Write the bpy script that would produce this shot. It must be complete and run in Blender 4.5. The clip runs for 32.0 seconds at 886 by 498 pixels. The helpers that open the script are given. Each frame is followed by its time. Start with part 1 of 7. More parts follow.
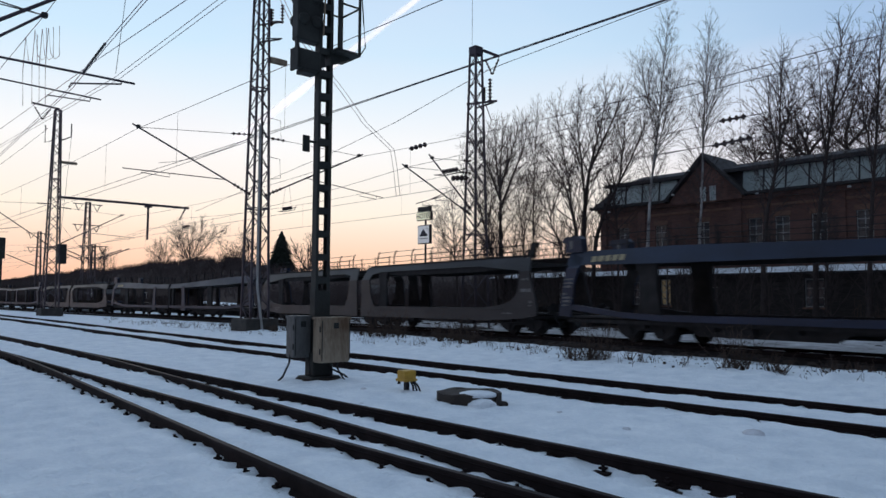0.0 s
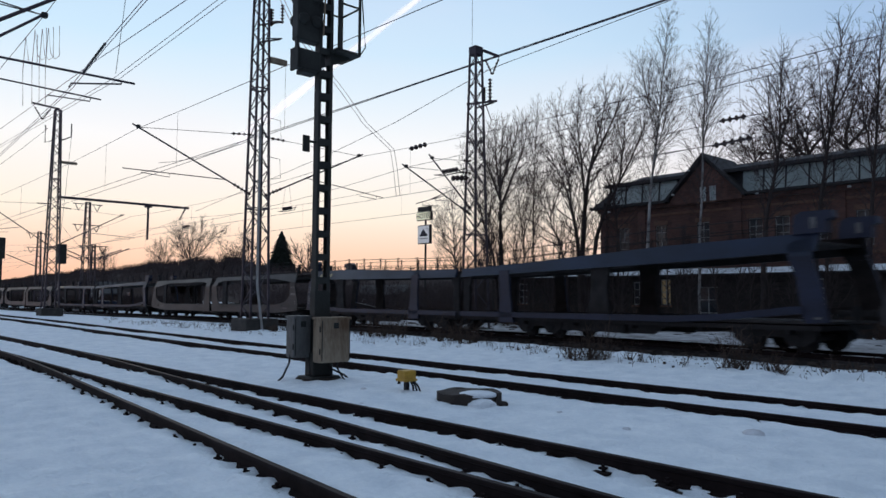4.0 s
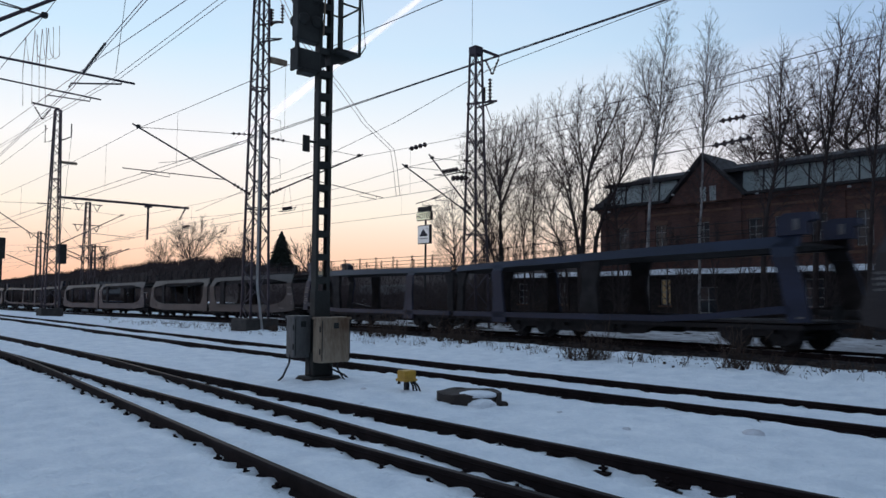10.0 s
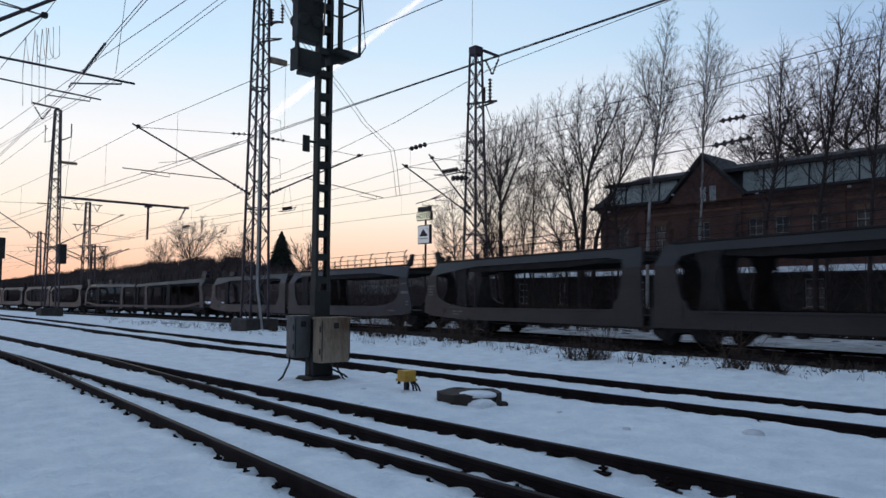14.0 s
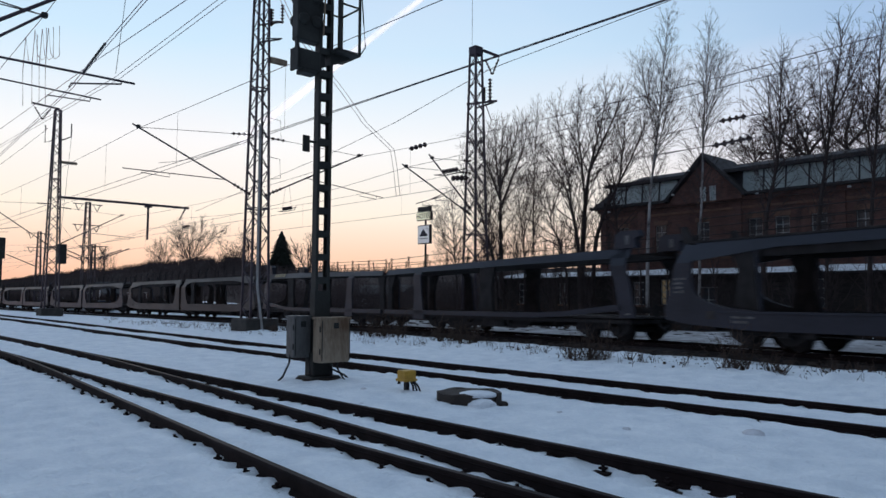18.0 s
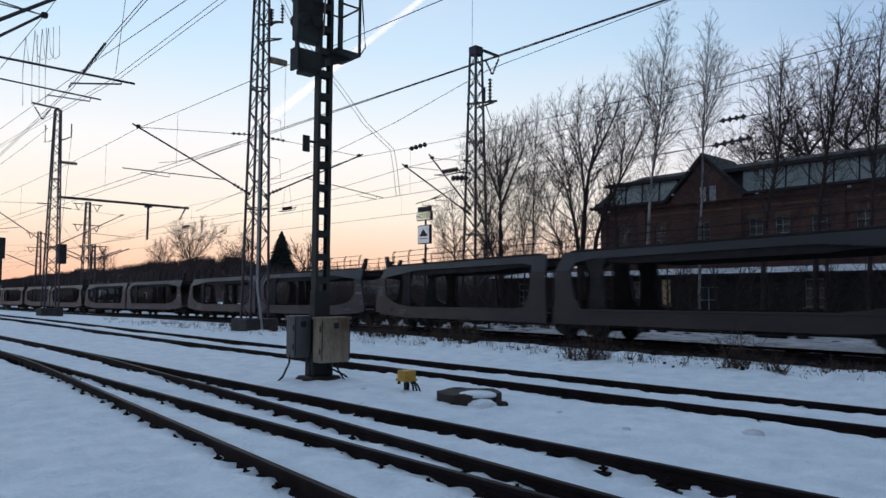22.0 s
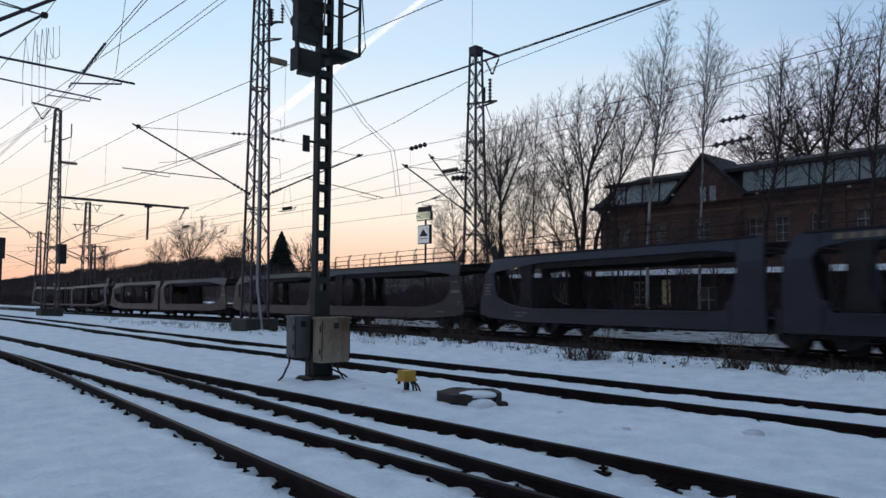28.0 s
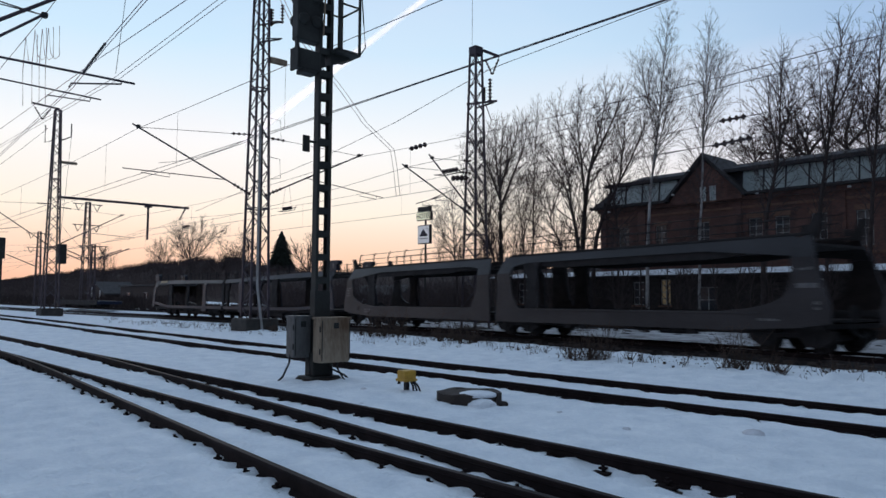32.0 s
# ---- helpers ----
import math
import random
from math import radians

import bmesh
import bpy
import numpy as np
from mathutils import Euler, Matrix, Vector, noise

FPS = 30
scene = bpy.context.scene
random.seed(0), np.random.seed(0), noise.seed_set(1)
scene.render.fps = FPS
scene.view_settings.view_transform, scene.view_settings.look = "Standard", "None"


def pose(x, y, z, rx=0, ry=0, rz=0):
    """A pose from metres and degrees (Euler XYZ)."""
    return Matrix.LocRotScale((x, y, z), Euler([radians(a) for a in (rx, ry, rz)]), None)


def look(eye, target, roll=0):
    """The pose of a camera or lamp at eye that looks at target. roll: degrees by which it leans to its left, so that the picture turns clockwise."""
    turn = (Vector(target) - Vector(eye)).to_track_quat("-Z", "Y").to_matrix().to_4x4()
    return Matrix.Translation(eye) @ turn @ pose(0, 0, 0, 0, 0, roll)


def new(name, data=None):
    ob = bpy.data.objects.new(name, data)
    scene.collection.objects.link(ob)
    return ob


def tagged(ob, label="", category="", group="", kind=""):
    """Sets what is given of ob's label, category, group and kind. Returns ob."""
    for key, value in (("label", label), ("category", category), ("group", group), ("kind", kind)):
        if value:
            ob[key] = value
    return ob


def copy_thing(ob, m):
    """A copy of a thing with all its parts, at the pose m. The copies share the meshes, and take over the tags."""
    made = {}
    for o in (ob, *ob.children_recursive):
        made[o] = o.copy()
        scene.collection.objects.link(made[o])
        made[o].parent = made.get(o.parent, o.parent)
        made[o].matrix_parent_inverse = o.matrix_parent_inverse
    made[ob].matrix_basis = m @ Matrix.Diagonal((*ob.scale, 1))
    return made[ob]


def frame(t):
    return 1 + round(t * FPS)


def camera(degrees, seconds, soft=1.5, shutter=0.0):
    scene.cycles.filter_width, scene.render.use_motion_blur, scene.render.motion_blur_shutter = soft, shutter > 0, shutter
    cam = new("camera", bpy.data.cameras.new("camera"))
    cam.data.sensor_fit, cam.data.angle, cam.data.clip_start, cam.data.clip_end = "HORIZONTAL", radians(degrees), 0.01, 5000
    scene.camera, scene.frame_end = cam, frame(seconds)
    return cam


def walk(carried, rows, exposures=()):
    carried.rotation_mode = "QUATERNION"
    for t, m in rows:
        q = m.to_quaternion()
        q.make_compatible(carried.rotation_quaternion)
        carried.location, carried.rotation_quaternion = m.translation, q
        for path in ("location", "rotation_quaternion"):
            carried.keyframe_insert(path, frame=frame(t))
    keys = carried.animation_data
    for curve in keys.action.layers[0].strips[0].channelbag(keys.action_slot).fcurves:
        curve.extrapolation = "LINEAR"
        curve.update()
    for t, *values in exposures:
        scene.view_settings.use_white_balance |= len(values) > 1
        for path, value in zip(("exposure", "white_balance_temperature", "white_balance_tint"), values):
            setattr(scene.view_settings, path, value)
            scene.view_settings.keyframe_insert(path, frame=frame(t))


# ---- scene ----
# Railway yard at dusk: snow, turnout, signal, catenary masts, and a car-carrier train that passes.
# World: x runs along the tracks (the train travels towards +x), y away from the camera, z up from the rail heads.
EYE = Vector((0.0, 0.0, 1.383))
AIM = EYE + Vector((-0.74403, 0.66478, 0.06697))
cam = camera(62.42, 32.0, soft=1.5, shutter=0.5)
walk(cam, [(0.0, look(EYE, AIM, 0.32)), (32.0, look(EYE, AIM, 0.32))], exposures=[(0.0, 0.0), (32.0, 0.0)])

# ---- world: twilight sky, the sun just gone beyond the far end of the yard ----
SUN_AZ = radians(158.0)          # direction of the afterglow, from +x towards +y
world = bpy.data.worlds.new("dusk_sky")
scene.world = world
world.use_nodes = True


def build_sky():
    nt = world.node_tree
    N, L = nt.nodes, nt.links
    N.clear()
    out = N.new("ShaderNodeOutputWorld")
    bg = N.new("ShaderNodeBackground")
    L.new(bg.outputs[0], out.inputs[0])
    tc = N.new("ShaderNodeTexCoord")
    sep = N.new("ShaderNodeSeparateXYZ")
    L.new(tc.outputs["Generated"], sep.inputs[0])
    # the physical sky gives the tint of the afterglow
    sky = N.new("ShaderNodeTexSky")
    sky.sky_type = "NISHITA"
    sky.sun_disc = False
    sky.sun_elevation = radians(1.0)
    sky.sun_rotation = radians(90.0) - SUN_AZ
    sky.air_density, sky.dust_density, sky.ozone_density = 1.0, 1.5, 2.0
    # elevation ramps towards and away from the afterglow
    ramps = []
    for stops in (
        ((0.0, (0.90, 0.40, 0.24)), (0.035, (1.0, 0.61, 0.42)), (0.11, (1.0, 0.90, 0.77)), (0.20, (0.97, 0.97, 0.98)),
         (0.32, (0.63, 0.83, 1.0)), (0.50, (0.44, 0.62, 0.90)), (1.0, (0.338, 0.462, 0.60))),
        ((0.0, (0.62, 0.46, 0.46)), (0.10, (0.82, 0.70, 0.73)), (0.20, (0.62, 0.645, 0.82)), (0.32, (0.30, 0.455, 0.72)),
         (0.50, (0.25, 0.385, 0.62)), (0.75, (0.32, 0.42, 0.58)), (1.0, (0.338, 0.462, 0.60))),
        ((0.0, (0.045, 0.055, 0.085)), (0.12, (0.065, 0.08, 0.12)), (0.30, (0.10, 0.13, 0.20)), (0.6, (0.21, 0.26, 0.36)), (1.0, (0.338, 0.462, 0.60))),
    ):
        r = N.new("ShaderNodeValToRGB")
        e = r.color_ramp.elements
        e[0].position, e[0].color = stops[0][0], (*stops[0][1], 1)
        e[1].position, e[1].color = stops[-1][0], (*stops[-1][1], 1)
        for pos, col in stops[1:-1]:
            x = e.new(pos)
            x.color = (*col, 1)
        L.new(sep.outputs["Z"], r.inputs[0])
        ramps.append(r)
    # how far the direction lies from the afterglow, 1 towards it, -1 away
    dot = N.new("ShaderNodeVectorMath")
    dot.operation = "DOT_PRODUCT"
    nrm = N.new("ShaderNodeVectorMath")
    nrm.operation = "MULTIPLY"
    nrm.inputs[1].default_value = (1, 1, 0)
    nn = N.new("ShaderNodeVectorMath")
    nn.operation = "NORMALIZE"
    L.new(tc.outputs["Generated"], nrm.inputs[0])
    L.new(nrm.outputs[0], nn.inputs[0])
    L.new(nn.outputs[0], dot.inputs[0])
    dot.inputs[1].default_value = (math.cos(SUN_AZ), math.sin(SUN_AZ), 0)

    def rng(a, b):
        m = N.new("ShaderNodeMapRange")
        m.interpolation_type = "SMOOTHSTEP"
        m.inputs[1].default_value, m.inputs[2].default_value = a, b
        L.new(dot.outputs["Value"], m.inputs[0])
        return m

    def mix(fac, a, b, mode="MIX"):
        m = N.new("ShaderNodeMix")
        m.data_type, m.blend_type = "RGBA", mode
        if isinstance(fac, float):
            m.inputs[0].default_value = fac
        else:
            L.new(fac, m.inputs[0])
        L.new(a, m.inputs[6])
        L.new(b, m.inputs[7])
        return m.outputs[2]

    side = mix(rng(0.45, 1.0).outputs[0], ramps[1].outputs[0], ramps[0].outputs[0])
    full = mix(rng(-0.55, 0.35).outputs[0], ramps[2].outputs[0], side)
    # thin high veils
    nz = N.new("ShaderNodeTexNoise")
    nz.inputs["Scale"].default_value, nz.inputs["Detail"].default_value = 2.2, 5.0
    mp = N.new("ShaderNodeMapping")
    mp.inputs["Scale"].default_value = (1.0, 1.0, 4.0)
    L.new(tc.outputs["Generated"], mp.inputs[0])
    L.new(mp.outputs[0], nz.inputs[0])
    vr = N.new("ShaderNodeMapRange")
    vr.inputs[1].default_value, vr.inputs[2].default_value, vr.inputs[4].default_value = 0.48, 0.78, 0.22
    L.new(nz.outputs[0], vr.inputs[0])
    veil = N.new("ShaderNodeRGB")
    veil.outputs[0].default_value = (0.90, 0.81, 0.88, 1)
    veiled = mix(vr.outputs[0], full, veil.outputs[0])
    sc = N.new("ShaderNodeVectorMath")
    sc.operation = "SCALE"
    sc.inputs[3].default_value = 0.05
    L.new(sky.outputs[0], sc.inputs[0])
    L.new(mix(0.12, veiled, sc.outputs[0], "ADD"), bg.inputs[0])
    bg.inputs[1].default_value = 1.0


build_sky()

# the last light: a very weak, wide sun low over the far end of the yard
sun = new("sun", bpy.data.lights.new("sun", "SUN"))
sun.data.energy, sun.data.angle, sun.data.color = 0.06, radians(12), (1.0, 0.72, 0.5)
sun.matrix_world = look((0, 0, 0), (-math.cos(SUN_AZ), -math.sin(SUN_AZ), -0.06))


# ---- materials ----
def material(name, base, dark=None, rough=0.7, metal=0.0, grain=(6.0, 60.0), bump=0.15, vary=0.0, spec=0.3, stretch=(1, 1, 1), dist=0.02):
    """Two scales of colour and relief; base and dark are mixed by noise, vary shifts whole objects."""
    m = bpy.data.materials.new(name)
    m.use_nodes = True
    nt = m.node_tree
    N, L = nt.nodes, nt.links
    b = N["Principled BSDF"]
    dark = dark or tuple(c * 0.6 for c in base)
    tc = N.new("ShaderNodeTexCoord")
    mp = N.new("ShaderNodeMapping")
    mp.inputs["Scale"].default_value = stretch
    L.new(tc.outputs["Object"], mp.inputs[0])
    n1, n2 = N.new("ShaderNodeTexNoise"), N.new("ShaderNodeTexNoise")
    for n, s in ((n1, grain[0]), (n2, grain[1])):
        n.inputs["Scale"].default_value, n.inputs["Detail"].default_value = s, 6.0
        L.new(mp.outputs[0], n.inputs[0])
    ad = N.new("ShaderNodeMath")
    ad.operation = "MULTIPLY_ADD"
    ad.inputs[1].default_value = 0.45
    L.new(n2.outputs[0], ad.inputs[0])
    L.new(n1.outputs[0], ad.inputs[2])
    rg = N.new("ShaderNodeMapRange")
    rg.inputs[1].default_value, rg.inputs[2].default_value = 0.50, 0.95
    L.new(ad.outputs[0], rg.inputs[0])
    mx = N.new("ShaderNodeMix")
    mx.data_type = "RGBA"
    mx.inputs[6].default_value, mx.inputs[7].default_value = (*dark, 1), (*base, 1)
    L.new(rg.outputs[0], mx.inputs[0])
    col = mx.outputs[2]
    if vary:
        oi = N.new("ShaderNodeObjectInfo")
        vr = N.new("ShaderNodeMapRange")
        vr.inputs[3].default_value, vr.inputs[4].default_value = 1 - vary, 1 + vary
        L.new(oi.outputs["Random"], vr.inputs[0])
        hs = N.new("ShaderNodeHueSaturation")
        L.new(vr.outputs[0], hs.inputs["Value"])
        L.new(col, hs.inputs["Color"])
        col = hs.outputs[0]
    L.new(col, b.inputs["Base Color"])
    b.inputs["Metallic"].default_value, b.inputs["Specular IOR Level"].default_value = metal, spec
    rr = N.new("ShaderNodeMapRange")
    rr.inputs[3].default_value, rr.inputs[4].default_value = min(1, rough + 0.12), max(0.05, rough - 0.12)
    L.new(ad.outputs[0], rr.inputs[0])
    L.new(rr.outputs[0], b.inputs["Roughness"])
    if bump:
        bp = N.new("ShaderNodeBump")
        bp.inputs["Strength"].default_value, bp.inputs["Distance"].default_value = bump, dist
        L.new(ad.outputs[0], bp.inputs["Height"])
        L.new(bp.outputs[0], b.inputs["Normal"])
    return m


def plain(name, color, rough=0.5, metal=0.0, glow=0.0, alpha=1.0):
    m = bpy.data.materials.new(name)
    m.use_nodes = True
    b = m.node_tree.nodes["Principled BSDF"]
    b.inputs["Base Color"].default_value = (*color, 1)
    b.inputs["Roughness"].default_value, b.inputs["Metallic"].default_value = rough, metal
    b.inputs["Alpha"].default_value = alpha
    if glow:
        b.inputs["Emission Color"].default_value, b.inputs["Emission Strength"].default_value = (*color, 1), glow
    return m


SNOW = material("snow", (0.85, 0.90, 0.94), (0.67, 0.735, 0.80), 0.75, grain=(2.6, 19.0), bump=0.9, dist=0.08, spec=0.25)
SNOW_CRUST = material("old_snow", (0.74, 0.77, 0.82), (0.42, 0.43, 0.46), 0.8, grain=(2.0, 25.0), bump=0.4)
# dirt of trampled snow, with the train's shade put into the grey
DIRTY_SHADED_SNOW = material("trampled_shaded_snow", (0.54, 0.55, 0.58), (0.15, 0.14, 0.135), 0.85, grain=(0.9, 7.0), bump=0.6, dist=0.05)
RAIL_SIDE = material("rusty_rail", (0.019, 0.0125, 0.0125), (0.009, 0.006, 0.006), 0.85, 0.0, grain=(3.0, 40.0), bump=0.25, spec=0.1)
RAIL_TOP = material("worn_rail_head", (0.028, 0.019, 0.019), (0.012, 0.008, 0.008), 0.65, 0.0, grain=(1.0, 30.0), bump=0.05, spec=0.1)
SLEEPER = material("tarred_sleeper", (0.055, 0.043, 0.036), (0.025, 0.02, 0.018), 0.9, grain=(4, 50))
BALLAST = material("ballast", (0.030, 0.025, 0.025), (0.011, 0.0092, 0.0092), 0.95, grain=(9, 45), bump=0.8)
STEEL_DARK = material("dark_green_steel", (0.038, 0.041, 0.037), (0.02, 0.021, 0.02), 0.7, 0.1, grain=(2, 40), bump=0.1)
GALV = material("weathered_steel_lattice", (0.085, 0.070, 0.084), (0.048, 0.039, 0.047), 0.65, 0.35, grain=(2, 30), bump=0.1)
WIRE = material("oxidised_wire", (0.10, 0.088, 0.10), (0.06, 0.052, 0.06), 0.6, 0.4, bump=0)
WIRE_PALE = material("copper_wire", (0.27, 0.19, 0.22), (0.17, 0.12, 0.14), 0.5, 0.4, bump=0)
INSUL = material("brown_porcelain", (0.045, 0.028, 0.026), (0.03, 0.02, 0.02), 0.3, 0, bump=0)
CONCRETE = material("weathered_concrete", (0.065, 0.06, 0.054), (0.035, 0.032, 0.03), 0.9, grain=(3, 30), bump=0.4)
BOX_GREY = material("weathered_grey_cabinet", (0.36, 0.295, 0.215), (0.12, 0.072, 0.042), 0.65, 0.1, grain=(2.4, 22), bump=0.08, stretch=(1, 1, 0.35))
BOX_STEEL = material("weathered_steel_cabinet", (0.17, 0.175, 0.175), (0.07, 0.068, 0.064), 0.6, 0.1, grain=(2.4, 22), bump=0.08, stretch=(1, 1, 0.35))
PIPE_GREY = material("pale_zinc_pipe", (0.42, 0.41, 0.40), (0.25, 0.24, 0.23), 0.55, 0.2, grain=(3, 30), bump=0.05)
YELLOW = material("faded_yellow_paint", (0.60, 0.36, 0.05), (0.38, 0.22, 0.04), 0.6, grain=(8, 60), bump=0.1)
RUBBER = plain("black_rubber", (0.015, 0.015, 0.016), 0.7)
BARK = material("dark_bark", (0.070, 0.054, 0.050), (0.032, 0.025, 0.024), 0.95, grain=(3, 20), bump=0.5)
TWIG = material("bare_twigs", (0.075, 0.053, 0.051), (0.038, 0.028, 0.028), 0.95, bump=0)
BIRCH = material("birch_bark", (0.52, 0.50, 0.48), (0.10, 0.09, 0.09), 0.85, grain=(2.2, 15), bump=0.2, stretch=(1, 1, 0.6))
NEEDLE = material("dark_needles", (0.022, 0.032, 0.022), (0.010, 0.014, 0.011), 0.9, bump=0)
HEDGE = material("winter_scrub", (0.070, 0.054, 0.050), (0.034, 0.027, 0.026), 0.95, grain=(1.5, 9), bump=0.5, spec=0.05)
STALK = material("dry_stalks", (0.085, 0.055, 0.040), (0.032, 0.021, 0.017), 0.95, bump=0)
WAGON_GREY = material("sooty_grey_wagon_paint", (0.0305, 0.0285, 0.0305), (0.0150, 0.0138, 0.0150), 0.5, 0.0, grain=(0.8, 14), bump=0.05, spec=0.26, stretch=(0.6, 1, 1.6))
WAGON_BLUE = material("sooty_blue_wagon_paint", (0.010, 0.0195, 0.048), (0.006, 0.0095, 0.022), 0.5, 0.0, grain=(0.8, 14), bump=0.05, spec=0.26, stretch=(0.6, 1, 1.6))
WAGON_SLATE = material("sooty_slate_wagon_paint", (0.020, 0.024, 0.038), (0.010, 0.0125, 0.020), 0.5, 0.0, grain=(0.8, 14), bump=0.05, spec=0.26, stretch=(0.6, 1, 1.6))
# underframe grime; also stands for shade on inner faces and behind windows
WAGON_DARK = material("grime_and_shade_dark", (0.027, 0.0235, 0.0235), (0.013, 0.0115, 0.0115), 0.9, 0.1, grain=(3, 30), bump=0.2)
MESH_DECK = material("grimy_deck_plate", (0.044, 0.038, 0.037), (0.020, 0.018, 0.018), 0.85, 0.1, grain=(3, 40), bump=0.2)
WHITE_MARK = material("white_lettering_paint", (0.15, 0.15, 0.15), (0.06, 0.06, 0.06), 0.6, bump=0)
GOLD_MARK = material("ochre_lettering_paint", (0.36, 0.3, 0.17), (0.24, 0.2, 0.12), 0.6, bump=0)
BRICK = material("red_brick", (0.27, 0.105, 0.072), (0.15, 0.062, 0.048), 0.9, grain=(0.7, 9), bump=0.3, vary=0.18)
MORTAR = material("sooty_mortar", (0.16, 0.115, 0.10), (0.09, 0.065, 0.06), 0.95, grain=(1, 12), bump=0.3)
STONE = material("sandstone_band", (0.2, 0.11, 0.075), (0.12, 0.07, 0.05), 0.9, grain=(2, 14), bump=0.3)
ROOFING = material("dark_roof_slate", (0.045, 0.041, 0.043), (0.024, 0.022, 0.023), 0.8, grain=(1.5, 12), bump=0.3)
PAINT_WHITE = material("white_window_paint", (0.55, 0.56, 0.56), (0.38, 0.39, 0.40), 0.6, grain=(5, 40), bump=0.05)
GLASS = plain("window_glass", (0.035, 0.04, 0.045), 0.06)
FROSTED = material("frosted_skylight", (0.38, 0.43, 0.41), (0.22, 0.26, 0.25), 0.55, grain=(0.6, 8), bump=0.05, spec=0.4)
LAMP_WINDOW = plain("lit_window", (0.55, 0.40, 0.20), 0.5, glow=0.055)
# the contrail emits its own glow, in place of sunlight falling on it
CONTRAIL = plain("contrail_sunlit_glow", (1.0, 0.93, 0.93), 1.0, glow=0.9)

# near-black wall colour; on the annex it stands for the shade there
DARK_WALL = material("shade_dark_wall", (0.042, 0.035, 0.032), (0.020, 0.017, 0.016), 0.9, grain=(2, 25), bump=0.3, stretch=(1, 1, 6))
DIM_OCHRE = material("faded_ochre_paint", (0.20, 0.155, 0.10), (0.10, 0.08, 0.06), 0.6, grain=(3, 30), bump=0)
GREY_PAINT = material("dull_grey_window_paint", (0.36, 0.36, 0.35), (0.20, 0.20, 0.20), 0.7, grain=(5, 40), bump=0.05)
BROWN_BOARDS = material("dark_brown_boards", (0.050, 0.034, 0.029), (0.024, 0.017, 0.015), 0.9, grain=(2, 20), bump=0.2, stretch=(1, 1, 5))
EARTH = material("bare_earth", (0.050, 0.036, 0.028), (0.020, 0.015, 0.012), 0.95, grain=(9, 40), bump=0.6)


# ---- mesh tools ----
class Shape:
    """Collects vertices and faces of one mesh."""

    def __init__(self):
        self.v, self.f = [], []

    def add(self, verts, faces):
        o = len(self.v)
        self.v += [tuple(p) for p in verts]
        self.f += [tuple(i + o for i in f) for f in faces]
        return self

    def prism(self, ring_a, ring_b, caps=True):
        n = len(ring_a)
        faces = [(i, (i + 1) % n, n + (i + 1) % n, n + i) for i in range(n)]
        if caps:
            faces += [tuple(range(n - 1, -1, -1)), tuple(range(n, 2 * n))]
        return self.add(list(ring_a) + list(ring_b), faces)

    def box(self, x0, x1, y0, y1, z0, z1, c=0.0):
        """A box, with its edges chamfered by c."""
        if c <= 0:
            a = [(x0, y0, z0), (x1, y0, z0), (x1, y1, z0), (x0, y1, z0)]
            b = [(x0, y0, z1), (x1, y0, z1), (x1, y1, z1), (x0, y1, z1)]
            return self.prism(a, b)
        def ring(z, i):
            return [(x0 + c + i, y0 + i, z), (x1 - c - i, y0 + i, z), (x1 - i, y0 + c + i, z), (x1 - i, y1 - c - i, z),
                    (x1 - c - i, y1 - i, z), (x0 + c + i, y1 - i, z), (x0 + i, y1 - c - i, z), (x0 + i, y0 + c + i, z)]
        rings = [ring(z0, c * 0.7), ring(z0 + c, 0), ring(z1 - c, 0), ring(z1, c * 0.7)]
        v = sum(rings, [])
        f = [tuple(range(7, -1, -1)), tuple(range(24, 32))]
        for k in range(3):
            f += [(8 * k + i, 8 * k + (i + 1) % 8, 8 * k + 8 + (i + 1) % 8, 8 * k + 8 + i) for i in range(8)]
        return self.add(v, f)

    def bar(self, a, b, w, h=None):
        """A square bar from a to b."""
        a, b = Vector(a), Vector(b)
        h = w if h is None else h
        d = (b - a).normalized()
        s = d.cross(Vector((0, 0, 1)))
        s = s.normalized() if s.length > 1e-3 else Vector((1, 0, 0))
        u = s.cross(d)
        s, u = s * (w / 2), u * (h / 2)
        return self.prism([a - s - u, a + s - u, a + s + u, a - s + u], [b - s - u, b + s - u, b + s + u, b - s + u])

    def tube(self, a, b, ra, rb=None, n=8, caps=True):
        a, b = Vector(a), Vector(b)
        rb = ra if rb is None else rb
        d = (b - a).normalized()
        s = d.cross(Vector((0, 0, 1)))
        s = s.normalized() if s.length > 1e-3 else Vector((1, 0, 0))
        u = s.cross(d)
        ang = [2 * math.pi * i / n for i in range(n)]
        return self.prism([a + (s * math.cos(t) + u * math.sin(t)) * ra for t in ang],
                          [b + (s * math.cos(t) + u * math.sin(t)) * rb for t in ang], caps)

    def path(self, pts, r, n=6):
        """A round rod along points; r is one radius or one for each."""
        pts = [Vector(p) for p in pts]
        rs = r if isinstance(r, (list, tuple)) else [r] * len(pts)
        o = len(self.v)
        for i, p in enumerate(pts):
            d = (pts[min(i + 1, len(pts) - 1)] - pts[max(i - 1, 0)]).normalized()
            s = d.cross(Vector((0, 0, 1)))
            s = s.normalized() if s.length > 1e-3 else Vector((1, 0, 0))
            u = s.cross(d)
            for k in range(n):
                t = 2 * math.pi * k / n
                self.v.append(tuple(p + (s * math.cos(t) + u * math.sin(t)) * rs[i]))
        for i in range(len(pts) - 1):
            for k in range(n):
                self.f.append((o + i * n + k, o + i * n + (k + 1) % n, o + (i + 1) * n + (k + 1) % n, o + (i + 1) * n + k))
        return self

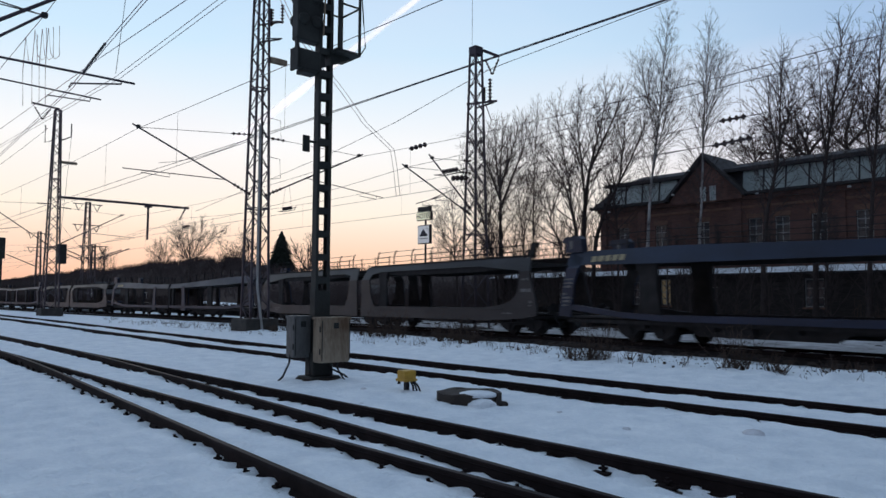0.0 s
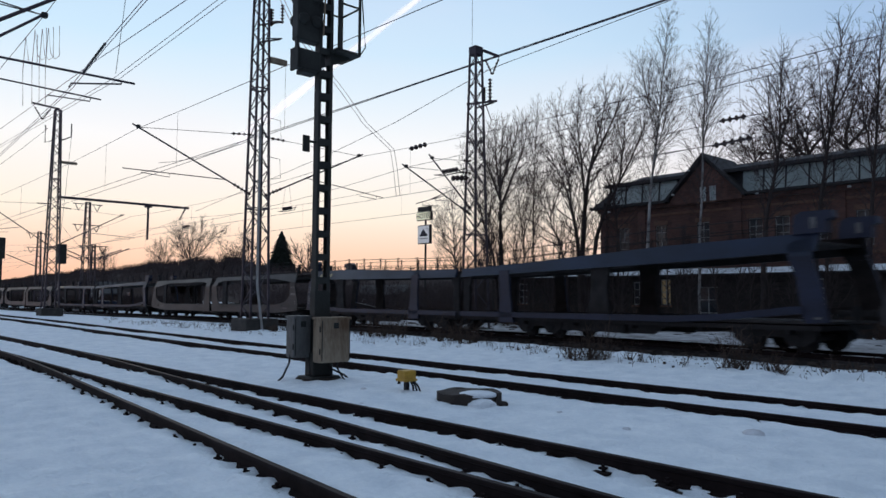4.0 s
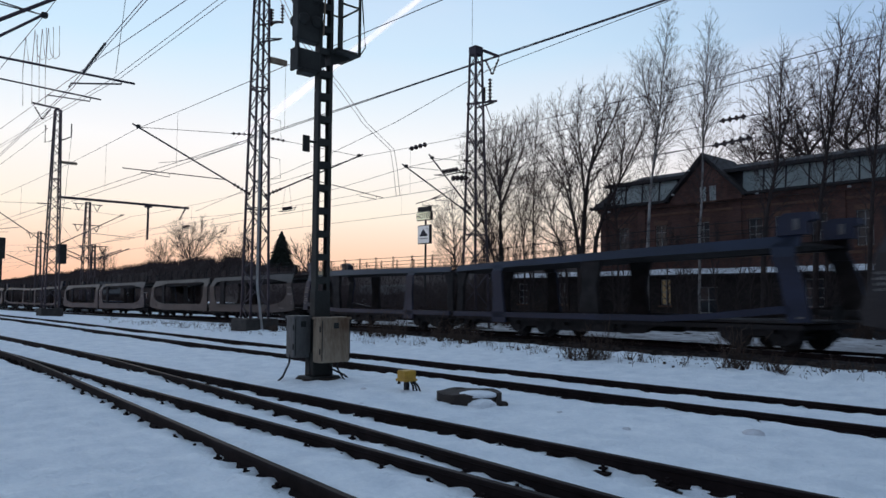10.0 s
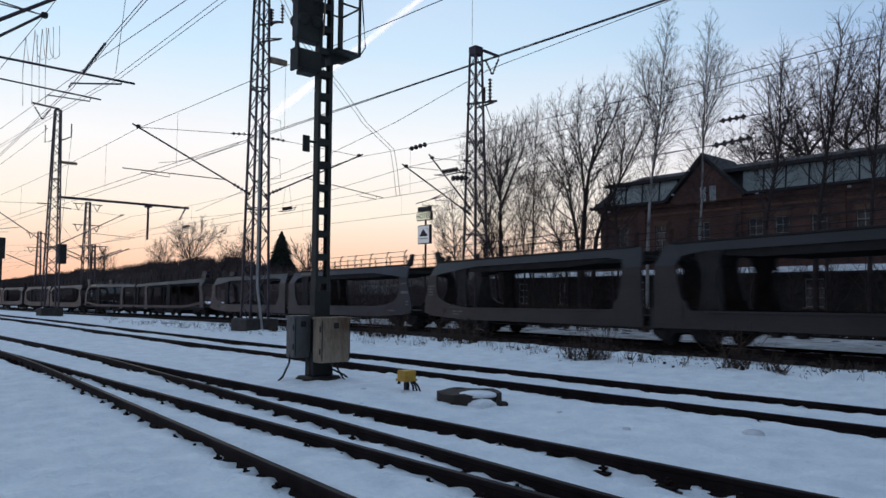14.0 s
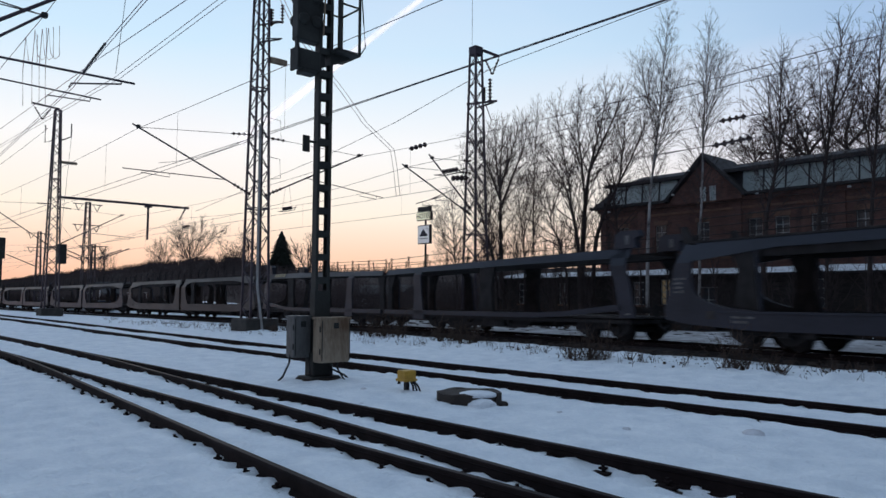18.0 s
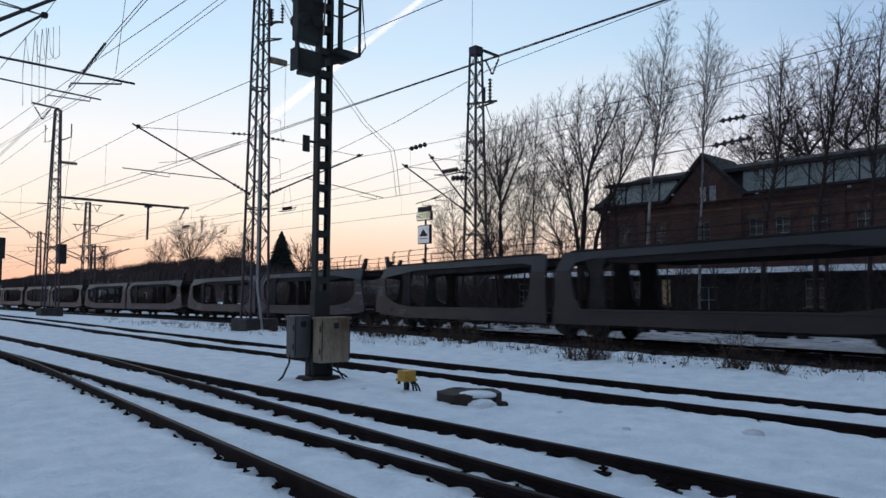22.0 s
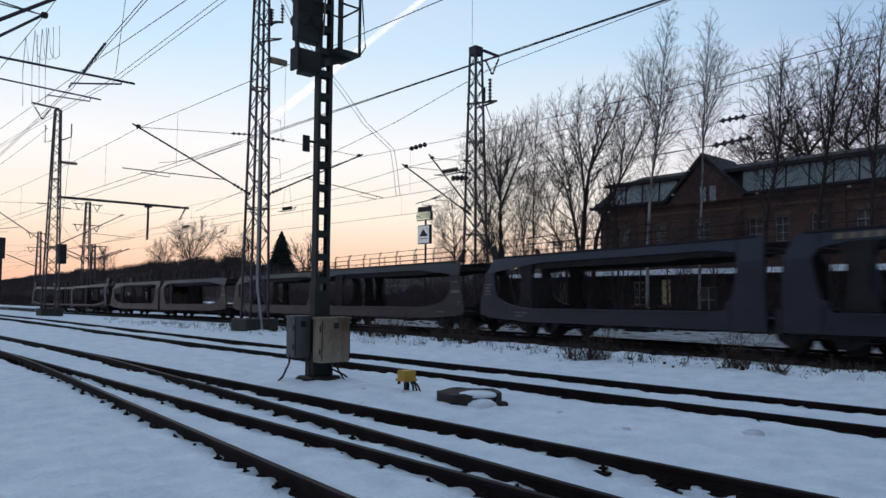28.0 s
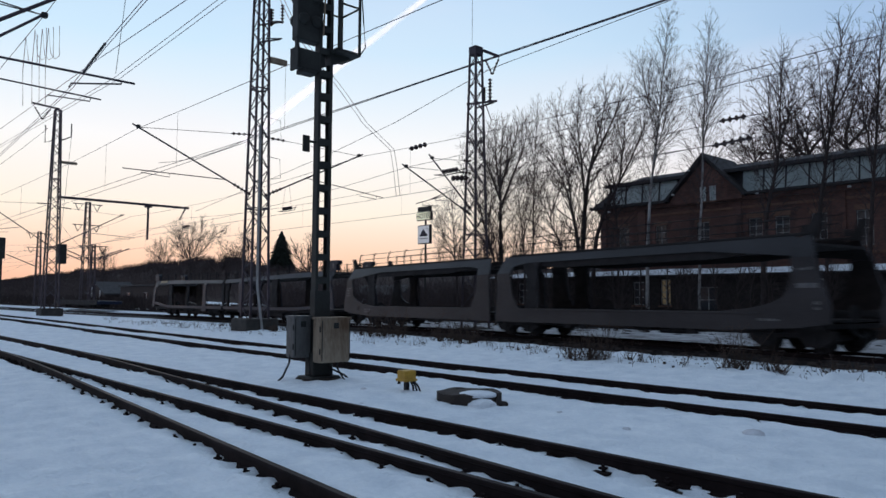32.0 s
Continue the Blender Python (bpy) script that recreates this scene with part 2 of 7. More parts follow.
    def lathe(self, profile, centre=(0, 0, 0), axis="z", n=16):
        """Turns (radius, height) pairs round an axis."""
        o = len(self.v)
        cx, cy, cz = centre
        for r, h in profile:
            for k in range(n):
                t = 2 * math.pi * k / n
                c, s = r * math.cos(t), r * math.sin(t)
                self.v.append({"z": (cx + c, cy + s, cz + h), "y": (cx + c, cy + h, cz + s), "x": (cx + h, cy + c, cz + s)}[axis])
        m = len(profile)
        for i in range(m - 1):
            for k in range(n):
                self.f.append((o + i * n + k, o + i * n + (k + 1) % n, o + (i + 1) * n + (k + 1) % n, o + (i + 1) * n + k))
        self.f.append(tuple(o + k for k in range(n - 1, -1, -1)))
        self.f.append(tuple(o + (m - 1) * n + k for k in range(n)))
        return self

    def plate(self, outline, y0, y1, lean=None):
        """An outline in x, z made thick from y0 to y1; lean(z) shifts it in y."""
        g = lean or (lambda z: 0.0)
        return self.prism([(x, y0 + g(z), z) for x, z in outline], [(x, y1 + g(z), z) for x, z in outline])

    def mesh(self, name, mat, smooth=False):
        me = bpy.data.meshes.new(name)
        me.from_pydata(self.v, [], self.f)
        bm = bmesh.new()
        bm.from_mesh(me)
        bmesh.ops.recalc_face_normals(bm, faces=bm.faces[:])
        bm.to_mesh(me)
        bm.free()
        if mat:
            me.materials.append(mat)
        if smooth:
            me.polygons.foreach_set("use_smooth", [True] * len(me.polygons))
        return me


def part(name, shape, mat, parent=None, label="", at=None, smooth=False):
    """One mesh object under a thing or a part."""
    me = shape.mesh(name, mat, smooth) if isinstance(shape, Shape) else shape
    ob = new(name, me)
    ob.parent = parent
    if at is not None:
        ob.matrix_basis = at
    if label:
        tagged(ob, label)
    return ob


def thing(name, label, category, at=None, group="", kind=""):
    ob = new(name)
    ob.empty_display_size = 0.2
    if at is not None:
        ob.matrix_basis = at
    return tagged(ob, label, category, group, kind)


def solid(name, shape, mat, label, category, at=None, group="", kind="", smooth=False):
    ob = part(name, shape, mat, None, "", at, smooth)
    return tagged(ob, label, category, group, kind)


# ---- ground and tracks ----
GROUND_Z = -0.095
MAIN_C, TRACK2_C = 4.80, 9.80                     # centre lines of the straight tracks
HALF = 0.75                                       # half the spacing of the rail heads


def main_y(x):
    return MAIN_C


def branch_y(x):
    """Centre line of the diverging track: it leaves the main one and comes towards the camera."""
    if x < -23.0:
        return MAIN_C
    d = 0.073 * (x + 18.9) if x > -15.0 else 0.00468 * max(0.0, x + 22.8) ** 2
    return MAIN_C - d


def track2_y(x):
    return TRACK2_C + 0.0006 * (x + 9.0) ** 2 - 0.006 * (x + 9.0) - 0.03 if x > -45 else TRACK2_C + 0.96 - 0.03 - 0.06 * (x + 45.0) * 0.8 * 0.3


def train_y(x):
    """Centre line of the train's track: straight beyond x = -60.7, then a curve of 300 m radius towards the camera."""
    x = max(x, -400.0)
    if x > 15.0:
        return train_y(15.0) - 0.256 * (x - 15.0)
    return 24.60 - 0.00519 * (x + 18.0) - 0.001659 * max(0.0, x + 60.66) ** 2


def train_z(x):
    """The rails of the train's track fall gently towards the far end of the yard."""
    return 0.00535 * (min(max(x, -95.0), 12.0) + 18.0)


def back_y(x):
    return 28.0


def dip(x, y):
    """The ground follows the falling track of the train."""
    d = abs(y - train_y(x))
    f = 1.0 if d < 2.5 else max(0.0, 1 - (d - 2.5) / (4.0 if y > train_y(x) else 8.5))
    z = train_z(x) * f * f * (3 - 2 * f)
    d = train_y(x) - y
    if 0.8 < d < 5.5:         # the verge lies lower than the ballast bed
        g = min(1.0, (d - 0.8) / 0.2, (5.5 - d) / 3.0)
        z -= 0.19 * g * g * (3 - 2 * g)
    return z


def snow_height(x, y):
    """The snow's relief: drifts, troughs along rails, trampled spots."""
    p = Vector((x, y, 0.0))
    z = GROUND_Z + 0.05 * noise.noise(p * 0.35) + 0.024 * noise.noise(p * 1.7) + (0.036 if y < 9 else 0.018) * noise.noise(p * 4.3 + Vector((7, 1, 0))) + 0.020 * noise.noise(p * 8.0) + (0.012 * noise.noise(p * 15.0) if y < 9 else 0.0)
    z += dip(x, y)
    for fy in (main_y, branch_y, track2_y, train_y):
        c = fy(x)
        for r in (c - HALF, c + HALF):
            d = abs(y - r)
            if d < 0.5:
                ragged = 0.07 + 0.08 * noise.noise(Vector((x * 2.3, r * 3.1, 4.0))) + 0.06 * noise.noise(Vector((x * 6.0, r * 3.1, 1.0)))
                z -= 0.035 * max(0.0, 1 - max(0.0, d - ragged) / 0.16) if d < ragged + 0.16 else 0.0
            if d < 0.26:      # lumps that lap against the rail
                z += 0.045 * (1 - d / 0.26) * noise.noise(Vector((x * 5.0, r * 2.0, 8.0)))
        if abs(y - c) < 0.55:
            z += 0.015
    if -4.3 < x < -2.5 and 5.05 < y < 5.48:      # thawed hollow under the far stock rail
        z -= 0.10 * (0.6 + 0.5 * noise.noise(Vector((x * 4.0, y * 4.0, 3.0)))) * min(1.0, (x + 4.3) * 3, (-2.5 - x) * 3)
    edge = min(19.0, train_y(x) - 2.0)
    if 12.0 < y < edge:       # rough verge between the tracks, flatter towards the far end
        z += min(1.0, max(0.05, (x + 40.0) / 20.0)) * (0.10 + 0.10 * noise.noise(p * 1.1 + Vector((3, 3, 0))) + 0.10 * noise.noise(p * 3.1) + 0.06 * noise.noise(p * 6.5)) * math.sin((y - 12.0) / (edge - 12.0) * math.pi)
    d = train_y(x) - y
    if 0.68 < d < 1.7:
        return min(z, train_z(x) - 0.23)
    if abs(d) < 1.2:
        return min(z, train_z(x) - 0.018)
    return min(z, -0.018 if any(abs(y - f(x)) < 1.2 for f in (main_y, branch_y, track2_y)) else 1.0)


def spaced(stops):
    out = []
    for (a, step), (b, _) in zip(stops, stops[1:]):
        out += list(np.arange(a, b, step))
    return out + [stops[-1][0]]


def build_ground():
    xs = spaced([(-3000, 400), (-600, 60), (-240, 12), (-90, 2.0), (-40, 0.5), (-22, 0.2), (-12, 0.10), (-1.0, 0.25), (4, 2), (20, 12), (120, 60), (600, 400), (3000, 1)])
    ys = spaced([(-3000, 400), (-600, 60), (-120, 12), (-24, 3), (-6, 0.8), (2.0, 0.07), (6.4, 0.10), (11.6, 0.16), (16.8, 0.10), (22.6, 0.20), (26.4, 0.6), (30, 2), (60, 12), (180, 60), (600, 400), (3000, 1)])
    verts = []
    for x in xs:
        near = -75 < x < 8
        for y in ys:
            verts.append((x, y, snow_height(x, y) if near and 0.5 < y < 26 else GROUND_Z + dip(x, y)))
    n = len(ys)
    faces = [(i * n + j, (i + 1) * n + j, (i + 1) * n + j + 1, i * n + j + 1) for i in range(len(xs) - 1) for j in range(n - 1)]
    me = bpy.data.meshes.new("ground")
    me.from_pydata(verts, [], faces)
    me.materials.append(SNOW)
    me.polygons.foreach_set("use_smooth", [True] * len(me.polygons))
    tagged(new("ground", me), "snow-covered yard ground with drifts beside the rails", "ground", kind="structure")


RAIL_PROFILE = [(-0.0625, -0.155), (0.0625, -0.155), (0.0625, -0.143), (0.012, -0.125), (0.009, -0.048), (0.034, -0.036),
                (0.036, -0.008), (0.028, 0.0), (-0.028, 0.0), (-0.036, -0.008), (-0.034, -0.036), (-0.009, -0.048), (-0.012, -0.125), (-0.0625, -0.143)]


def rail_mesh(fy, side, x0, x1, step, head, name="rail", fz=None):
    xs = list(np.arange(x0, x1, step)) + [x1]
    n = len(RAIL_PROFILE)
    verts, faces, mats = [], [], []
    for x in xs:
        c = fy(x) + side
        verts += [(x, c + a, b + (fz(x) if fz else 0.0)) for a, b in RAIL_PROFILE]
    for i in range(len(xs) - 1):
        for k in range(n):
            faces.append((i * n + k, i * n + (k + 1) % n, (i + 1) * n + (k + 1) % n, (i + 1) * n + k))
            mats.append(1 if k == 7 else 0)
    faces += [tuple(range(n - 1, -1, -1)), tuple((len(xs) - 1) * n + k for k in range(n))]
    mats += [0, 0]
    me = bpy.data.meshes.new(name)
    me.from_pydata(verts, [], faces)
    me.materials.append(RAIL_SIDE)
    me.materials.append(head)
    me.polygons.foreach_set("material_index", mats)
    return me


def clip_shape():
    s = Shape()
    s.box(-0.08, 0.08, -0.17, 0.17, -0.16, -0.135, 0.006)
    for q in (-0.105, 0.105):
        s.tube((0, q, -0.14), (0, q, -0.075), 0.017, n=6)
        s.box(-0.03, 0.03, q - 0.03, q + 0.03, -0.118, -0.098)
    return s


def build_tracks():
    clip = clip_shape().mesh("rail_fastening", RAIL_SIDE)
    sleeper = Shape().box(-0.13, 0.13, -1.3, 1.3, -0.30, -0.15, 0.012).mesh("sleeper", SLEEPER)
    rows = (("track_turnout_main", "rusty rails of the main track through a snowed-in turnout", main_y, -250, 12, -26, 1.5),
            ("track_turnout_branch", "rusty rails diverging from the main track in the snow", branch_y, -23, 12, -21, 1.5),
            ("track_siding", "rusty siding rails half sunk in snow", track2_y, -170, 14, -30, 2),
            ("track_train", "rails under the passing train", train_y, -300, 40, -30, 0))
    for name, label, fy, x0, x1, s0, s1 in rows:
        t = thing(name, label, "railway track", kind="structure")
        fz = train_z if fy is train_y else (lambda x: 0.0)
        for side in (-HALF, HALF):
            part("rail", rail_mesh(fy, side, x0, x1, 1.0, RAIL_TOP, fz=fz), None, t)
        x = s0
        while x < s1:
            if name != "track_turnout_branch" or x > -14:
                part("sleeper", sleeper, None, t, at=pose(x, fy(x), fz(x) - 0.02))
            for side in (-HALF, HALF):
                part("rail_fastening", clip, None, t, at=pose(x, fy(x) + side, fz(x), 0, 0, random.uniform(-3, 3)))
            x += 0.63
        if name == "track_siding":
            part("joint_bar", Shape().box(-0.55, 0.55, -0.085, -0.037, -0.14, -0.012, 0.01).box(-0.55, 0.55, 0.037, 0.085, -0.14, -0.012, 0.01), RAIL_SIDE, t, at=pose(-11.85, track2_y(-11.85) - HALF, 0))
    back = thing("track_back", "far siding rails in the snow", "railway track", kind="structure")
    for side in (-HALF, HALF):
        part("rail", rail_mesh(back_y, side, -300, -40, 10.0, RAIL_TOP), None, back)


def ballast_shoulder():
    """Dark ballast that shows between the train's near rail and the verge."""
    verts, n = [], 0
    prof = ((-0.70, -0.150), (-0.84, -0.125), (-1.02, -0.15), (-1.20, -0.20), (-1.38, -0.27))
    xs = list(np.arange(-140.0, -40.0, 1.0)) + list(np.arange(-40.0, 12.0, 0.22))
    for x in xs:
        for k, (d, h) in enumerate(prof):
            j = 0.05 * noise.noise(Vector((x * 1.9, d * 4.0, 2.0))) + 0.035 * noise.noise(Vector((x * 6.3, d * 7.0, 5.0)))
            verts.append((x, train_y(x) + d + j, train_z(x) + h + (j * 0.5 if 0 < k < 4 else 0.0)))
    m = len(prof)
    faces = [(i * m + k, (i + 1) * m + k, (i + 1) * m + k + 1, i * m + k + 1) for i in range(len(xs) - 1) for k in range(m - 1)]
    me = bpy.data.meshes.new("ballast_shoulder")
    me.from_pydata(verts, [], faces)
    me.materials.append(BALLAST)
    tagged(new("ballast_shoulder", me), "dark ballast shoulder beside the train's rails", "ballast", kind="structure")


build_ground()
build_tracks()
ballast_shoulder()


# ---- the car-carrier train ----
PAIR_A, PAIR_B = 27.15, 31.70              # length over couplings
END_A, END_B = 0.62, 0.68                  # from the coupling to the end of the body
START = -1.68                              # front coupling of the second wagon at t = 0, from x = -15 along the track
WHEEL_R = 0.36


def run(t):
    """How far the train has come, along the track."""
    return 9.473 * t + 0.0203 * t * t - 0.0000941 * ((t - 16.0) ** 3 + 4096.0)


LINE_X = np.linspace(-420.0, 420.0, 8401)
LINE_Y = np.array([train_y(x) for x in LINE_X])
LINE_S = np.concatenate([[0.0], np.cumsum(np.hypot(np.diff(LINE_X), np.diff(LINE_Y)))])
LINE_S -= np.interp(-15.0, LINE_X, LINE_S)


def on_line(s):
    x = float(np.interp(s, LINE_S, LINE_X))
    return Vector((x, train_y(x), train_z(x)))


def ride(s, length):
    """Pose of a wagon whose front coupling is s along the track: it stands on two pivots near its ends."""
    a, b = on_line(s - 2.4), on_line(s - length + 2.4)
    d = a - b
    flat = math.hypot(d.x, d.y)
    m = Matrix.Rotation(math.atan2(d.y, d.x), 4, "Z") @ Matrix.Rotation(-math.atan2(d.z, flat), 4, "Y")
    return Matrix.Translation(a) @ m @ Matrix.Translation((2.4, 0, 0))


def lean_in(z):
    """The upper part of a wagon's side tilts inwards."""
    return 0.0 if z < 2.3 else (z - 2.3) * 0.42


def wheelset(parent, x, mats):
    """Axle with two wheels; it turns about its own middle."""
    w = part("wheelset", mats["axle"], None, parent, at=pose(x, 0, WHEEL_R))
    for y, name in ((-HALF, "wheel"), (HALF, "wheel")):
        part(name, mats["wheel"], None, w, at=pose(0, y, 0, 0, 0, 0 if y < 0 else 180))
    return w


def train_meshes():
    axle = Shape().lathe([(0.06, -0.95), (0.075, -0.6), (0.075, 0.6), (0.06, 0.95)], axis="y", n=10).mesh("wheelset", WAGON_DARK)
    wheel = Shape().lathe([(0.10, -0.10), (0.10, -0.05), (0.29, -0.03), (0.29, -0.065), (0.352, -0.065), (WHEEL_R, 0.05), (0.38, 0.065), (0.38, 0.09), (0.29, 0.09), (0.28, 0.04), (0.1, 0.06)], axis="y", n=24)
    for k in range(6):
        t = math.pi * k / 3
        wheel.box(0.15 * math.cos(t) - 0.025, 0.15 * math.cos(t) + 0.025, -0.06, -0.03, 0.15 * math.sin(t) - 0.025, 0.15 * math.sin(t) + 0.025)
    bogie = Shape()
    for y in (-0.98, 0.98):
        bogie.plate([(-1.2, 0.52), (-1.12, 0.30), (-0.86, 0.14), (-0.46, 0.14), (-0.28, 0.36), (0.28, 0.36), (0.46, 0.14), (0.86, 0.14), (1.12, 0.30), (1.2, 0.52), (0.8, 0.60), (-0.8, 0.60)], y - 0.06, y + 0.06)
        for x in (-0.66, 0.66):
            bogie.lathe([(0.13, -0.10), (0.13, 0.02), (0.08, 0.10)], (x, y, 0.33), "y", 10)
            bogie.tube((x + 0.2, y, 0.28), (x + 0.2, y, 0.52), 0.05)
            bogie.tube((x - 0.2, y, 0.28), (x - 0.2, y, 0.52), 0.05)
    bogie.box(-0.2, 0.2, -0.95, 0.95, 0.36, 0.58, 0.02)
    return {"axle": axle, "wheel": wheel.mesh("wheel", WAGON_DARK), "bogie": bogie.mesh("bogie_frame", WAGON_DARK)}


MESHES = train_meshes()
Y0 = 1.45                                   # half width of a wagon


def side_pair(parent, name, outline, paint, label="", thick=0.07, lean=True):
    """The same plate on both flanks."""
    for s in (-1, 1):
        g = (lambda z, s=s: -s * lean_in(z)) if lean else None
        pts = outline
        sh = Shape()
        sh.plate(pts, s * Y0 - (thick if s > 0 else 0), s * Y0 + (thick if s < 0 else 0), g)
        ob = part(name, sh, paint, parent, label)
        ob.data.materials.append(WAGON_DARK)      # grimy inner face, its dark colour also stands for the deck's shade
        for f in ob.data.polygons:
            if f.normal.y * s < -0.3:
                f.material_index = 1


def marks(parent, x, z, rows, s=-1):
    """Wagon inscriptions: rows of plain white bars, one for each word."""
    y = s * (Y0 + 0.004)
    rnd = random.Random(int(abs(x) * 100 + z * 10))
    for i, widths in enumerate(rows):
        sh, cx = Shape(), x + rnd.uniform(-0.03, 0.03)
        for w in widths:
            end = cx + w
            while cx < end - 0.03:
                c = min(end, cx + rnd.uniform(0.05, 0.13))
                sh.box(cx, c, min(y, y + s * 0.004), max(y, y + s * 0.004), z - i * 0.125, z - i * 0.125 + rnd.choice((0.05, 0.06, 0.075)))
                cx = c + 0.022
            cx += 0.05
        part("inscription", sh, WHITE_MARK, parent)


def letter_block(parent, x, z, w, h, mat):
    """One block of the painted owner's mark on the tilted top beam."""
    y, t = -Y0 + lean_in(z) - 0.012, h * 0.42
    part("painted_block", Shape().prism([(x, y, z), (x + w, y, z), (x + w, y + t, z + h), (x, y + t, z + h)],
                                        [(x, y - 0.006, z), (x + w, y - 0.006, z), (x + w, y + t - 0.006, z + h), (x, y + t - 0.006, z + h)]), mat, parent)


def railing(parent, x0, x1, z, post_h, step, bent):
    """Deck-edge posts with wires on both sides."""
    for s in (-1, 1):
        y = s * (Y0 - 0.34)
        n = max(2, round((x1 - x0) / step))
        for i in range(n + 1):
            x = x0 + (x1 - x0) * i / n
            zz = z(x)
            sh = Shape()
            if bent:
                sh.path([(x, y, zz - 0.05), (x, y, zz + post_h * 0.6), (x + 0.03, y - s * 0.03, zz + post_h * 0.85), (x + 0.12, y - s * 0.06, zz + post_h)], 0.03, 5)
            else:
                sh.box(x - 0.025, x + 0.025, y - 0.025, y + 0.025, zz - 0.05, zz + post_h)
            part("railing_post", sh, WAGON_DARK, parent)
        for k, h in enumerate((0.3, 0.62, 0.93) if bent else (0.35, 0.9)):
            part("railing_wire", Shape().path([(x0 + (x1 - x0) * i / 8, y, z(x0 + (x1 - x0) * i / 8) + post_h * h) for i in range(9)], 0.012, 4), WAGON_DARK, parent)


def end_gear(parent, x, d):
    """Buffers, coupling hook and hoses at an end of a wagon; d is the way outwards."""
    for y in (-0.87, 0.87):
        part("buffer", Shape().lathe([(0.09, 0.0), (0.09, d * 0.22), (0.06, d * 0.23), (0.06, d * 0.40), (0.2, d * 0.41), (0.22, d * 0.45)], (x, y, 1.0), "x", 14), WAGON_DARK, parent)
    part("coupling_hook", Shape().box(min(x, x + d * 0.5), max(x, x + d * 0.5), -0.06, 0.06, 0.92, 1.08, 0.02), WAGON_DARK, parent)
    part("brake_hose", Shape().path([(x, -0.4, 0.85), (x + d * 0.18, -0.42, 0.55), (x + d * 0.36, -0.4, 0.42), (x + d * 0.5, -0.38, 0.55)], 0.03), RUBBER, parent)


def half_a(unit, xl, xr, paint, left_end, right_end, jack):
    """Half of the plated carrier: sill, top beam and end panels round one long opening per side.
    left_end, right_end: 'end' at a coupling, 'joint' in the middle; jack is the x of the deck jacks."""
    body = part("half_body", Shape().box(xl + 0.25, xr - 0.25, -1.36, 1.36, 0.62, 0.74), WAGON_DARK, unit)
    ztop = 2.96
    # sill with an opening that sweeps up towards the coupling end
    def corner(x, d, big):
        return [(x, 1.95), (x + d * 0.06, 1.62), (x + d * 0.22, 1.42), (x + d * 0.55, 1.26), (x + d * 1.1, 1.13), (x + d * 2.1, 1.03)] if big else [(x + d * 0.20, 1.32), (x + d * 0.26, 1.10), (x + d * 0.36, 1.03)]
    ca = corner(xl + 1.0, 1, left_end == "end")
    cb = corner(xr - 1.0, -1, right_end == "end")
    ea, eb = (0.9 if left_end == "end" else 1.08), (0.9 if right_end == "end" else 1.08)
    za, zb = (0.64 if left_end == "end" else 0.52), (0.64 if right_end == "end" else 0.52)
    sill = [(xl + ea, za), (xl + 3.0, 0.53), (xr - 3.0, 0.53), (xr - eb, zb), (xr - eb, cb[0][1])] + cb + ca[::-1] + [(xl + ea, ca[0][1])]
    side_pair(body, "sill_plate", sill, paint, lean=False)
    # end panels, foot wider than head, tilted in above the kink
    for x, d, k in ((xl, 1, left_end), (xr, -1, right_end)):
        if k == "end":
            low = [(x + d * 0.03, 0.76), (x + d * 0.9, 0.64), (x + d * 0.98, 1.95), (x + d * 0.98, 2.38), (x + d * 0.40, 2.38), (x + d * 0.30, 2.0), (x, 1.08)]
            up = [(x + d * 0.40, 2.38), (x + d * 0.98, 2.38), (x + d * 0.98, ztop - 0.1), (x + d * 0.58, ztop)]
            end_gear(body, x + d * 0.2, -d)
            for s in (-1, 1):
                part("lamp_bracket", Shape().plate([(x + d * 0.5, ztop - 0.06), (x + d * 0.86, ztop - 0.06), (x + d * 0.52, 3.46), (x + d * 0.36, 3.46)], s * 1.08 - 0.07, s * 1.08 + 0.07), WAGON_DARK, body)
                part("warning_plate", Shape().box(min(x + d * 0.75, x + d * 0.95), max(x + d * 0.75, x + d * 0.95), s * 1.02 - 0.02, s * 1.02 + 0.02, 3.02, 3.20, 0.01), WAGON_DARK, body)
        else:
            low = [(x + d * 0.04, 0.52), (x + d * 1.10, 0.52), (x + d * 1.18, 1.02), (x + d * 0.96, 1.7), (x + d * 0.86, 2.32), (x + d * 0.10, 2.32)]
            up = [(x + d * 0.10, 2.32), (x + d * 0.86, 2.32), (x + d * 1.02, 2.68), (x + d * 1.02, ztop - 0.02), (x + d * 0.30, ztop)]
        side_pair(body, "end_panel", low, paint, lean=False)
        side_pair(body, "end_panel_head", up, paint)
    for s in (-1, 1):      # lip added along the sill, shaped to catch a pale highlight line
        part("sill_highlight_lip", Shape().box(xl + 1.9, xr - 1.9, min(s * Y0, s * (Y0 + 0.035)), max(s * Y0, s * (Y0 + 0.035)), 0.965, 1.025, 0.008), paint, body)
    (ga, ha), (gb, hb) = [((3.6, 2.42) if k == "end" else (1.7, 2.58)) for k in (left_end, right_end)]
    beam = [(xl + 0.95, ha), (xl + ga, 2.68), (xr - gb, 2.68), (xr - 0.95, hb), (xr - 0.95, ztop), (xl + 0.95, ztop)]
    side_pair(body, "top_beam", beam, paint)
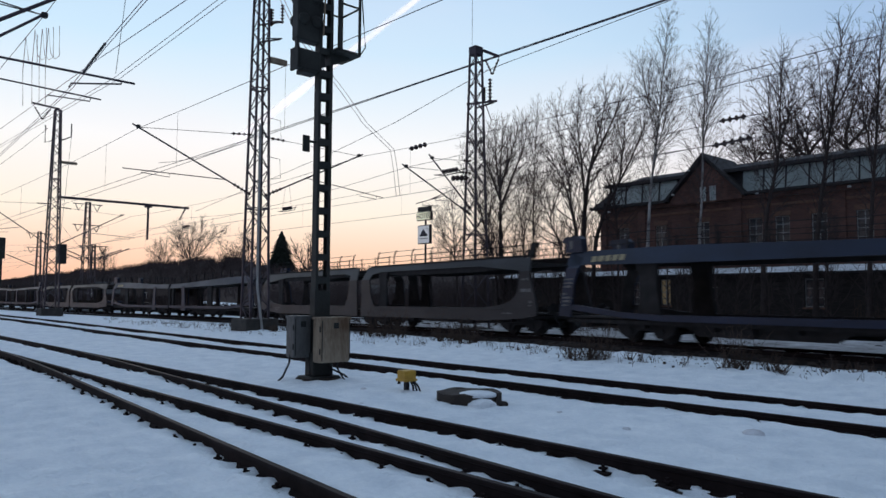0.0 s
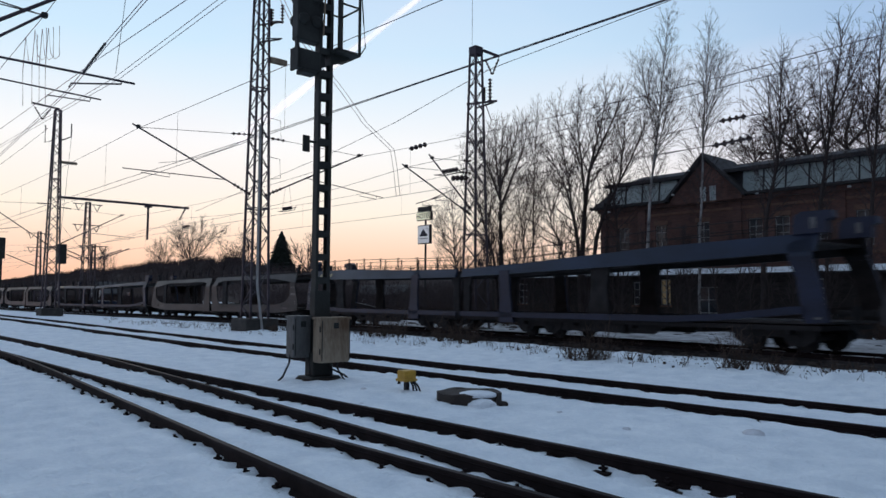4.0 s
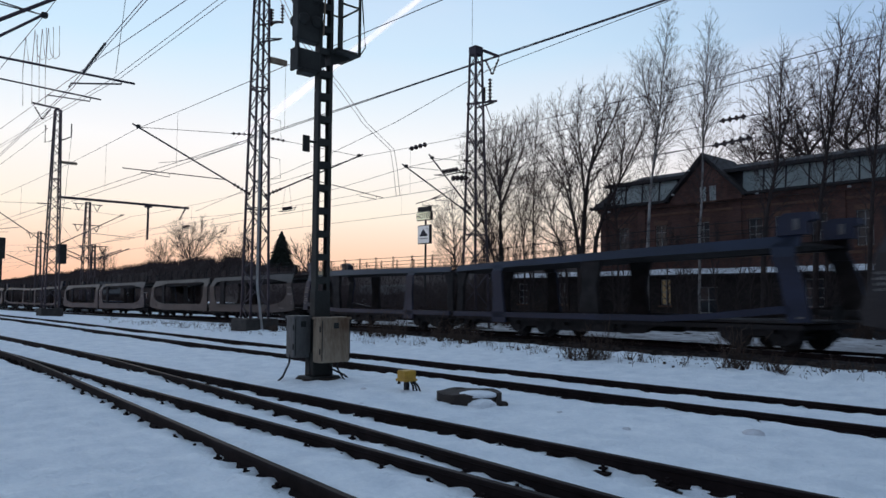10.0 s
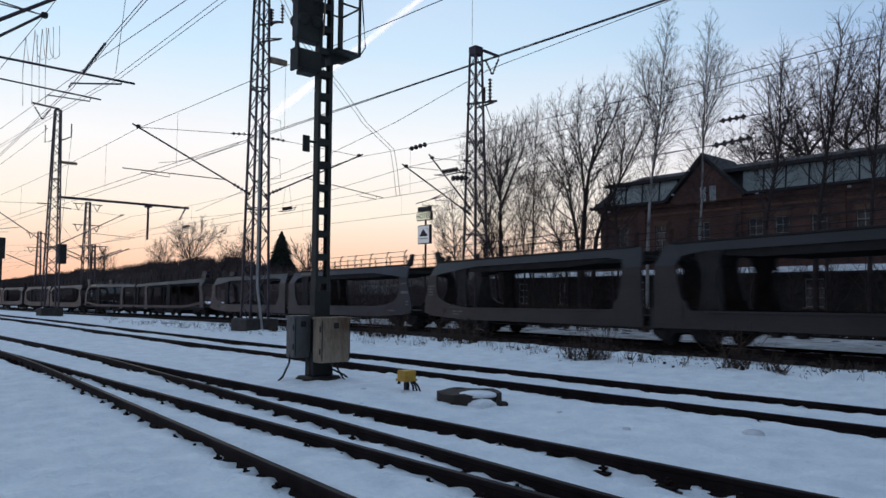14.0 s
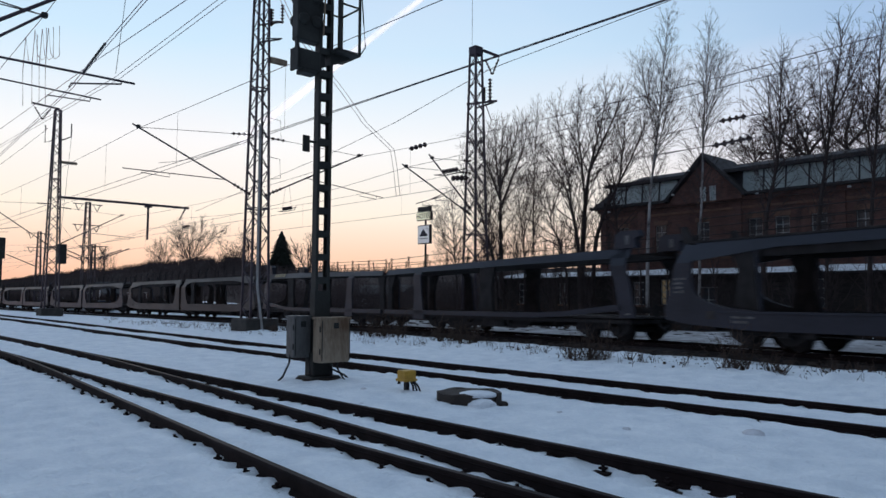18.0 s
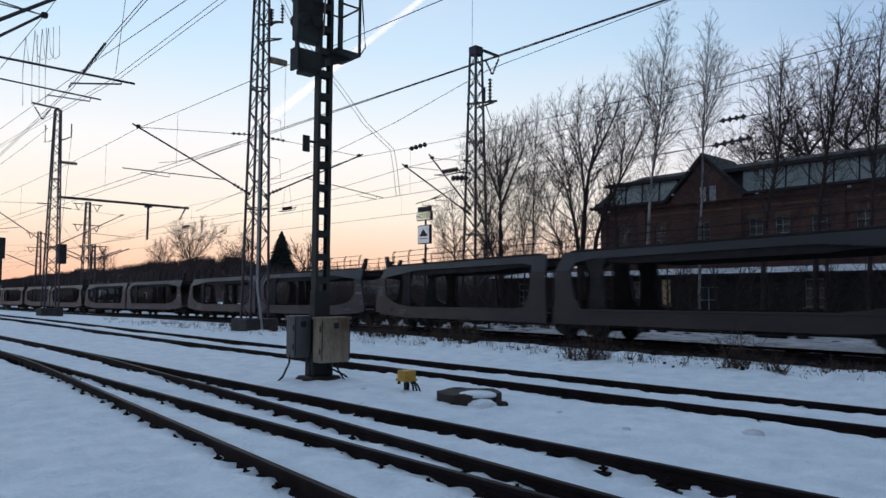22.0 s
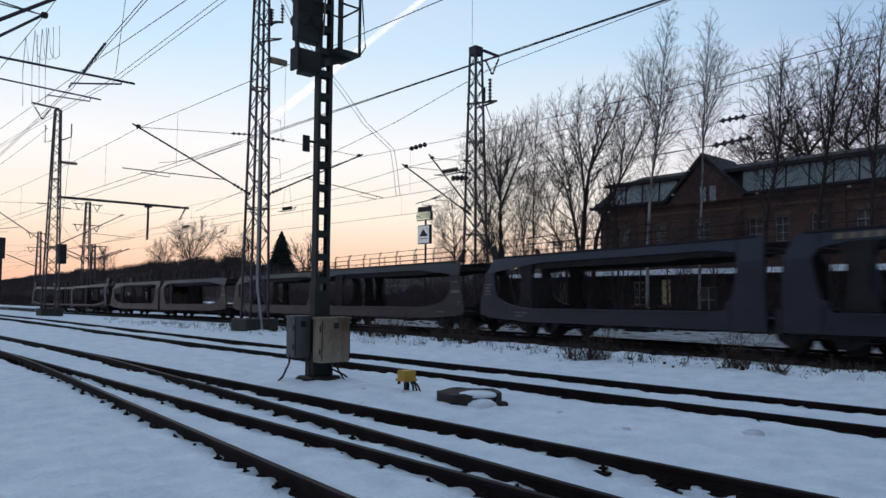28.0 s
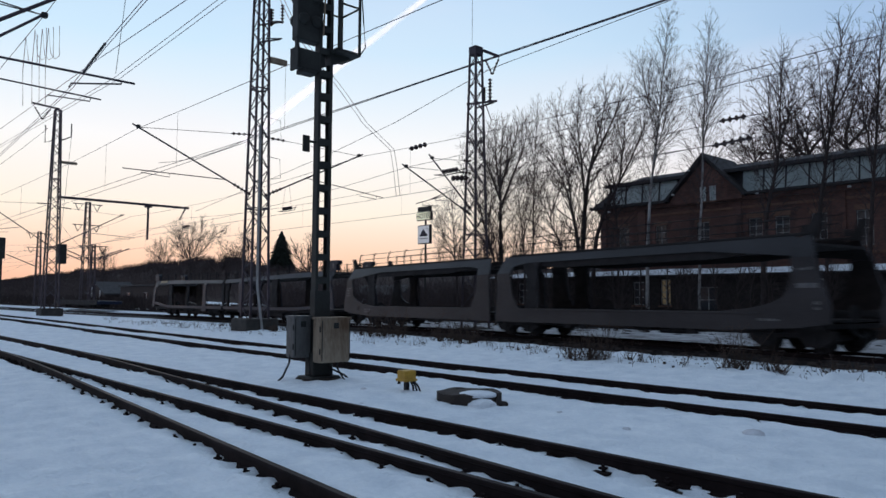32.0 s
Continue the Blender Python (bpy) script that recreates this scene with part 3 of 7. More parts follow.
    for s in (-1, 1):      # dark gutter on top of the beam, and the sagging deck girder inside it
        y = s * (Y0 - 0.30)
        part("gutter", Shape().box(xl + 0.55, xr - 0.55, y - 0.05, y + 0.05, ztop - 0.015, ztop + 0.045, 0.01), WAGON_DARK, body)
        part("deck_girder", Shape().plate([(xl + 1.2, 2.70), (xl + 1.6, 2.60), (xl + 3.4, 2.46), (xr - 3.4, 2.46), (xr - 1.6, 2.60), (xr - 1.2, 2.70)], s * 1.16 - 0.04, s * 1.16 + 0.04), WAGON_DARK, body)
    # decks
    part("lower_deck", Shape().box(xl + 0.3, xr - 0.3, -1.38, 1.38, 0.78, 0.84), MESH_DECK, body)
    part("upper_deck", Shape().box(xl + 0.45, xr - 0.45, -1.15, 1.15, 2.66, 2.72), MESH_DECK, body)
    # deck jacks: a dark tapered box and a paler guide post on each side
    for s in (-1, 1):
        part("deck_jack", Shape().plate([(jack - 0.42, 0.98), (jack + 0.40, 0.98), (jack + 0.26, 1.6), (jack + 0.24, 2.1), (jack + 0.46, 2.68), (jack - 0.5, 2.68), (jack - 0.26, 2.1), (jack - 0.28, 1.6)], s * 1.22 - 0.06, s * 1.22 + 0.06), WAGON_DARK, body)
        part("guide_post", Shape().path([(jack + 0.42, s * 1.30, 1.0), (jack + 0.36, s * 1.30, 2.1), (jack + 0.24, s * 1.25, 2.66)], 0.05, 6), paint, body)
    part("cross_tie", Shape().box(jack - 0.06, jack + 0.06, -1.2, 1.2, 2.54, 2.64), WAGON_DARK, body)
    for k in range(5):
        x = xl + 1.6 + (xr - xl - 3.2) * k / 4
        part("cross_beam", Shape().box(x - 0.05, x + 0.05, -1.3, 1.3, 0.50, 0.70), WAGON_DARK, body)
    mid = (xl + xr) / 2
    part("brake_gear", Shape().box(mid - 0.5, mid + 0.3, -0.5, 0.5, 0.38, 0.60, 0.03).tube((mid + 0.7, -0.6, 0.46), (mid + 1.6, -0.6, 0.46), 0.13, n=12), WAGON_DARK, body)
    part("brake_pipe", Shape().path([(xl + 1.0, -1.2, 0.50), (mid - 1.0, -1.22, 0.44), (mid + 1.5, -1.22, 0.45), (xr - 1.0, -1.2, 0.50)], 0.022, 5), WAGON_DARK, body)
    for x in (mid - 2.6, mid - 1.9, mid + 2.4):
        part("chock_holder", Shape().box(x - 0.16, x + 0.16, -1.36, -1.18, 0.38, 0.53, 0.02), WAGON_DARK, body)
    part("step", Shape().path([(xl + 1.9, -1.3, 0.55), (xl + 2.0, -1.38, 0.36), (xl + 2.35, -1.38, 0.36), (xl + 2.45, -1.3, 0.55)], 0.018), WAGON_DARK, body)
    railing(body, xl + 1.1, xr - 1.1, lambda x: ztop - 0.04, 0.76, 1.6, True)
    return body


def wagon_a(paint, label, lettered):
    """Articulated carrier with plated sides."""
    w = thing("car_carrier_wagon", label, "railway wagon", group="car-carrier train")
    back, joint = -PAIR_A + END_A, -END_A - 13.03
    left = half_a(w, back, joint - 0.16, paint, "end", "joint", back + 2.7)
    right = half_a(w, joint + 0.16, -END_A, paint, "joint", "end", joint + 2.05)
    part("joint_plate", Shape().box(joint - 0.5, joint + 0.5, -1.1, 1.1, 0.60, 0.70), WAGON_DARK, w)
    part("bridge_plate", Shape().box(joint - 0.45, joint + 0.45, -1.0, 1.0, 2.56, 2.64), WAGON_DARK, w)
    part("joint_bellows", Shape().box(joint - 0.10, joint + 0.10, -1.30, 1.30, 0.45, 1.10, 0.03), RUBBER, w)
    for x in (-1.95, joint + 0.92, -23.45):
        part("bogie_frame", MESHES["bogie"], None, w, at=pose(x, 0, 0.03))
        for d in (-0.72, 0.72):
            wheelset(w, x + d, MESHES)
    marks(left, back + 0.36, 1.90, ((0.10, 0.24), (0.34,), (0.30,), (0.22, 0.1)))
    marks(left, back + 2.3, 0.84, ((0.35, 0.3), (0.5,)))
    part("notice_plate", Shape().box(back + 1.5, back + 1.78, -Y0 - 0.012, -Y0 + 0.002, 0.80, 1.02, 0.004), MESH_DECK, left, "faded notice plate")
    part("number_plate", Shape().box(-END_A - 0.86, -END_A - 0.32, -Y0 - 0.010, -Y0 + 0.002, 1.62, 1.74, 0.003), WHITE_MARK, right, "pale inscription plate")
    marks(right, -END_A - 0.78, 2.06, ((0.2, 0.1),))
    marks(right, -END_A - 0.45, 1.22, ((0.16,), (0.16,)))
    marks(right, -END_A - 1.95, 0.80, ((0.62,),))
    if lettered:      # the owner's mark on the top beam, as plain shapes
        for k in range(5):
            letter_block(right, joint + 1.5 + k * 0.31, 2.74, 0.22, 0.15, DIM_OCHRE)
    return w


def half_b(unit, xl, xr, paint, couple, deep):
    """Half of the open-framed carrier: slim sill and beam, leaning posts; couple is the x of its coupling end.
    deep: the older kind with deep, sagging top beams."""
    d = 1 if couple == xl else -1
    body = part("half_body", Shape().box(xl + 0.3, xr - 0.3, -1.3, 1.3, 0.58, 0.70), WAGON_DARK, unit)
    def X(a):
        return couple + d * a
    L = xr - xl
    sill = [(X(0.55), 1.00), (X(0.9), 0.97), (X(3.2), 0.77), (X(4.6), 0.70), (X(L - 0.05), 0.69), (X(L - 0.05), 0.88), (X(4.4), 0.89), (X(3.0), 0.95), (X(1.0), 1.16), (X(0.55), 1.18)]
    side_pair(body, "sill_beam", sill, paint, lean=False)
    if deep:
        low, high = ((0.35, 2.52), (5.0, 2.40), (L - 3.4, 2.30), (L - 0.1, 2.26)), ((L - 0.1, 2.60), (L - 3.4, 2.66), (5.0, 2.92), (0.35, 2.98))
    else:
        low, high = ((0.35, 2.66), (5.0, 2.64), (L - 3.4, 2.56), (L - 0.1, 2.50)), ((L - 0.1, 2.74), (L - 3.4, 2.80), (5.0, 2.92), (0.35, 2.96))
    side_pair(body, "top_beam", [(X(a), z) for a, z in low + high], paint)
    foot, kink, head = (0.0, 0.62), (0.24, 0.80), (0.42, 1.02)
    side_pair(body, "end_post", [(X(foot[0]), 0.78), (X(foot[1]), 0.76), (X(kink[1]), 1.85), (X(head[1]), 2.40), (X(head[0]), 2.40), (X(kink[0]), 1.85)], paint, lean=False)
    side_pair(body, "end_post_head", [(X(head[0]), 2.40), (X(head[1]), 2.40), (X(head[1] + 0.1), 2.72), (X(head[0] + 0.1), 2.96)], paint)
    q = L - (3.35 if d > 0 else 3.0)
    mid = [(X(q - 0.42), 0.50), (X(q + 0.42), 0.50), (X(q + 0.34), 1.6), (X(q + 0.42), 2.44), (X(q - 0.16), 2.44), (X(q - 0.24), 1.6)]
    side_pair(body, "leaning_post", mid, paint, lean=False)
    side_pair(body, "leaning_post_head", [(X(q - 0.16), 2.44), (X(q + 0.42), 2.44), (X(q + 0.46), 2.66), (X(q - 0.12), 2.66)], paint)
    for s in (-1, 1):
        part("deck_end_box", Shape().plate([(X(0.15), 2.96), (X(1.0), 2.96), (X(0.95), 3.40), (X(0.75), 3.52), (X(0.02), 3.50), (X(-0.02), 3.32), (X(0.15), 3.26)], s * 1.1 - 0.14, s * 1.1 + 0.14), paint, body)
        part("reflector_plate", Shape().box(X(0.45) - 0.07, X(0.45) + 0.07, s * 1.1 - 0.155, s * 1.1 + 0.155, 3.08, 3.36), WHITE_MARK, body)
        # dark frame and bearing at the articulation
        part("joint_frame", Shape().plate([(X(L - 0.45), 0.60), (X(L - 0.05), 0.60), (X(L - 0.1), 1.9), (X(L - 0.02), 2.5), (X(L - 0.75), 2.5), (X(L - 0.45), 1.9)], s * 1.2 - 0.06, s * 1.2 + 0.06), WAGON_DARK, body)
    part("lower_deck", Shape().box(xl + 0.3, xr - 0.2, -1.34, 1.34, 0.74, 0.80), MESH_DECK, body)
    zd = 2.30 if deep else 2.52
    part("upper_deck", Shape().prism([(X(0.5), y, z) for y, z in ((-1.2, 2.72), (1.2, 2.72), (1.2, 2.78), (-1.2, 2.78))], [(X(L - 0.1), y, z) for y, z in ((-1.2, zd), (1.2, zd), (1.2, zd + 0.06), (-1.2, zd + 0.06))]), MESH_DECK, body)
    a = 4.0 if d > 0 else 7.6
    for s in (-1, 1):
        part("deck_jack", Shape().plate([(X(a - 0.46), 0.86), (X(a + 0.46), 0.86), (X(a + 0.3), 1.8), (X(a + 0.36), 2.62), (X(a - 0.56), 2.62), (X(a - 0.36), 1.8)], s * 1.2 - 0.06, s * 1.2 + 0.06), WAGON_DARK, body)
    for k in range(6):
        x = xl + 1.2 + (L - 2.4) * k / 5
        part("cross_beam", Shape().box(x - 0.05, x + 0.05, -1.25, 1.25, 0.46, 0.66), WAGON_DARK, body)
    part("under_box", Shape().box(min(X(6.6), X(7.5)), max(X(6.6), X(7.5)), -1.15, -0.6, 0.30, 0.58, 0.03), WAGON_DARK, body)
    for s in (-1, 1):      # deep longitudinal girders below the deck
        part("girder", Shape().plate([(X(0.5), 0.70), (X(5.2), 0.52), (X(5.6), 0.30), (X(L - 5.4), 0.30), (X(L - 5.0), 0.50), (X(L - 0.2), 0.52), (X(L - 0.2), 0.72), (X(0.5), 0.80)], s * 0.95 - 0.05, s * 0.95 + 0.05), WAGON_DARK, body)
    end_gear(body, X(0.1), -d)
    def top(x):
        u = abs(x - couple)
        k = 0.36 if deep else 0.2
        return 2.90 if u < 4.5 else 2.90 - (u - 4.5) / (L - 4.5) * k
    railing(body, min(X(1.3), X(L - 0.15)), max(X(1.3), X(L - 0.15)), top, 0.60, 1.6, False)
    return body


def wagon_b(paint, label, deep):
    """Open-framed articulated carrier."""
    w = thing("car_carrier_wagon", label, "railway wagon", group="car-carrier train")
    back, joint = -PAIR_B + END_B, -END_B - 15.2
    left = half_b(w, back, joint - 0.1, paint, back, deep)
    right = half_b(w, joint + 0.1, -END_B, paint, -END_B, deep)
    part("joint_plate", Shape().box(joint - 0.4, joint + 0.4, -1.0, 1.0, 0.58, 0.70), WAGON_DARK, w)
    for k in (-0.35, 0.35):
        part("brake_hose", Shape().path([(joint + k - 0.3, -1.1, 0.62), (joint + k - 0.2, -1.15, 0.38), (joint + k, -1.16, 0.28), (joint + k + 0.2, -1.15, 0.38), (joint + k + 0.3, -1.1, 0.62)], 0.03), RUBBER, w)
    for x in (-2.4, -11.4, -18.4, -27.4):
        part("bogie_frame", MESHES["bogie"], None, w, at=pose(x, 0, 0.03))
        for d in (-0.72, 0.72):
            wheelset(w, x + d, MESHES)
    marks(left, back + 0.28, 2.0, ((0.12, 0.35), (0.45,), (0.4,)))
    marks(left, back + 0.20, 1.5, ((0.2,), (0.36, 0.08), (0.4,), (0.3,)))
    marks(right, -END_B - 0.42, 0.86, ((0.22,),))
    for k in range(5):      # the owner's mark on the top beam, as plain shapes
        letter_block(left, back + 1.55 + k * 0.32, 2.58 if deep else 2.74, 0.23, 0.19, GOLD_MARK)
    return w


def build_train():
    proto = {
        "A0": wagon_a(WAGON_GREY, "sooty grey articulated car-carrier wagon, empty, with plated sides", False),
        "A1": wagon_a(WAGON_SLATE, "sooty slate-blue articulated car-carrier wagon, empty, with plated sides", True),
        "B0": wagon_b(WAGON_BLUE, "dark blue open-framed car-carrier wagon, empty, with deep sagging beams", True),
        "B1": wagon_b(WAGON_BLUE, "dark blue open-framed car-carrier wagon, empty, with slim beams", False),
        "B2": wagon_b(WAGON_SLATE, "slate-blue open-framed car-carrier wagon, empty, with slim beams", False),
    }
    kinds = ["B0", "A0", "B0", "A0", "B1", "A0", "A1", "B2", "A0", "A1", "A1", "A0", "A0", "B2"]
    used, rows, s = set(), [], START + PAIR_B
    for k in kinds:
        length = PAIR_A if k[0] == "A" else PAIR_B
        if k in used:
            ob = copy_thing(proto[k], ride(s, length))
        else:
            ob = proto[k]
            used.add(k)
        rows.append((ob, s, length))
        s -= length
    return rows


TRAIN = build_train()


def motions():
    for ob, s, length in TRAIN:
        walk(ob, [(float(t), ride(s + run(t), length)) for t in np.linspace(0, 32, 33)])
        for w in ob.children:
            if w.name.startswith("wheelset"):
                bx = w.matrix_basis.translation.x
                walk(w, [(t, pose(bx, 0, WHEEL_R) @ Matrix.Rotation(run(t) / WHEEL_R, 4, "Y")) for t in np.linspace(0, 32, 801)])
    drift = Vector((0.70, 0.70, 0.05)) * 34
    walk(TRAIL, [(0.0, Matrix.Translation(TRAIL_AT)), (32.0, Matrix.Translation(TRAIL_AT + drift))])


# ---- masts, signal and overhead line ----
def lattice(parent, h, a0, a1, leg=0.07, brace=0.032, pitch=0.62, mat=None, near=True):
    """Square lattice mast of height h, tapering from a0 to a1: four legs, a web of braces on each face."""
    mat = mat or GALV
    def c(z, i):
        a = (a0 + (a1 - a0) * z / h) / 2
        return Vector(((-a, a, a, -a)[i], (-a, -a, a, a)[i], z))
    for i in range(4):
        part("leg", Shape().prism(*[[c(z, i) + Vector(q) * leg / 2 for q in ((-1, -1, 0), (1, -1, 0), (1, 1, 0), (-1, 1, 0))] for z in (0.0, h)]), mat, parent)
    for i in range(4):
        sh, z, k = Shape(), 0.25, i % 2
        while z < h - 0.1:
            z2 = min(h, z + pitch * (0.6 + 0.4 * (1 - z / h)) * 1.15)
            sh.bar(c(z, i if k else (i + 1) % 4), c(z2, (i + 1) % 4 if k else i), brace)
            k, z = 1 - k, z2
            if near:
                part("brace", sh, mat, parent)
                sh = Shape()
        if not near:
            tagged(part("bracing", sh, mat, parent), kind="stuff")
    for z in (h * 0.33, h * 0.66, h - 0.03):
        sh = Shape()
        for i in range(4):
            sh.bar(c(z, i), c(z, (i + 1) % 4), brace * 1.5)
        part("belt", sh, mat, parent)


def footing(parent, w, h, z=GROUND_Z):
    part("footing", Shape().box(-w / 2, w / 2, -w / 2, w / 2, -0.25, h, 0.04), CONCRETE, parent, "weathered concrete footing")


def insulator(shape, a, b, r=0.085, n=5):
    """Porcelain discs threaded on a rod, turned in one piece."""
    a, b = Vector(a), Vector(b)
    pts, rs = [a], [r * 0.3]
    for k in range(n):
        for f, q in ((0.15, 0.35), (0.42, 0.55), (0.55, 1.0), (0.68, 0.95), (0.78, 0.4)):
            pts.append(a.lerp(b, (k + f) / n))
            rs.append(r * q)
    return shape.path(pts + [b], rs + [r * 0.3], 10)


def cantilever(parent, base_z, tip, top_z, reg_z, reg_y, root=0.42, arm=None):
    """Inclined tube from the mast out to the carrier-wire clamp, a stay rod, and the steady arm over the track.
    All in the mast's own space, across the track."""
    s = 1 if tip[1] > 0 else -1
    foot = Vector((0, s * 0.32, base_z))
    t = Vector((0, tip[1], tip[2]))
    part("strut_tube", Shape().tube(foot.lerp(t, 0.16), t + (t - foot).normalized() * 0.25, 0.035), GALV, parent)
    part("strut_insulator", insulator(Shape(), foot, foot.lerp(t, 0.17)), INSUL, parent, "brown porcelain insulator")
    a = Vector((0, s * 0.3, top_z))
    part("stay_insulator", insulator(Shape(), a, a.lerp(t, 0.2), 0.07, 4), INSUL, parent, "brown porcelain insulator")
    part("stay_rod", Shape().tube(a.lerp(t, 0.2), t, 0.012), WIRE, parent)
    mid = foot.lerp(t, root)
    r = Vector((0, reg_y, reg_z))
    part("register_tube", Shape().tube(mid, r + (r - mid).normalized() * 0.4, 0.02), GALV, parent)
    a0 = r if arm is None else Vector((0, arm, mid.z + (r.z - mid.z) * (arm - mid.y) / (r.y - mid.y)))
    part("steady_arm", Shape().path([a0, a0 - Vector((0, 0, 0.16)), a0 - Vector((0, (s * 1.05 if arm is None else -s * 1.15), 0.10))], 0.016), GALV, parent)
    part("carrier_clamp", Shape().box(-0.08, 0.08, t.y - 0.07, t.y + 0.07, t.z - 0.03, t.z + 0.10, 0.02), STEEL_DARK, parent)


def build_masts():
    # tall mast between the siding and the train's track
    m = thing("catenary_mast", "tall tapering steel lattice mast with cantilevers to both sides", "catenary mast", pose(-29.3, 15.2, GROUND_Z), "catenary masts")
    footing(m, 1.5, 0.55)
    lattice(m, 16.2, 0.86, 0.44, 0.085, 0.035, 0.72)
    cantilever(m, 5.95, (0, -5.2, 8.15), 8.6, 6.46, -5.35, 0.24, -3.9)
    cantilever(m, 5.95, (0, 5.4, 8.42), 8.6, 6.55, 6.5)
    part("climbing_pipe", Shape().path([(0.80, -0.06, 0.1), (0.56, -0.2, 1.95), (0.48, -0.17, 2.2), (0.42, -0.15, 9.0)], 0.055, 8), PIPE_GREY, m, "pale grey cable pipe up the mast")
    for z, w in ((14.1, 0.9), (13.3, 0.5)):
        part("line_bracket", Shape().bar((-0.35, 0.1, z - 0.35), (-0.2, 1.1, z), 0.07).bar((0.3, 0.1, z - 0.35), (-0.1, 1.1, z), 0.05), GALV, m)
    part("line_insulator", insulator(Shape(), (-0.1, 0.55, 13.75), (-0.1, 0.55, 14.55), 0.12, 6), INSUL, m)
    part("line_insulator", insulator(Shape(), (-0.1, 1.1, 14.0), (-0.1, 1.1, 14.9), 0.09, 6), INSUL, m)
    part("switch_box", Shape().box(0.1, 0.3, 0.35, 1.2, 11.95, 12.2, 0.03), BOX_GREY, m, "pale grey lamp-like switch box")
    for z in (9.45, 7.7):
        part("anchor_rod", Shape().path([(0.2, 0.3, z), (0.2, 0.95, z - 0.05), (0.2, 1.0, z - 0.9), (0.2, 0.5, z - 1.0)], 0.014), GALV, m)
    # far mast in the same row, with a boom over the train's track
    m = thing("catenary_mast", "steel lattice mast with a long boom on a concrete footing", "catenary mast", pose(-60.5, 14.65, GROUND_Z), "catenary masts")
    footing(m, 1.5, 0.55)
    lattice(m, 15.6, 1.0, 0.38, 0.10, 0.04, 0.8)
    part("boom", Shape().box(-0.09, 0.09, 0.2, 10.4, 8.88, 9.06, 0.02), GALV, m)
    part("drop_post", Shape().tube((0, 7.0, 8.9), (0, 7.0, 6.1), 0.09).box(-0.22, 0.22, 6.75, 7.25, 8.74, 8.90), GALV, m)
    part("top_arm", Shape().bar((0, 0.1, 15.7), (0, -1.75, 15.85), 0.12), GALV, m)
    for y in (-1.6, -0.5):
        part("line_insulator", insulator(Shape(), (0, y, 15.6), (0, -1.05, 14.7), 0.08, 5), INSUL, m)
    part("line_bracket", Shape().path([(0, 0.3, 13.3), (0, 1.0, 13.7), (0, 1.0, 14.7)], 0.05), GALV, m)
    part("line_bracket", Shape().path([(0, -0.3, 13.2), (0, -0.8, 13.0), (0, -0.8, 14.3)], 0.05), GALV, m)
    part("switch_box", Shape().box(-0.1, 0.1, 0.3, 1.5, 11.55, 11.75, 0.03), BOX_GREY, m)
    part("switch_drive", Shape().box(-0.3, 0.3, 0.35, 0.95, 3.9, 5.4, 0.05), STEEL_DARK, m)
    cantilever(m, 5.3, (0, 4.9, 7.9), 8.2, 6.2, 5.6)
    cantilever(m, 5.3, (0, -4.6, 8.2), 8.4, 6.2, -4.0)
    part("boom_insulator", insulator(Shape(), (0, 10.1, 8.9), (0, 9.6, 7.9), 0.10, 5), INSUL, m)
    # mast beyond the train
    m = thing("catenary_mast", "steel lattice mast with a short top arm beyond the train", "catenary mast", pose(-25.6, 25.0, GROUND_Z), "catenary masts")
    footing(m, 1.3, 0.05)
    lattice(m, 13.9, 0.95, 0.40, 0.085, 0.034, 0.72)
    part("head_plate", Shape().box(-0.26, 0.26, -0.26, 0.26, 13.55, 13.98, 0.02), GALV, m)
    part("top_arm", Shape().bar((0, 0.1, 13.95), (0.9, 0.75, 13.45), 0.12), GALV, m)
    for q in ((0.35, 0.3), (0.9, 0.72)):
        part("line_insulator", insulator(Shape(), (q[0], q[1], 13.35), (0.65, 0.5, 12.55), 0.075, 5), INSUL, m)
    part("line_insulator", insulator(Shape(), (0.45, 0.55, 11.2), (0.45, 0.55, 12.4), 0.12, 7), INSUL, m)
    part("line_insulator", insulator(Shape(), (0.2, 0.4, 11.3), (0.2, 0.4, 12.0), 0.10, 6), INSUL, m)
    part("line_bracket", Shape().bar((-0.35, -0.3, 11.1), (0.75, 0.75, 11.25), 0.09).bar((-0.35, 0.3, 11.0), (0.6, 0.7, 11.2), 0.07), GALV, m)
    part("jumper", Shape().path([(0.2, 0.4, 11.3), (0.5, 0.6, 10.3), (0.35, 0.5, 9.6), (0.1, 0.3, 9.2)], 0.025), WIRE, m)
    cantilever(m, 5.55, (0, -4.4, 7.4), 7.6, 5.9, -3.4)
    cantilever(m, 5.8, (0.3, -2.85, 8.0), 8.2, 6.2, -2.6)
    part("stay_insulator", insulator(Shape(), (0, -0.5, 7.35), (0, -1.6, 7.2), 0.14, 4), INSUL, m)
    # far masts
    far = (("far_mast", -106.5, 30.0, 14.3, 1.1, 0.5), ("far_mast", -132.0, 30.0, 11.9, 0.9, 0.4), ("far_mast", -103.3, 30.0, 8.4, 0.6, 0.35), ("far_mast", -168.0, 14.6, 13.0, 0.9, 0.4))
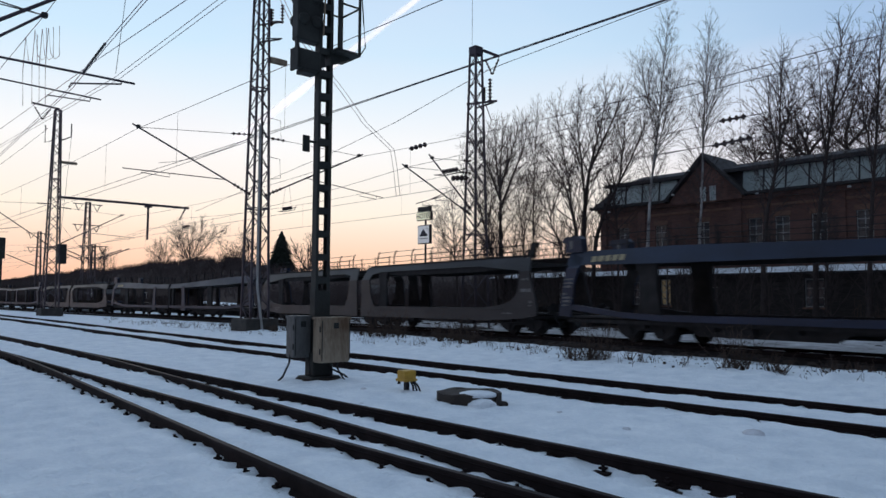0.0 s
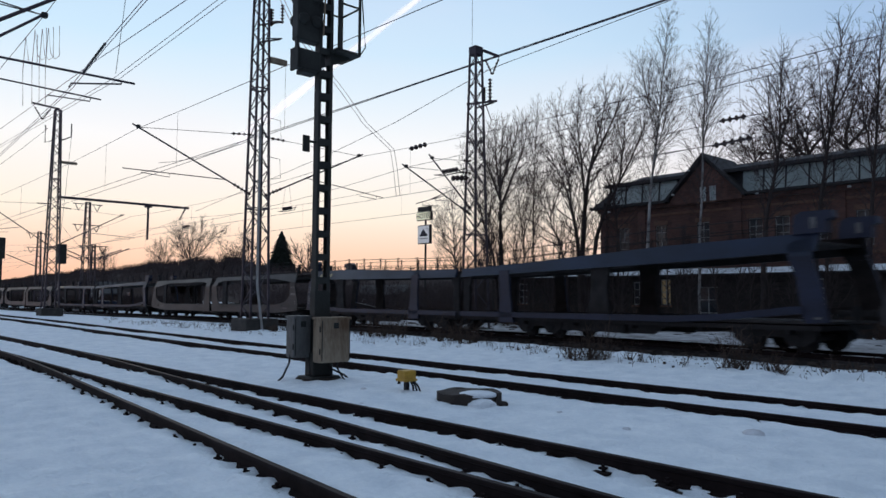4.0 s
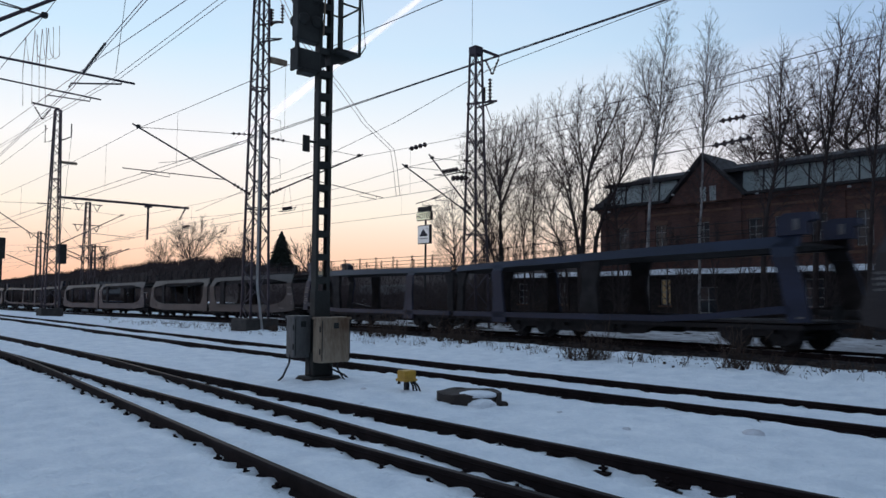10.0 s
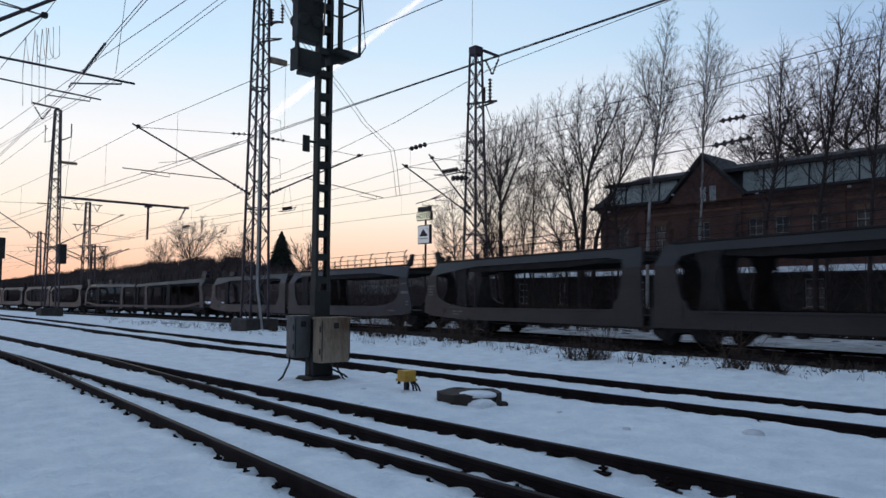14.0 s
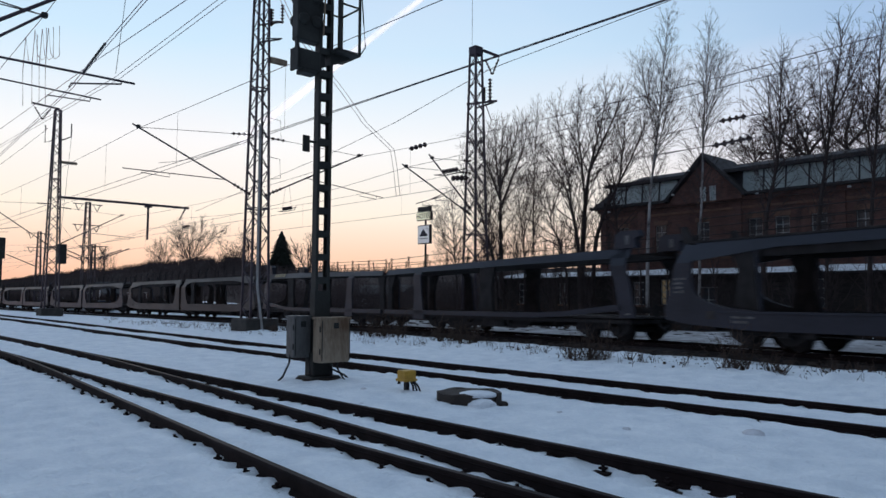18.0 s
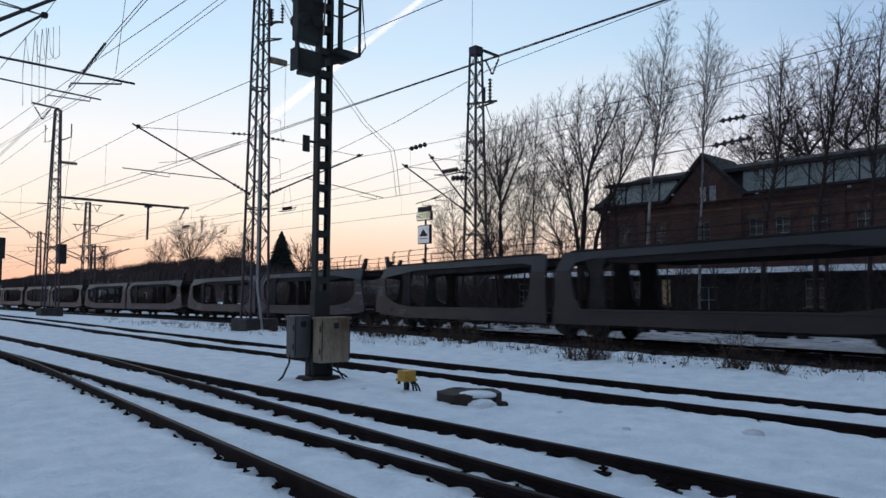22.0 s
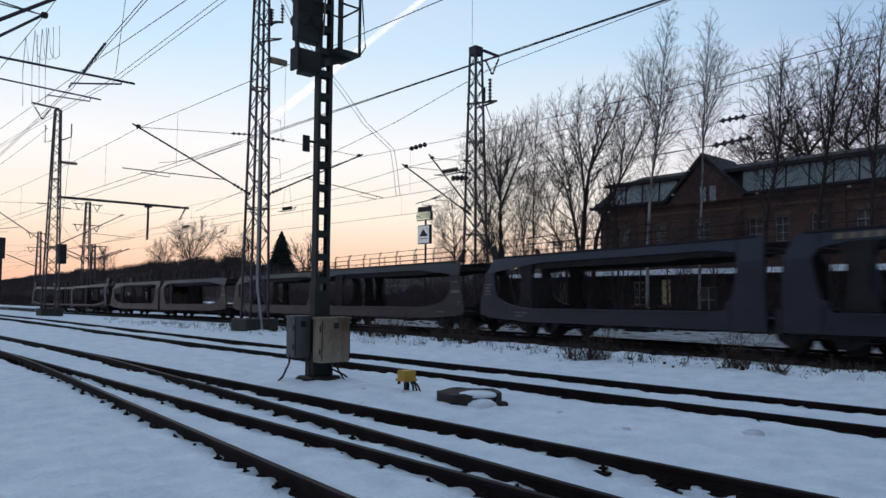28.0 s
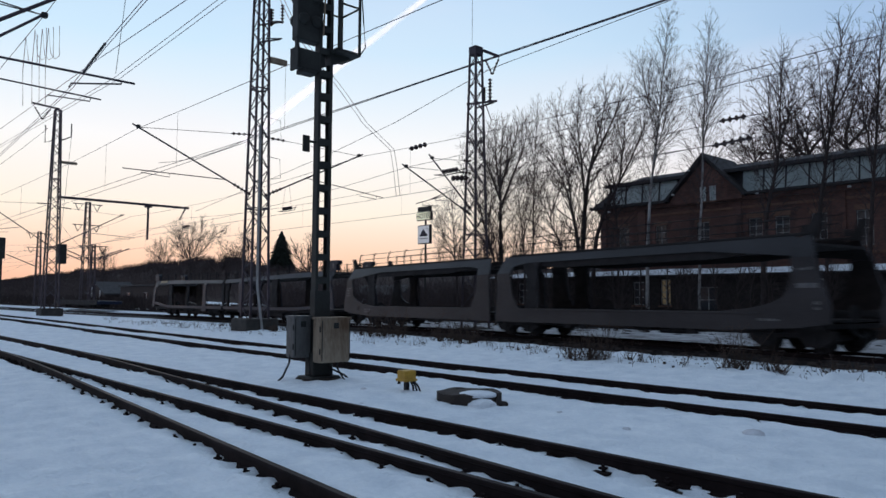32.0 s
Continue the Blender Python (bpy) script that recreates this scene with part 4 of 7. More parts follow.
    for name, x, y, h, a0, a1 in far:
        m = thing("catenary_mast", "distant steel lattice mast against the sunset", "catenary mast", pose(x, y, GROUND_Z), "catenary masts")
        lattice(m, h, a0, a1, 0.12, 0.05, 1.0, near=False)
        for z in (h - 0.3, h * 0.78):
            part("cross_arm", Shape().bar((0, -1.9, z), (0, 1.9, z), 0.1), GALV, m)
            for y2 in (-1.6, 1.6):
                part("line_insulator", insulator(Shape(), (0, y2, z), (0, y2 * 0.75, z - 0.9), 0.1, 4).path([(0, y2 * 0.75, z - 0.9), (0, y2 * 0.4, z)], 0.04), INSUL, m)
        part("boom", Shape().tube((0, 0.3, 6.2), (0, 4.6, 8.0), 0.07).tube((0, -0.3, 6.2), (0, -4.6, 8.0), 0.07), GALV, m)
    # mast just outside the picture that holds the arms over the nearest track
    m = thing("catenary_mast", "steel lattice mast with tubular arms over the turnout", "catenary mast", pose(-16.0, 0.4, GROUND_Z), "catenary masts")
    footing(m, 1.2, 0.4)
    lattice(m, 9.5, 0.7, 0.4, 0.08, 0.035, 0.7, near=False)
    part("register_tube", Shape().tube((0.7, 0.2, 5.88), (0.7, 4.72, 5.85), 0.024), GALV, m, "grey register tube over the rails")
    part("register_tube", Shape().tube((-1.5, 0.2, 6.13), (-1.5, 4.72, 5.96), 0.018), GALV, m)
    part("steady_arm", Shape().path([(0.7, 4.46, 5.86), (0.7, 4.45, 5.79), (0.7, 3.52, 5.62), (0.7, 3.48, 5.53)], 0.018), GALV, m)
    part("steady_arm", Shape().path([(-1.5, 4.5, 5.96), (-1.5, 4.48, 5.88), (-1.5, 3.62, 5.86), (-1.5, 3.58, 5.80)], 0.014), GALV, m)
    part("strut_tube", Shape().tube((0.7, 0.3, 5.13), (0.7, 3.7, 7.60), 0.036), GALV, m)
    part("strut_tube", Shape().tube((0.7, 0.3, 4.6), (0.7, 3.0, 6.86), 0.026), GALV, m)
    part("carrier_clamp", Shape().box(0.64, 0.76, 2.94, 3.06, 6.79, 6.89, 0.02).tube((0.7, 2.96, 6.84), (0.7, 0.3, 6.90), 0.012), STEEL_DARK, m)


def signal():
    sx, sy = -11.46, 7.24
    m = thing("signal_post", "dark green steel signal post with lamp head and two cabinets", "railway signal", pose(sx, sy, GROUND_Z))
    a, b = 0.075, 0.15
    for s in (-1, 1):
        u = [(-a, s * b), (a, s * b), (a, s * (b - 0.055)), (a - 0.012, s * (b - 0.055)), (a - 0.012, s * (b - 0.012)), (-a + 0.012, s * (b - 0.012)), (-a + 0.012, s * (b - 0.055)), (-a, s * (b - 0.055))]
        ch = Shape().prism([(x, y, 0.1) for x, y in u], [(x, y, 7.9) for x, y in u])
        part("post_channel", ch, STEEL_DARK, m)
    z = 1.3
    while z < 7.8:
        for s in (-1, 1):
            part("batten", Shape().box(s * a - 0.008, s * a + 0.008, -b + 0.004, b - 0.004, z, z + 0.12), STEEL_DARK, m)
        z += 0.425
    part("base_plate", Shape().box(-0.26, 0.26, -0.30, 0.30, -0.05, 0.07, 0.02).box(-0.15, 0.15, -0.21, 0.21, 0.06, 0.50, 0.02), STEEL_DARK, m)
    part("lower_sheath", Shape().box(-a - 0.012, a + 0.012, -b - 0.012, b + 0.012, 0.25, 4.0 * 0.4, 0.006), STEEL_DARK, m)
    # lamp head, seen from behind
    head = part("signal_head", Shape().box(-0.16, 0.06, -0.60, -0.10, 6.16, 8.1, 0.02), STEEL_DARK, m, "dark lamp head seen from behind")
    for i, (y, z) in enumerate(((-0.22, 6.55), (-0.48, 6.55), (-0.22, 7.0), (-0.48, 7.0), (-0.22, 7.45), (-0.48, 7.45))):
        part("lamp_housing", Shape().lathe([(0.11, 0.05), (0.11, 0.09), (0.07, 0.12)], (0, y, z), "x", 14), STEEL_DARK, head)
        part("lamp_hood", Shape().lathe([(0.13, -0.16), (0.13, -0.22)], (0, y, z), "x", 14), STEEL_DARK, head)
    part("cover_strip", Shape().path([(0.12, -0.10, 6.3), (0.14, -0.08, 7.0), (0.13, -0.1, 8.0)], 0.018), BOX_GREY, head)
    box = part("speed_display", Shape().box(-0.10, 0.10, -0.60, -0.14, 5.62, 5.98, 0.015), STEEL_DARK, m, "black speed indicator box")
    part("hood", Shape().box(-0.16, 0.10, -0.62, -0.57, 5.60, 6.0).box(-0.14, 0.1, -0.5, -0.2, 5.55, 5.62), STEEL_DARK, box)
    part("bracket", Shape().box(-0.03, 0.03, -0.14, 0.0, 5.75, 5.95).box(-0.04, 0.04, -0.6, -0.55, 5.9, 6.2), STEEL_DARK, m)
    part("mast_sign", Shape().box(-0.02, 0.02, -0.42, -0.28, 4.12, 4.42, 0.008).box(-0.015, 0.015, -0.3, -0.09, 4.30, 4.34), STEEL_DARK, m)
    # work platform with its cage
    plat = part("work_platform", Shape().plate([(-0.35, 6.02), (0.30, 6.02), (0.30, 6.08), (-0.35, 6.08)], 0.08, 0.62).prism([(-0.1, 0.08, 5.8), (0.1, 0.08, 5.8), (0.1, 0.08, 6.02), (-0.1, 0.08, 6.02)], [(-0.1, 0.5, 5.98), (0.1, 0.5, 5.98), (0.1, 0.5, 6.02), (-0.1, 0.5, 6.02)]), STEEL_DARK, m)
    for x, y in ((-0.33, 0.60), (0.28, 0.60), (0.28, 0.14), (-0.33, 0.14)):
        part("cage_bar", Shape().box(x - 0.02, x + 0.02, y - 0.02, y + 0.02, 6.05, 7.9), STEEL_DARK, plat)
    part("cage_rail", Shape().path([(0.28, 0.12, 6.95), (0.28, 0.6, 6.95), (-0.33, 0.6, 6.95), (-0.33, 0.12, 6.95)], 0.02), STEEL_DARK, plat)
    part("safety_chain", Shape().path([(0.28, 0.62, 7.5), (0.32, 0.66, 6.7), (0.36, 0.68, 6.2), (0.28, 0.62, 6.06)], 0.012), STEEL_DARK, plat)
    # cabinets
    def cabinet(x0, x1, y0, y1, z0, z1, paint, label):
        c = part("cable_cabinet", Shape().box(x0, x1, y0, y1, z0, z1, 0.025), paint, m, label)
        part("lid", Shape().box(x0 - 0.012, x1 + 0.012, y0 - 0.012, y1 + 0.012, z1 - 0.035, z1 + 0.01, 0.008), paint, c)
        for ya in (y0 + 0.015, y1 - 0.03):
            part("seam", Shape().box(x1 - 0.001, x1 + 0.006, ya, ya + 0.015, z0 + 0.04, z1 - 0.05), STEEL_DARK, c)
        part("lock", Shape().lathe([(0.03, 0.0), (0.03, 0.02)], (x1, (y0 + y1) / 2, z1 - 0.14), "x", 10).box(x1, x1 + 0.012, (y0 + y1) / 2 - 0.05, (y0 + y1) / 2 + 0.05, z1 - 0.19, z1 - 0.09), STEEL_DARK, c)
        for za in (z0 + 0.15, z1 - 0.25):
            part("hinge", Shape().tube((x1 - 0.02, y0 - 0.01, za), (x1 - 0.02, y0 - 0.01, za + 0.1), 0.012), STEEL_DARK, c)
    cabinet(0.20, 0.48, -0.27, 0.35, 0.33, 1.12, BOX_GREY, "rust-streaked pale beige cable cabinet on the post")
    cabinet(-0.30, 0.0, -0.52, -0.16, 0.40, 1.14, BOX_STEEL, "weathered steel-grey cable cabinet beside the post")
    part("cabinet_bracket", Shape().box(0.14, 0.22, -0.2, 0.2, 0.6, 0.68).box(-0.2, -0.1, -0.2, -0.05, 0.7, 0.78), STEEL_DARK, m)
    for pts in ([(-0.15, -0.5, 0.47), (-0.12, -0.55, 0.3), (-0.1, -0.68, 0.08), (-0.1, -0.78, 0.0)], [(-0.05, -0.25, 0.47), (0.0, -0.2, 0.3), (0.05, -0.22, 0.1), (0.1, -0.1, 0.0)],
                [(0.35, 0.15, 0.42), (0.3, 0.2, 0.2), (0.4, 0.25, 0.05), (0.55, 0.2, 0.0)], [(0.2, 0.1, 0.4), (0.2, 0.12, 0.2), (0.3, 0.35, 0.08), (0.2, 0.5, 0.0)]):
        part("cable", Shape().path(pts, 0.018), RUBBER, m)


def track_box():
    t = thing("cable_junction_box", "faded yellow cable junction box on a black stake beside the rails", "junction box", pose(-9.06, 7.34, GROUND_Z))
    part("cap", Shape().box(-0.105, 0.105, -0.115, 0.115, 0.185, 0.34, 0.015).box(-0.122, 0.122, -0.13, 0.13, 0.17, 0.21, 0.01), YELLOW, t)
    part("stake", Shape().box(-0.035, 0.035, -0.035, 0.035, -0.2, 0.2, 0.006), RUBBER, t)
    for k, (a, b) in enumerate(((0.10, 0.02), (0.07, 0.09), (0.12, 0.10))):
        part("cable", Shape().path([(a * 0.6, b * 0.6, 0.2), (a, b + 0.03, 0.1), (a * 1.5, b * 1.6, -0.04)], 0.016), RUBBER, t)
    for a in (-0.12, -0.08):
        part("cable_stub", Shape().tube((a, -0.05, 0.2), (a - 0.02, -0.06, 0.12), 0.013), RUBBER, t)


def manhole():
    t = thing("concrete_shaft_ring", "dark concrete shaft ring with broken rim, filled with snow", "manhole", pose(-7.72, 7.42, GROUND_Z))
    sh = Shape()
    n, r0, r1 = 40, 0.36, 0.47
    for k in range(n):
        a = 2 * math.pi * k / n
        h = 0.03 if a < 0.3 or a > 5.75 else 0.13 + 0.012 * math.sin(5 * a)
        c, d = math.cos(a), math.sin(a)
        sh.v += [(r0 * c, r0 * d, -0.15), (r1 * c, r1 * d, -0.15), (r1 * c, r1 * d, h), (r0 * c, r0 * d, h)]
        e = 4 * ((k + 1) % n)
        sh.f += [(4 * k + i, 4 * k + (i + 1) % 4, e + (i + 1) % 4, e + i) for i in range(4)]
    part("ring", sh, SLEEPER, t, "dark damp concrete ring")
    part("lid", Shape().lathe([(0.44, -0.1), (0.452, 0.115), (0.44, 0.128), (0.02, 0.135)], n=24), SLEEPER, t, "dark round concrete lid")
    part("snow_patch", Shape().lathe([(0.27, 0.10), (0.26, 0.135), (0.20, 0.152), (0.02, 0.16)], (0.24, -0.06, 0), n=20), SNOW, t, smooth=True)
    part("snow_drift", Shape().lathe([(0.22, -0.1), (0.20, 0.02), (0.13, 0.07), (0.02, 0.09)], (0.44, -0.17, 0), n=20), SNOW, t, smooth=True)
    part("rubble", Shape().box(0.42, 0.56, -0.18, -0.02, -0.05, 0.07, 0.03).box(0.55, 0.68, 0.02, 0.13, -0.05, 0.05, 0.03), SLEEPER, t)


def sag(a, b, drop, n=12):
    a, b = Vector(a), Vector(b)
    return [a.lerp(b, i / n) - Vector((0, 0, drop * 4 * (i / n) * (1 - i / n))) for i in range(n + 1)]


def catenary(name, label, knots, contact_z, r=0.011, span_drop=0.9, mat=None, every=7.0):
    """Carrier wire through the support points, contact wire below, droppers between."""
    mat = mat or WIRE
    t = thing(name, label, "overhead wire", group="overhead line")
    carrier = []
    for a, b in zip(knots, knots[1:]):
        carrier += sag(a, b, span_drop * ((Vector(b) - Vector(a)).length / 50) ** 2)[:-1]
    carrier.append(Vector(knots[-1]))
    part("carrier_wire", Shape().path(carrier, r, 5), mat, t)
    if contact_z is None:
        return t
    part("contact_wire", Shape().path([(p[0], p[1], contact_z) for p in knots], r, 5), mat, t)
    last = None
    for p, q in zip(carrier, carrier[1:]):
        mid = p.lerp(q, 0.5)
        if last is None or (mid - last).length > every:
            part("dropper", Shape().path([mid, (mid.x, mid.y, contact_z)], 0.005, 4), mat, t)
            last = mid
    return t


def wire(pts, r, label="thin dark overhead wire", mat=None, n=5):
    return solid("overhead_wire", Shape().path(pts, r, n), mat or WIRE, label, "overhead wire", group="overhead line")


def build_wires():
    catenary("siding_catenary", "carrier and contact wire over the siding", [(30, 9.8, 7.6), (-2, 9.8, 7.34), (-11.3, 9.8, 7.55), (-18.4, 9.85, 7.72), (-29.3, 10.0, 8.02), (-60.5, 10.05, 8.05), (-106, 10.4, 8.0), (-170, 11, 8.0)], 5.95, 0.010, 0.4)
    catenary("train_catenary", "carrier and contact wire over the train", [(45, 20.7, 8.5), (5, 20.7, 8.45), (-6.1, 20.7, 8.22), (-10.2, 20.7, 8.11), (-29.3, 20.6, 8.28), (-60.5, 20.3, 7.8), (-106, 20.5, 7.8), (-180, 20.7, 7.8)], 6.05)
    catenary("second_train_catenary", "second carrier and contact wire over the train", [(45, 21.0, 8.3), (5, 20.7, 8.0), (-6.1, 20.7, 7.85), (-10.2, 20.7, 7.79), (-25.6, 20.6, 7.28), (-60.5, 21.6, 6.9), (-106, 22.2, 7.2), (-180, 22.7, 7.4)], None)
    catenary("back_catenary", "far carrier and contact wires beyond the train", [(-20, 25.6, 8.2), (-60.5, 24.6, 8.0), (-106, 26, 7.9), (-200, 26, 7.8)], 6.0)
    # feeder on the far mast's arm: heavy, runs along the line
    wire(sag((30, 25.75, 13.4), (-24.85, 25.75, 13.44), 0.0) + sag((-24.85, 25.75, 13.44), (-80, 25.75, 13.7), 0.1)[1:] + [(-180, 25, 13.6)], 0.027, "heavy dark feeder cable along the line", n=8)
    wire([(30, 25.4, 15.0), (-15.3, 25.4, 13.15), (-25.1, 25.4, 12.72), (-32.5, 25.4, 11.4), (-39.3, 25.4, 10.56), (-60, 25.4, 8.6)], 0.016)
    ins = solid("wire_insulator", insulator(Shape(), (-12.9, 25, 7.87), (-11.9, 25, 7.87), 0.11, 4), INSUL, "brown porcelain section insulator in the wire", "insulator", group="section insulators")
    wire([(20, 24.8, 8.0), (-12.0, 25.0, 7.87), (-25.3, 25.2, 7.4)], 0.011)
    solid("wire_insulator", insulator(Shape(), (-13.2, 25, 7.0), (-11.7, 25, 7.08), 0.12, 5), INSUL, "brown porcelain section insulator in the wire", "insulator", group="section insulators")
    wire([(20, 24.8, 7.3), (-12.0, 25.0, 7.06), (-17.1, 25.0, 6.95), (-25.6, 25.1, 6.6)], 0.013)
    solid("wire_insulator", insulator(Shape(), (-25.5, 20.7, 8.12), (-24.3, 20.7, 8.16), 0.11, 4), INSUL, "brown porcelain section insulator in the wire", "insulator", group="section insulators")
    for x, y, z, top in ((-36.1, 20.55, 6.28, 7.6), (-49.7, 20.4, 6.2, 0), (-22.8, 20.74, 6.75, 0)):
        t = thing("section_insulator", "dark skid-type section insulator in the contact wire", "insulator", pose(x, y, z), "section insulators")
        part("body", insulator(Shape(), (-0.5, 0, 0.05), (0.5, 0, 0.05), 0.10, 5), INSUL, t)
        for s in (-0.13, 0.13):
            part("skid", Shape().path([(-1.0, 0, -0.02), (-0.6, s, -0.08), (0.6, s, -0.06), (1.0, 0, 0.04)], 0.018), STEEL_DARK, t)
        if top:
            for s in (-0.5, 0.5):
                part("hanger", Shape().path([(s, 0, 0.05), (s * 0.4, 0, top - z)], 0.008, 4), WIRE, t)
    # pair of cables that drop onto the train's wires
    for d in (0.0, 0.28):
        wire([(-28.9 + d, 15.6, 15.2), (-28.2 + d, 16.5, 12.9), (-27.3 + d, 18.1, 10.7), (-27.0 + d, 19.2, 9.3), (-26.9 + d, 20.7, 8.28), (-26.85 + d, 20.85, 7.4), (-26.8 + d, 21.0, 6.1)], 0.013, "paired feed cables that drop onto the line", WIRE_PALE)
    # branch wires overhead, converging with the turnout
    for d in (0.0, 0.05):
        wire([(-2.0, 2.92 + d, 5.6), (-10.4, 3.53 + d, 5.55), (-12.7, 3.70 + d, 5.52), (-15.2, 3.88 + d, 5.42), (-30, 4.7 + d, 5.5)], 0.007, "paired contact wires over the branch track", WIRE_PALE)
    wire([(6, 4.6, 6.2), (-11.95, 4.8, 6.41), (-16.86, 4.8, 6.55), (-40, 4.9, 7.0)], 0.008, mat=WIRE_PALE)
    solid("wire_tensioner", Shape().tube((-12.5, 3.69, 5.53), (-14.2, 3.83, 5.47), 0.022), STEEL_DARK, "dark tensioner rod in the branch contact wire", "wire fitting")
    for d in (0.0, 0.10):
        wire([(6, 4.9 + d, 6.4), (-10.72, 4.8 + d, 6.03), (-15.5, 4.8 + d, 5.88), (-40, 4.9 + d, 6.6), (-90, 5 + d, 7.2)], 0.006, mat=WIRE_PALE)
    wire([(-30, 3.6, 6.6), (-15.3, 3.42, 6.78), (-12.9, 3.45, 7.0), (-6, 3.5, 7.2)], 0.007)
    wire([(-13.0, 4.2, 7.2), (-15.5, 4.8, 5.95)], 0.006)
    wire([(-15.3, 2.2, 6.85), (-15.3, 3.35, 6.74)], 0.014)
    # loops of jumper cable by the near arms
    for x, y, top, low in ((-17.5, 3.55, 6.95, 5.45), (-17.5, 3.72, 7.15, 5.5), (-17.5, 3.86, 7.2, 5.5), (-17.5, 3.98, 7.25, 5.55)):
        wire([(x, y, low), (x, y - 0.03, (top + low) / 2), (x, y, top), (x, y + 0.07, (top * 2 + low) / 3), (x, y + 0.16, (top * 1.6 + low) / 2.6), (x, y + 0.24, (top * 2 + low) / 3), (x, y + 0.22, top + 0.1)], 0.007, "hanging loop of jumper cable", WIRE_PALE)
    # thin guys and span wires in the distance
    for a, b in (((-60.5, 15.7, 14.2), (-80, 20, 6.5)), ((-60.5, 14.0, 14.0), (-75, 8, 8)), ((-60.5, 14.6, 7.6), (-106, 30, 7.2)), ((-60.5, 14.6, 6.0), (-130, 30, 7.0)), ((-60, 10, 7.3), (-168, 14.6, 7.5)),
                 ((-40, 14.8, 8.7), (-29.3, 15.2, 8.6)), ((-106, 30, 8), (-140, 14, 8)), ((-132, 30, 7.0), (-160, 12, 7.0))):
        wire(sag(a, b, 0.3, 8), 0.014)


build_masts()
signal()
track_box()
manhole()
build_wires()


# ---- buildings ----
def brick_wall(name, base, dark, mortar, scale=1.0):
    m = bpy.data.materials.new(name)
    m.use_nodes = True
    N, L = m.node_tree.nodes, m.node_tree.links
    b = N["Principled BSDF"]
    b.inputs["Roughness"].default_value, b.inputs["Specular IOR Level"].default_value = 0.9, 0.2
    tc, mp = N.new("ShaderNodeTexCoord"), N.new("ShaderNodeMapping")
    mp.inputs["Rotation"].default_value = (radians(-90), 0, 0)
    L.new(tc.outputs["Object"], mp.inputs[0])
    br = N.new("ShaderNodeTexBrick")
    br.inputs["Scale"].default_value = 1.0
    br.inputs["Brick Width"].default_value, br.inputs["Row Height"].default_value, br.inputs["Mortar Size"].default_value = 0.25, 0.077, 0.007
    br.inputs["Color1"].default_value, br.inputs["Color2"].default_value, br.inputs["Mortar"].default_value = (*base, 1), (*dark, 1), (*mortar, 1)
    L.new(mp.outputs[0], br.inputs[0])
    nz = N.new("ShaderNodeTexNoise")
    nz.inputs["Scale"].default_value, nz.inputs["Detail"].default_value = 0.6, 6.0
    L.new(tc.outputs["Object"], nz.inputs[0])
    rg = N.new("ShaderNodeMapRange")
    rg.inputs[1].default_value, rg.inputs[2].default_value, rg.inputs[3].default_value, rg.inputs[4].default_value = 0.3, 0.7, 0.65, 1.15
    L.new(nz.outputs[0], rg.inputs[0])
    hs = N.new("ShaderNodeHueSaturation")
    L.new(rg.outputs[0], hs.inputs["Value"])
    L.new(br.outputs[0], hs.inputs["Color"])
    L.new(hs.outputs[0], b.inputs["Base Color"])
    bp = N.new("ShaderNodeBump")
    bp.inputs["Strength"].default_value, bp.inputs["Distance"].default_value = 0.5, 0.01
    L.new(br.outputs["Fac"], bp.inputs["Height"])
    bp.invert = True
    L.new(bp.outputs[0], b.inputs["Normal"])
    return m


BRICKWORK = brick_wall("sooty_red_brickwork", (0.165, 0.082, 0.066), (0.110, 0.058, 0.050), (0.10, 0.078, 0.070))


def wall_shape(x0, x1, z0, z1, y0, y1, holes):
    """A wall with openings that go through it."""
    xs = sorted({x0, x1, *[v for h in holes for v in h[:2]]})
    zs = sorted({z0, z1, *[v for h in holes for v in h[2:4]]})
    s = Shape()
    for za, zb in zip(zs, zs[1:]):
        run_from = None
        for xa, xb in zip(xs, xs[1:]):
            cx, cz = (xa + xb) / 2, (za + zb) / 2
            hole = any(h[0] < cx < h[1] and h[2] < cz < h[3] for h in holes)
            if hole and run_from is not None:
                s.box(run_from, xa, y0, y1, za, zb)
                run_from = None
            if not hole and run_from is None:
                run_from = xa
        if run_from is not None:
            s.box(run_from, x1, y0, y1, za, zb)
    return s


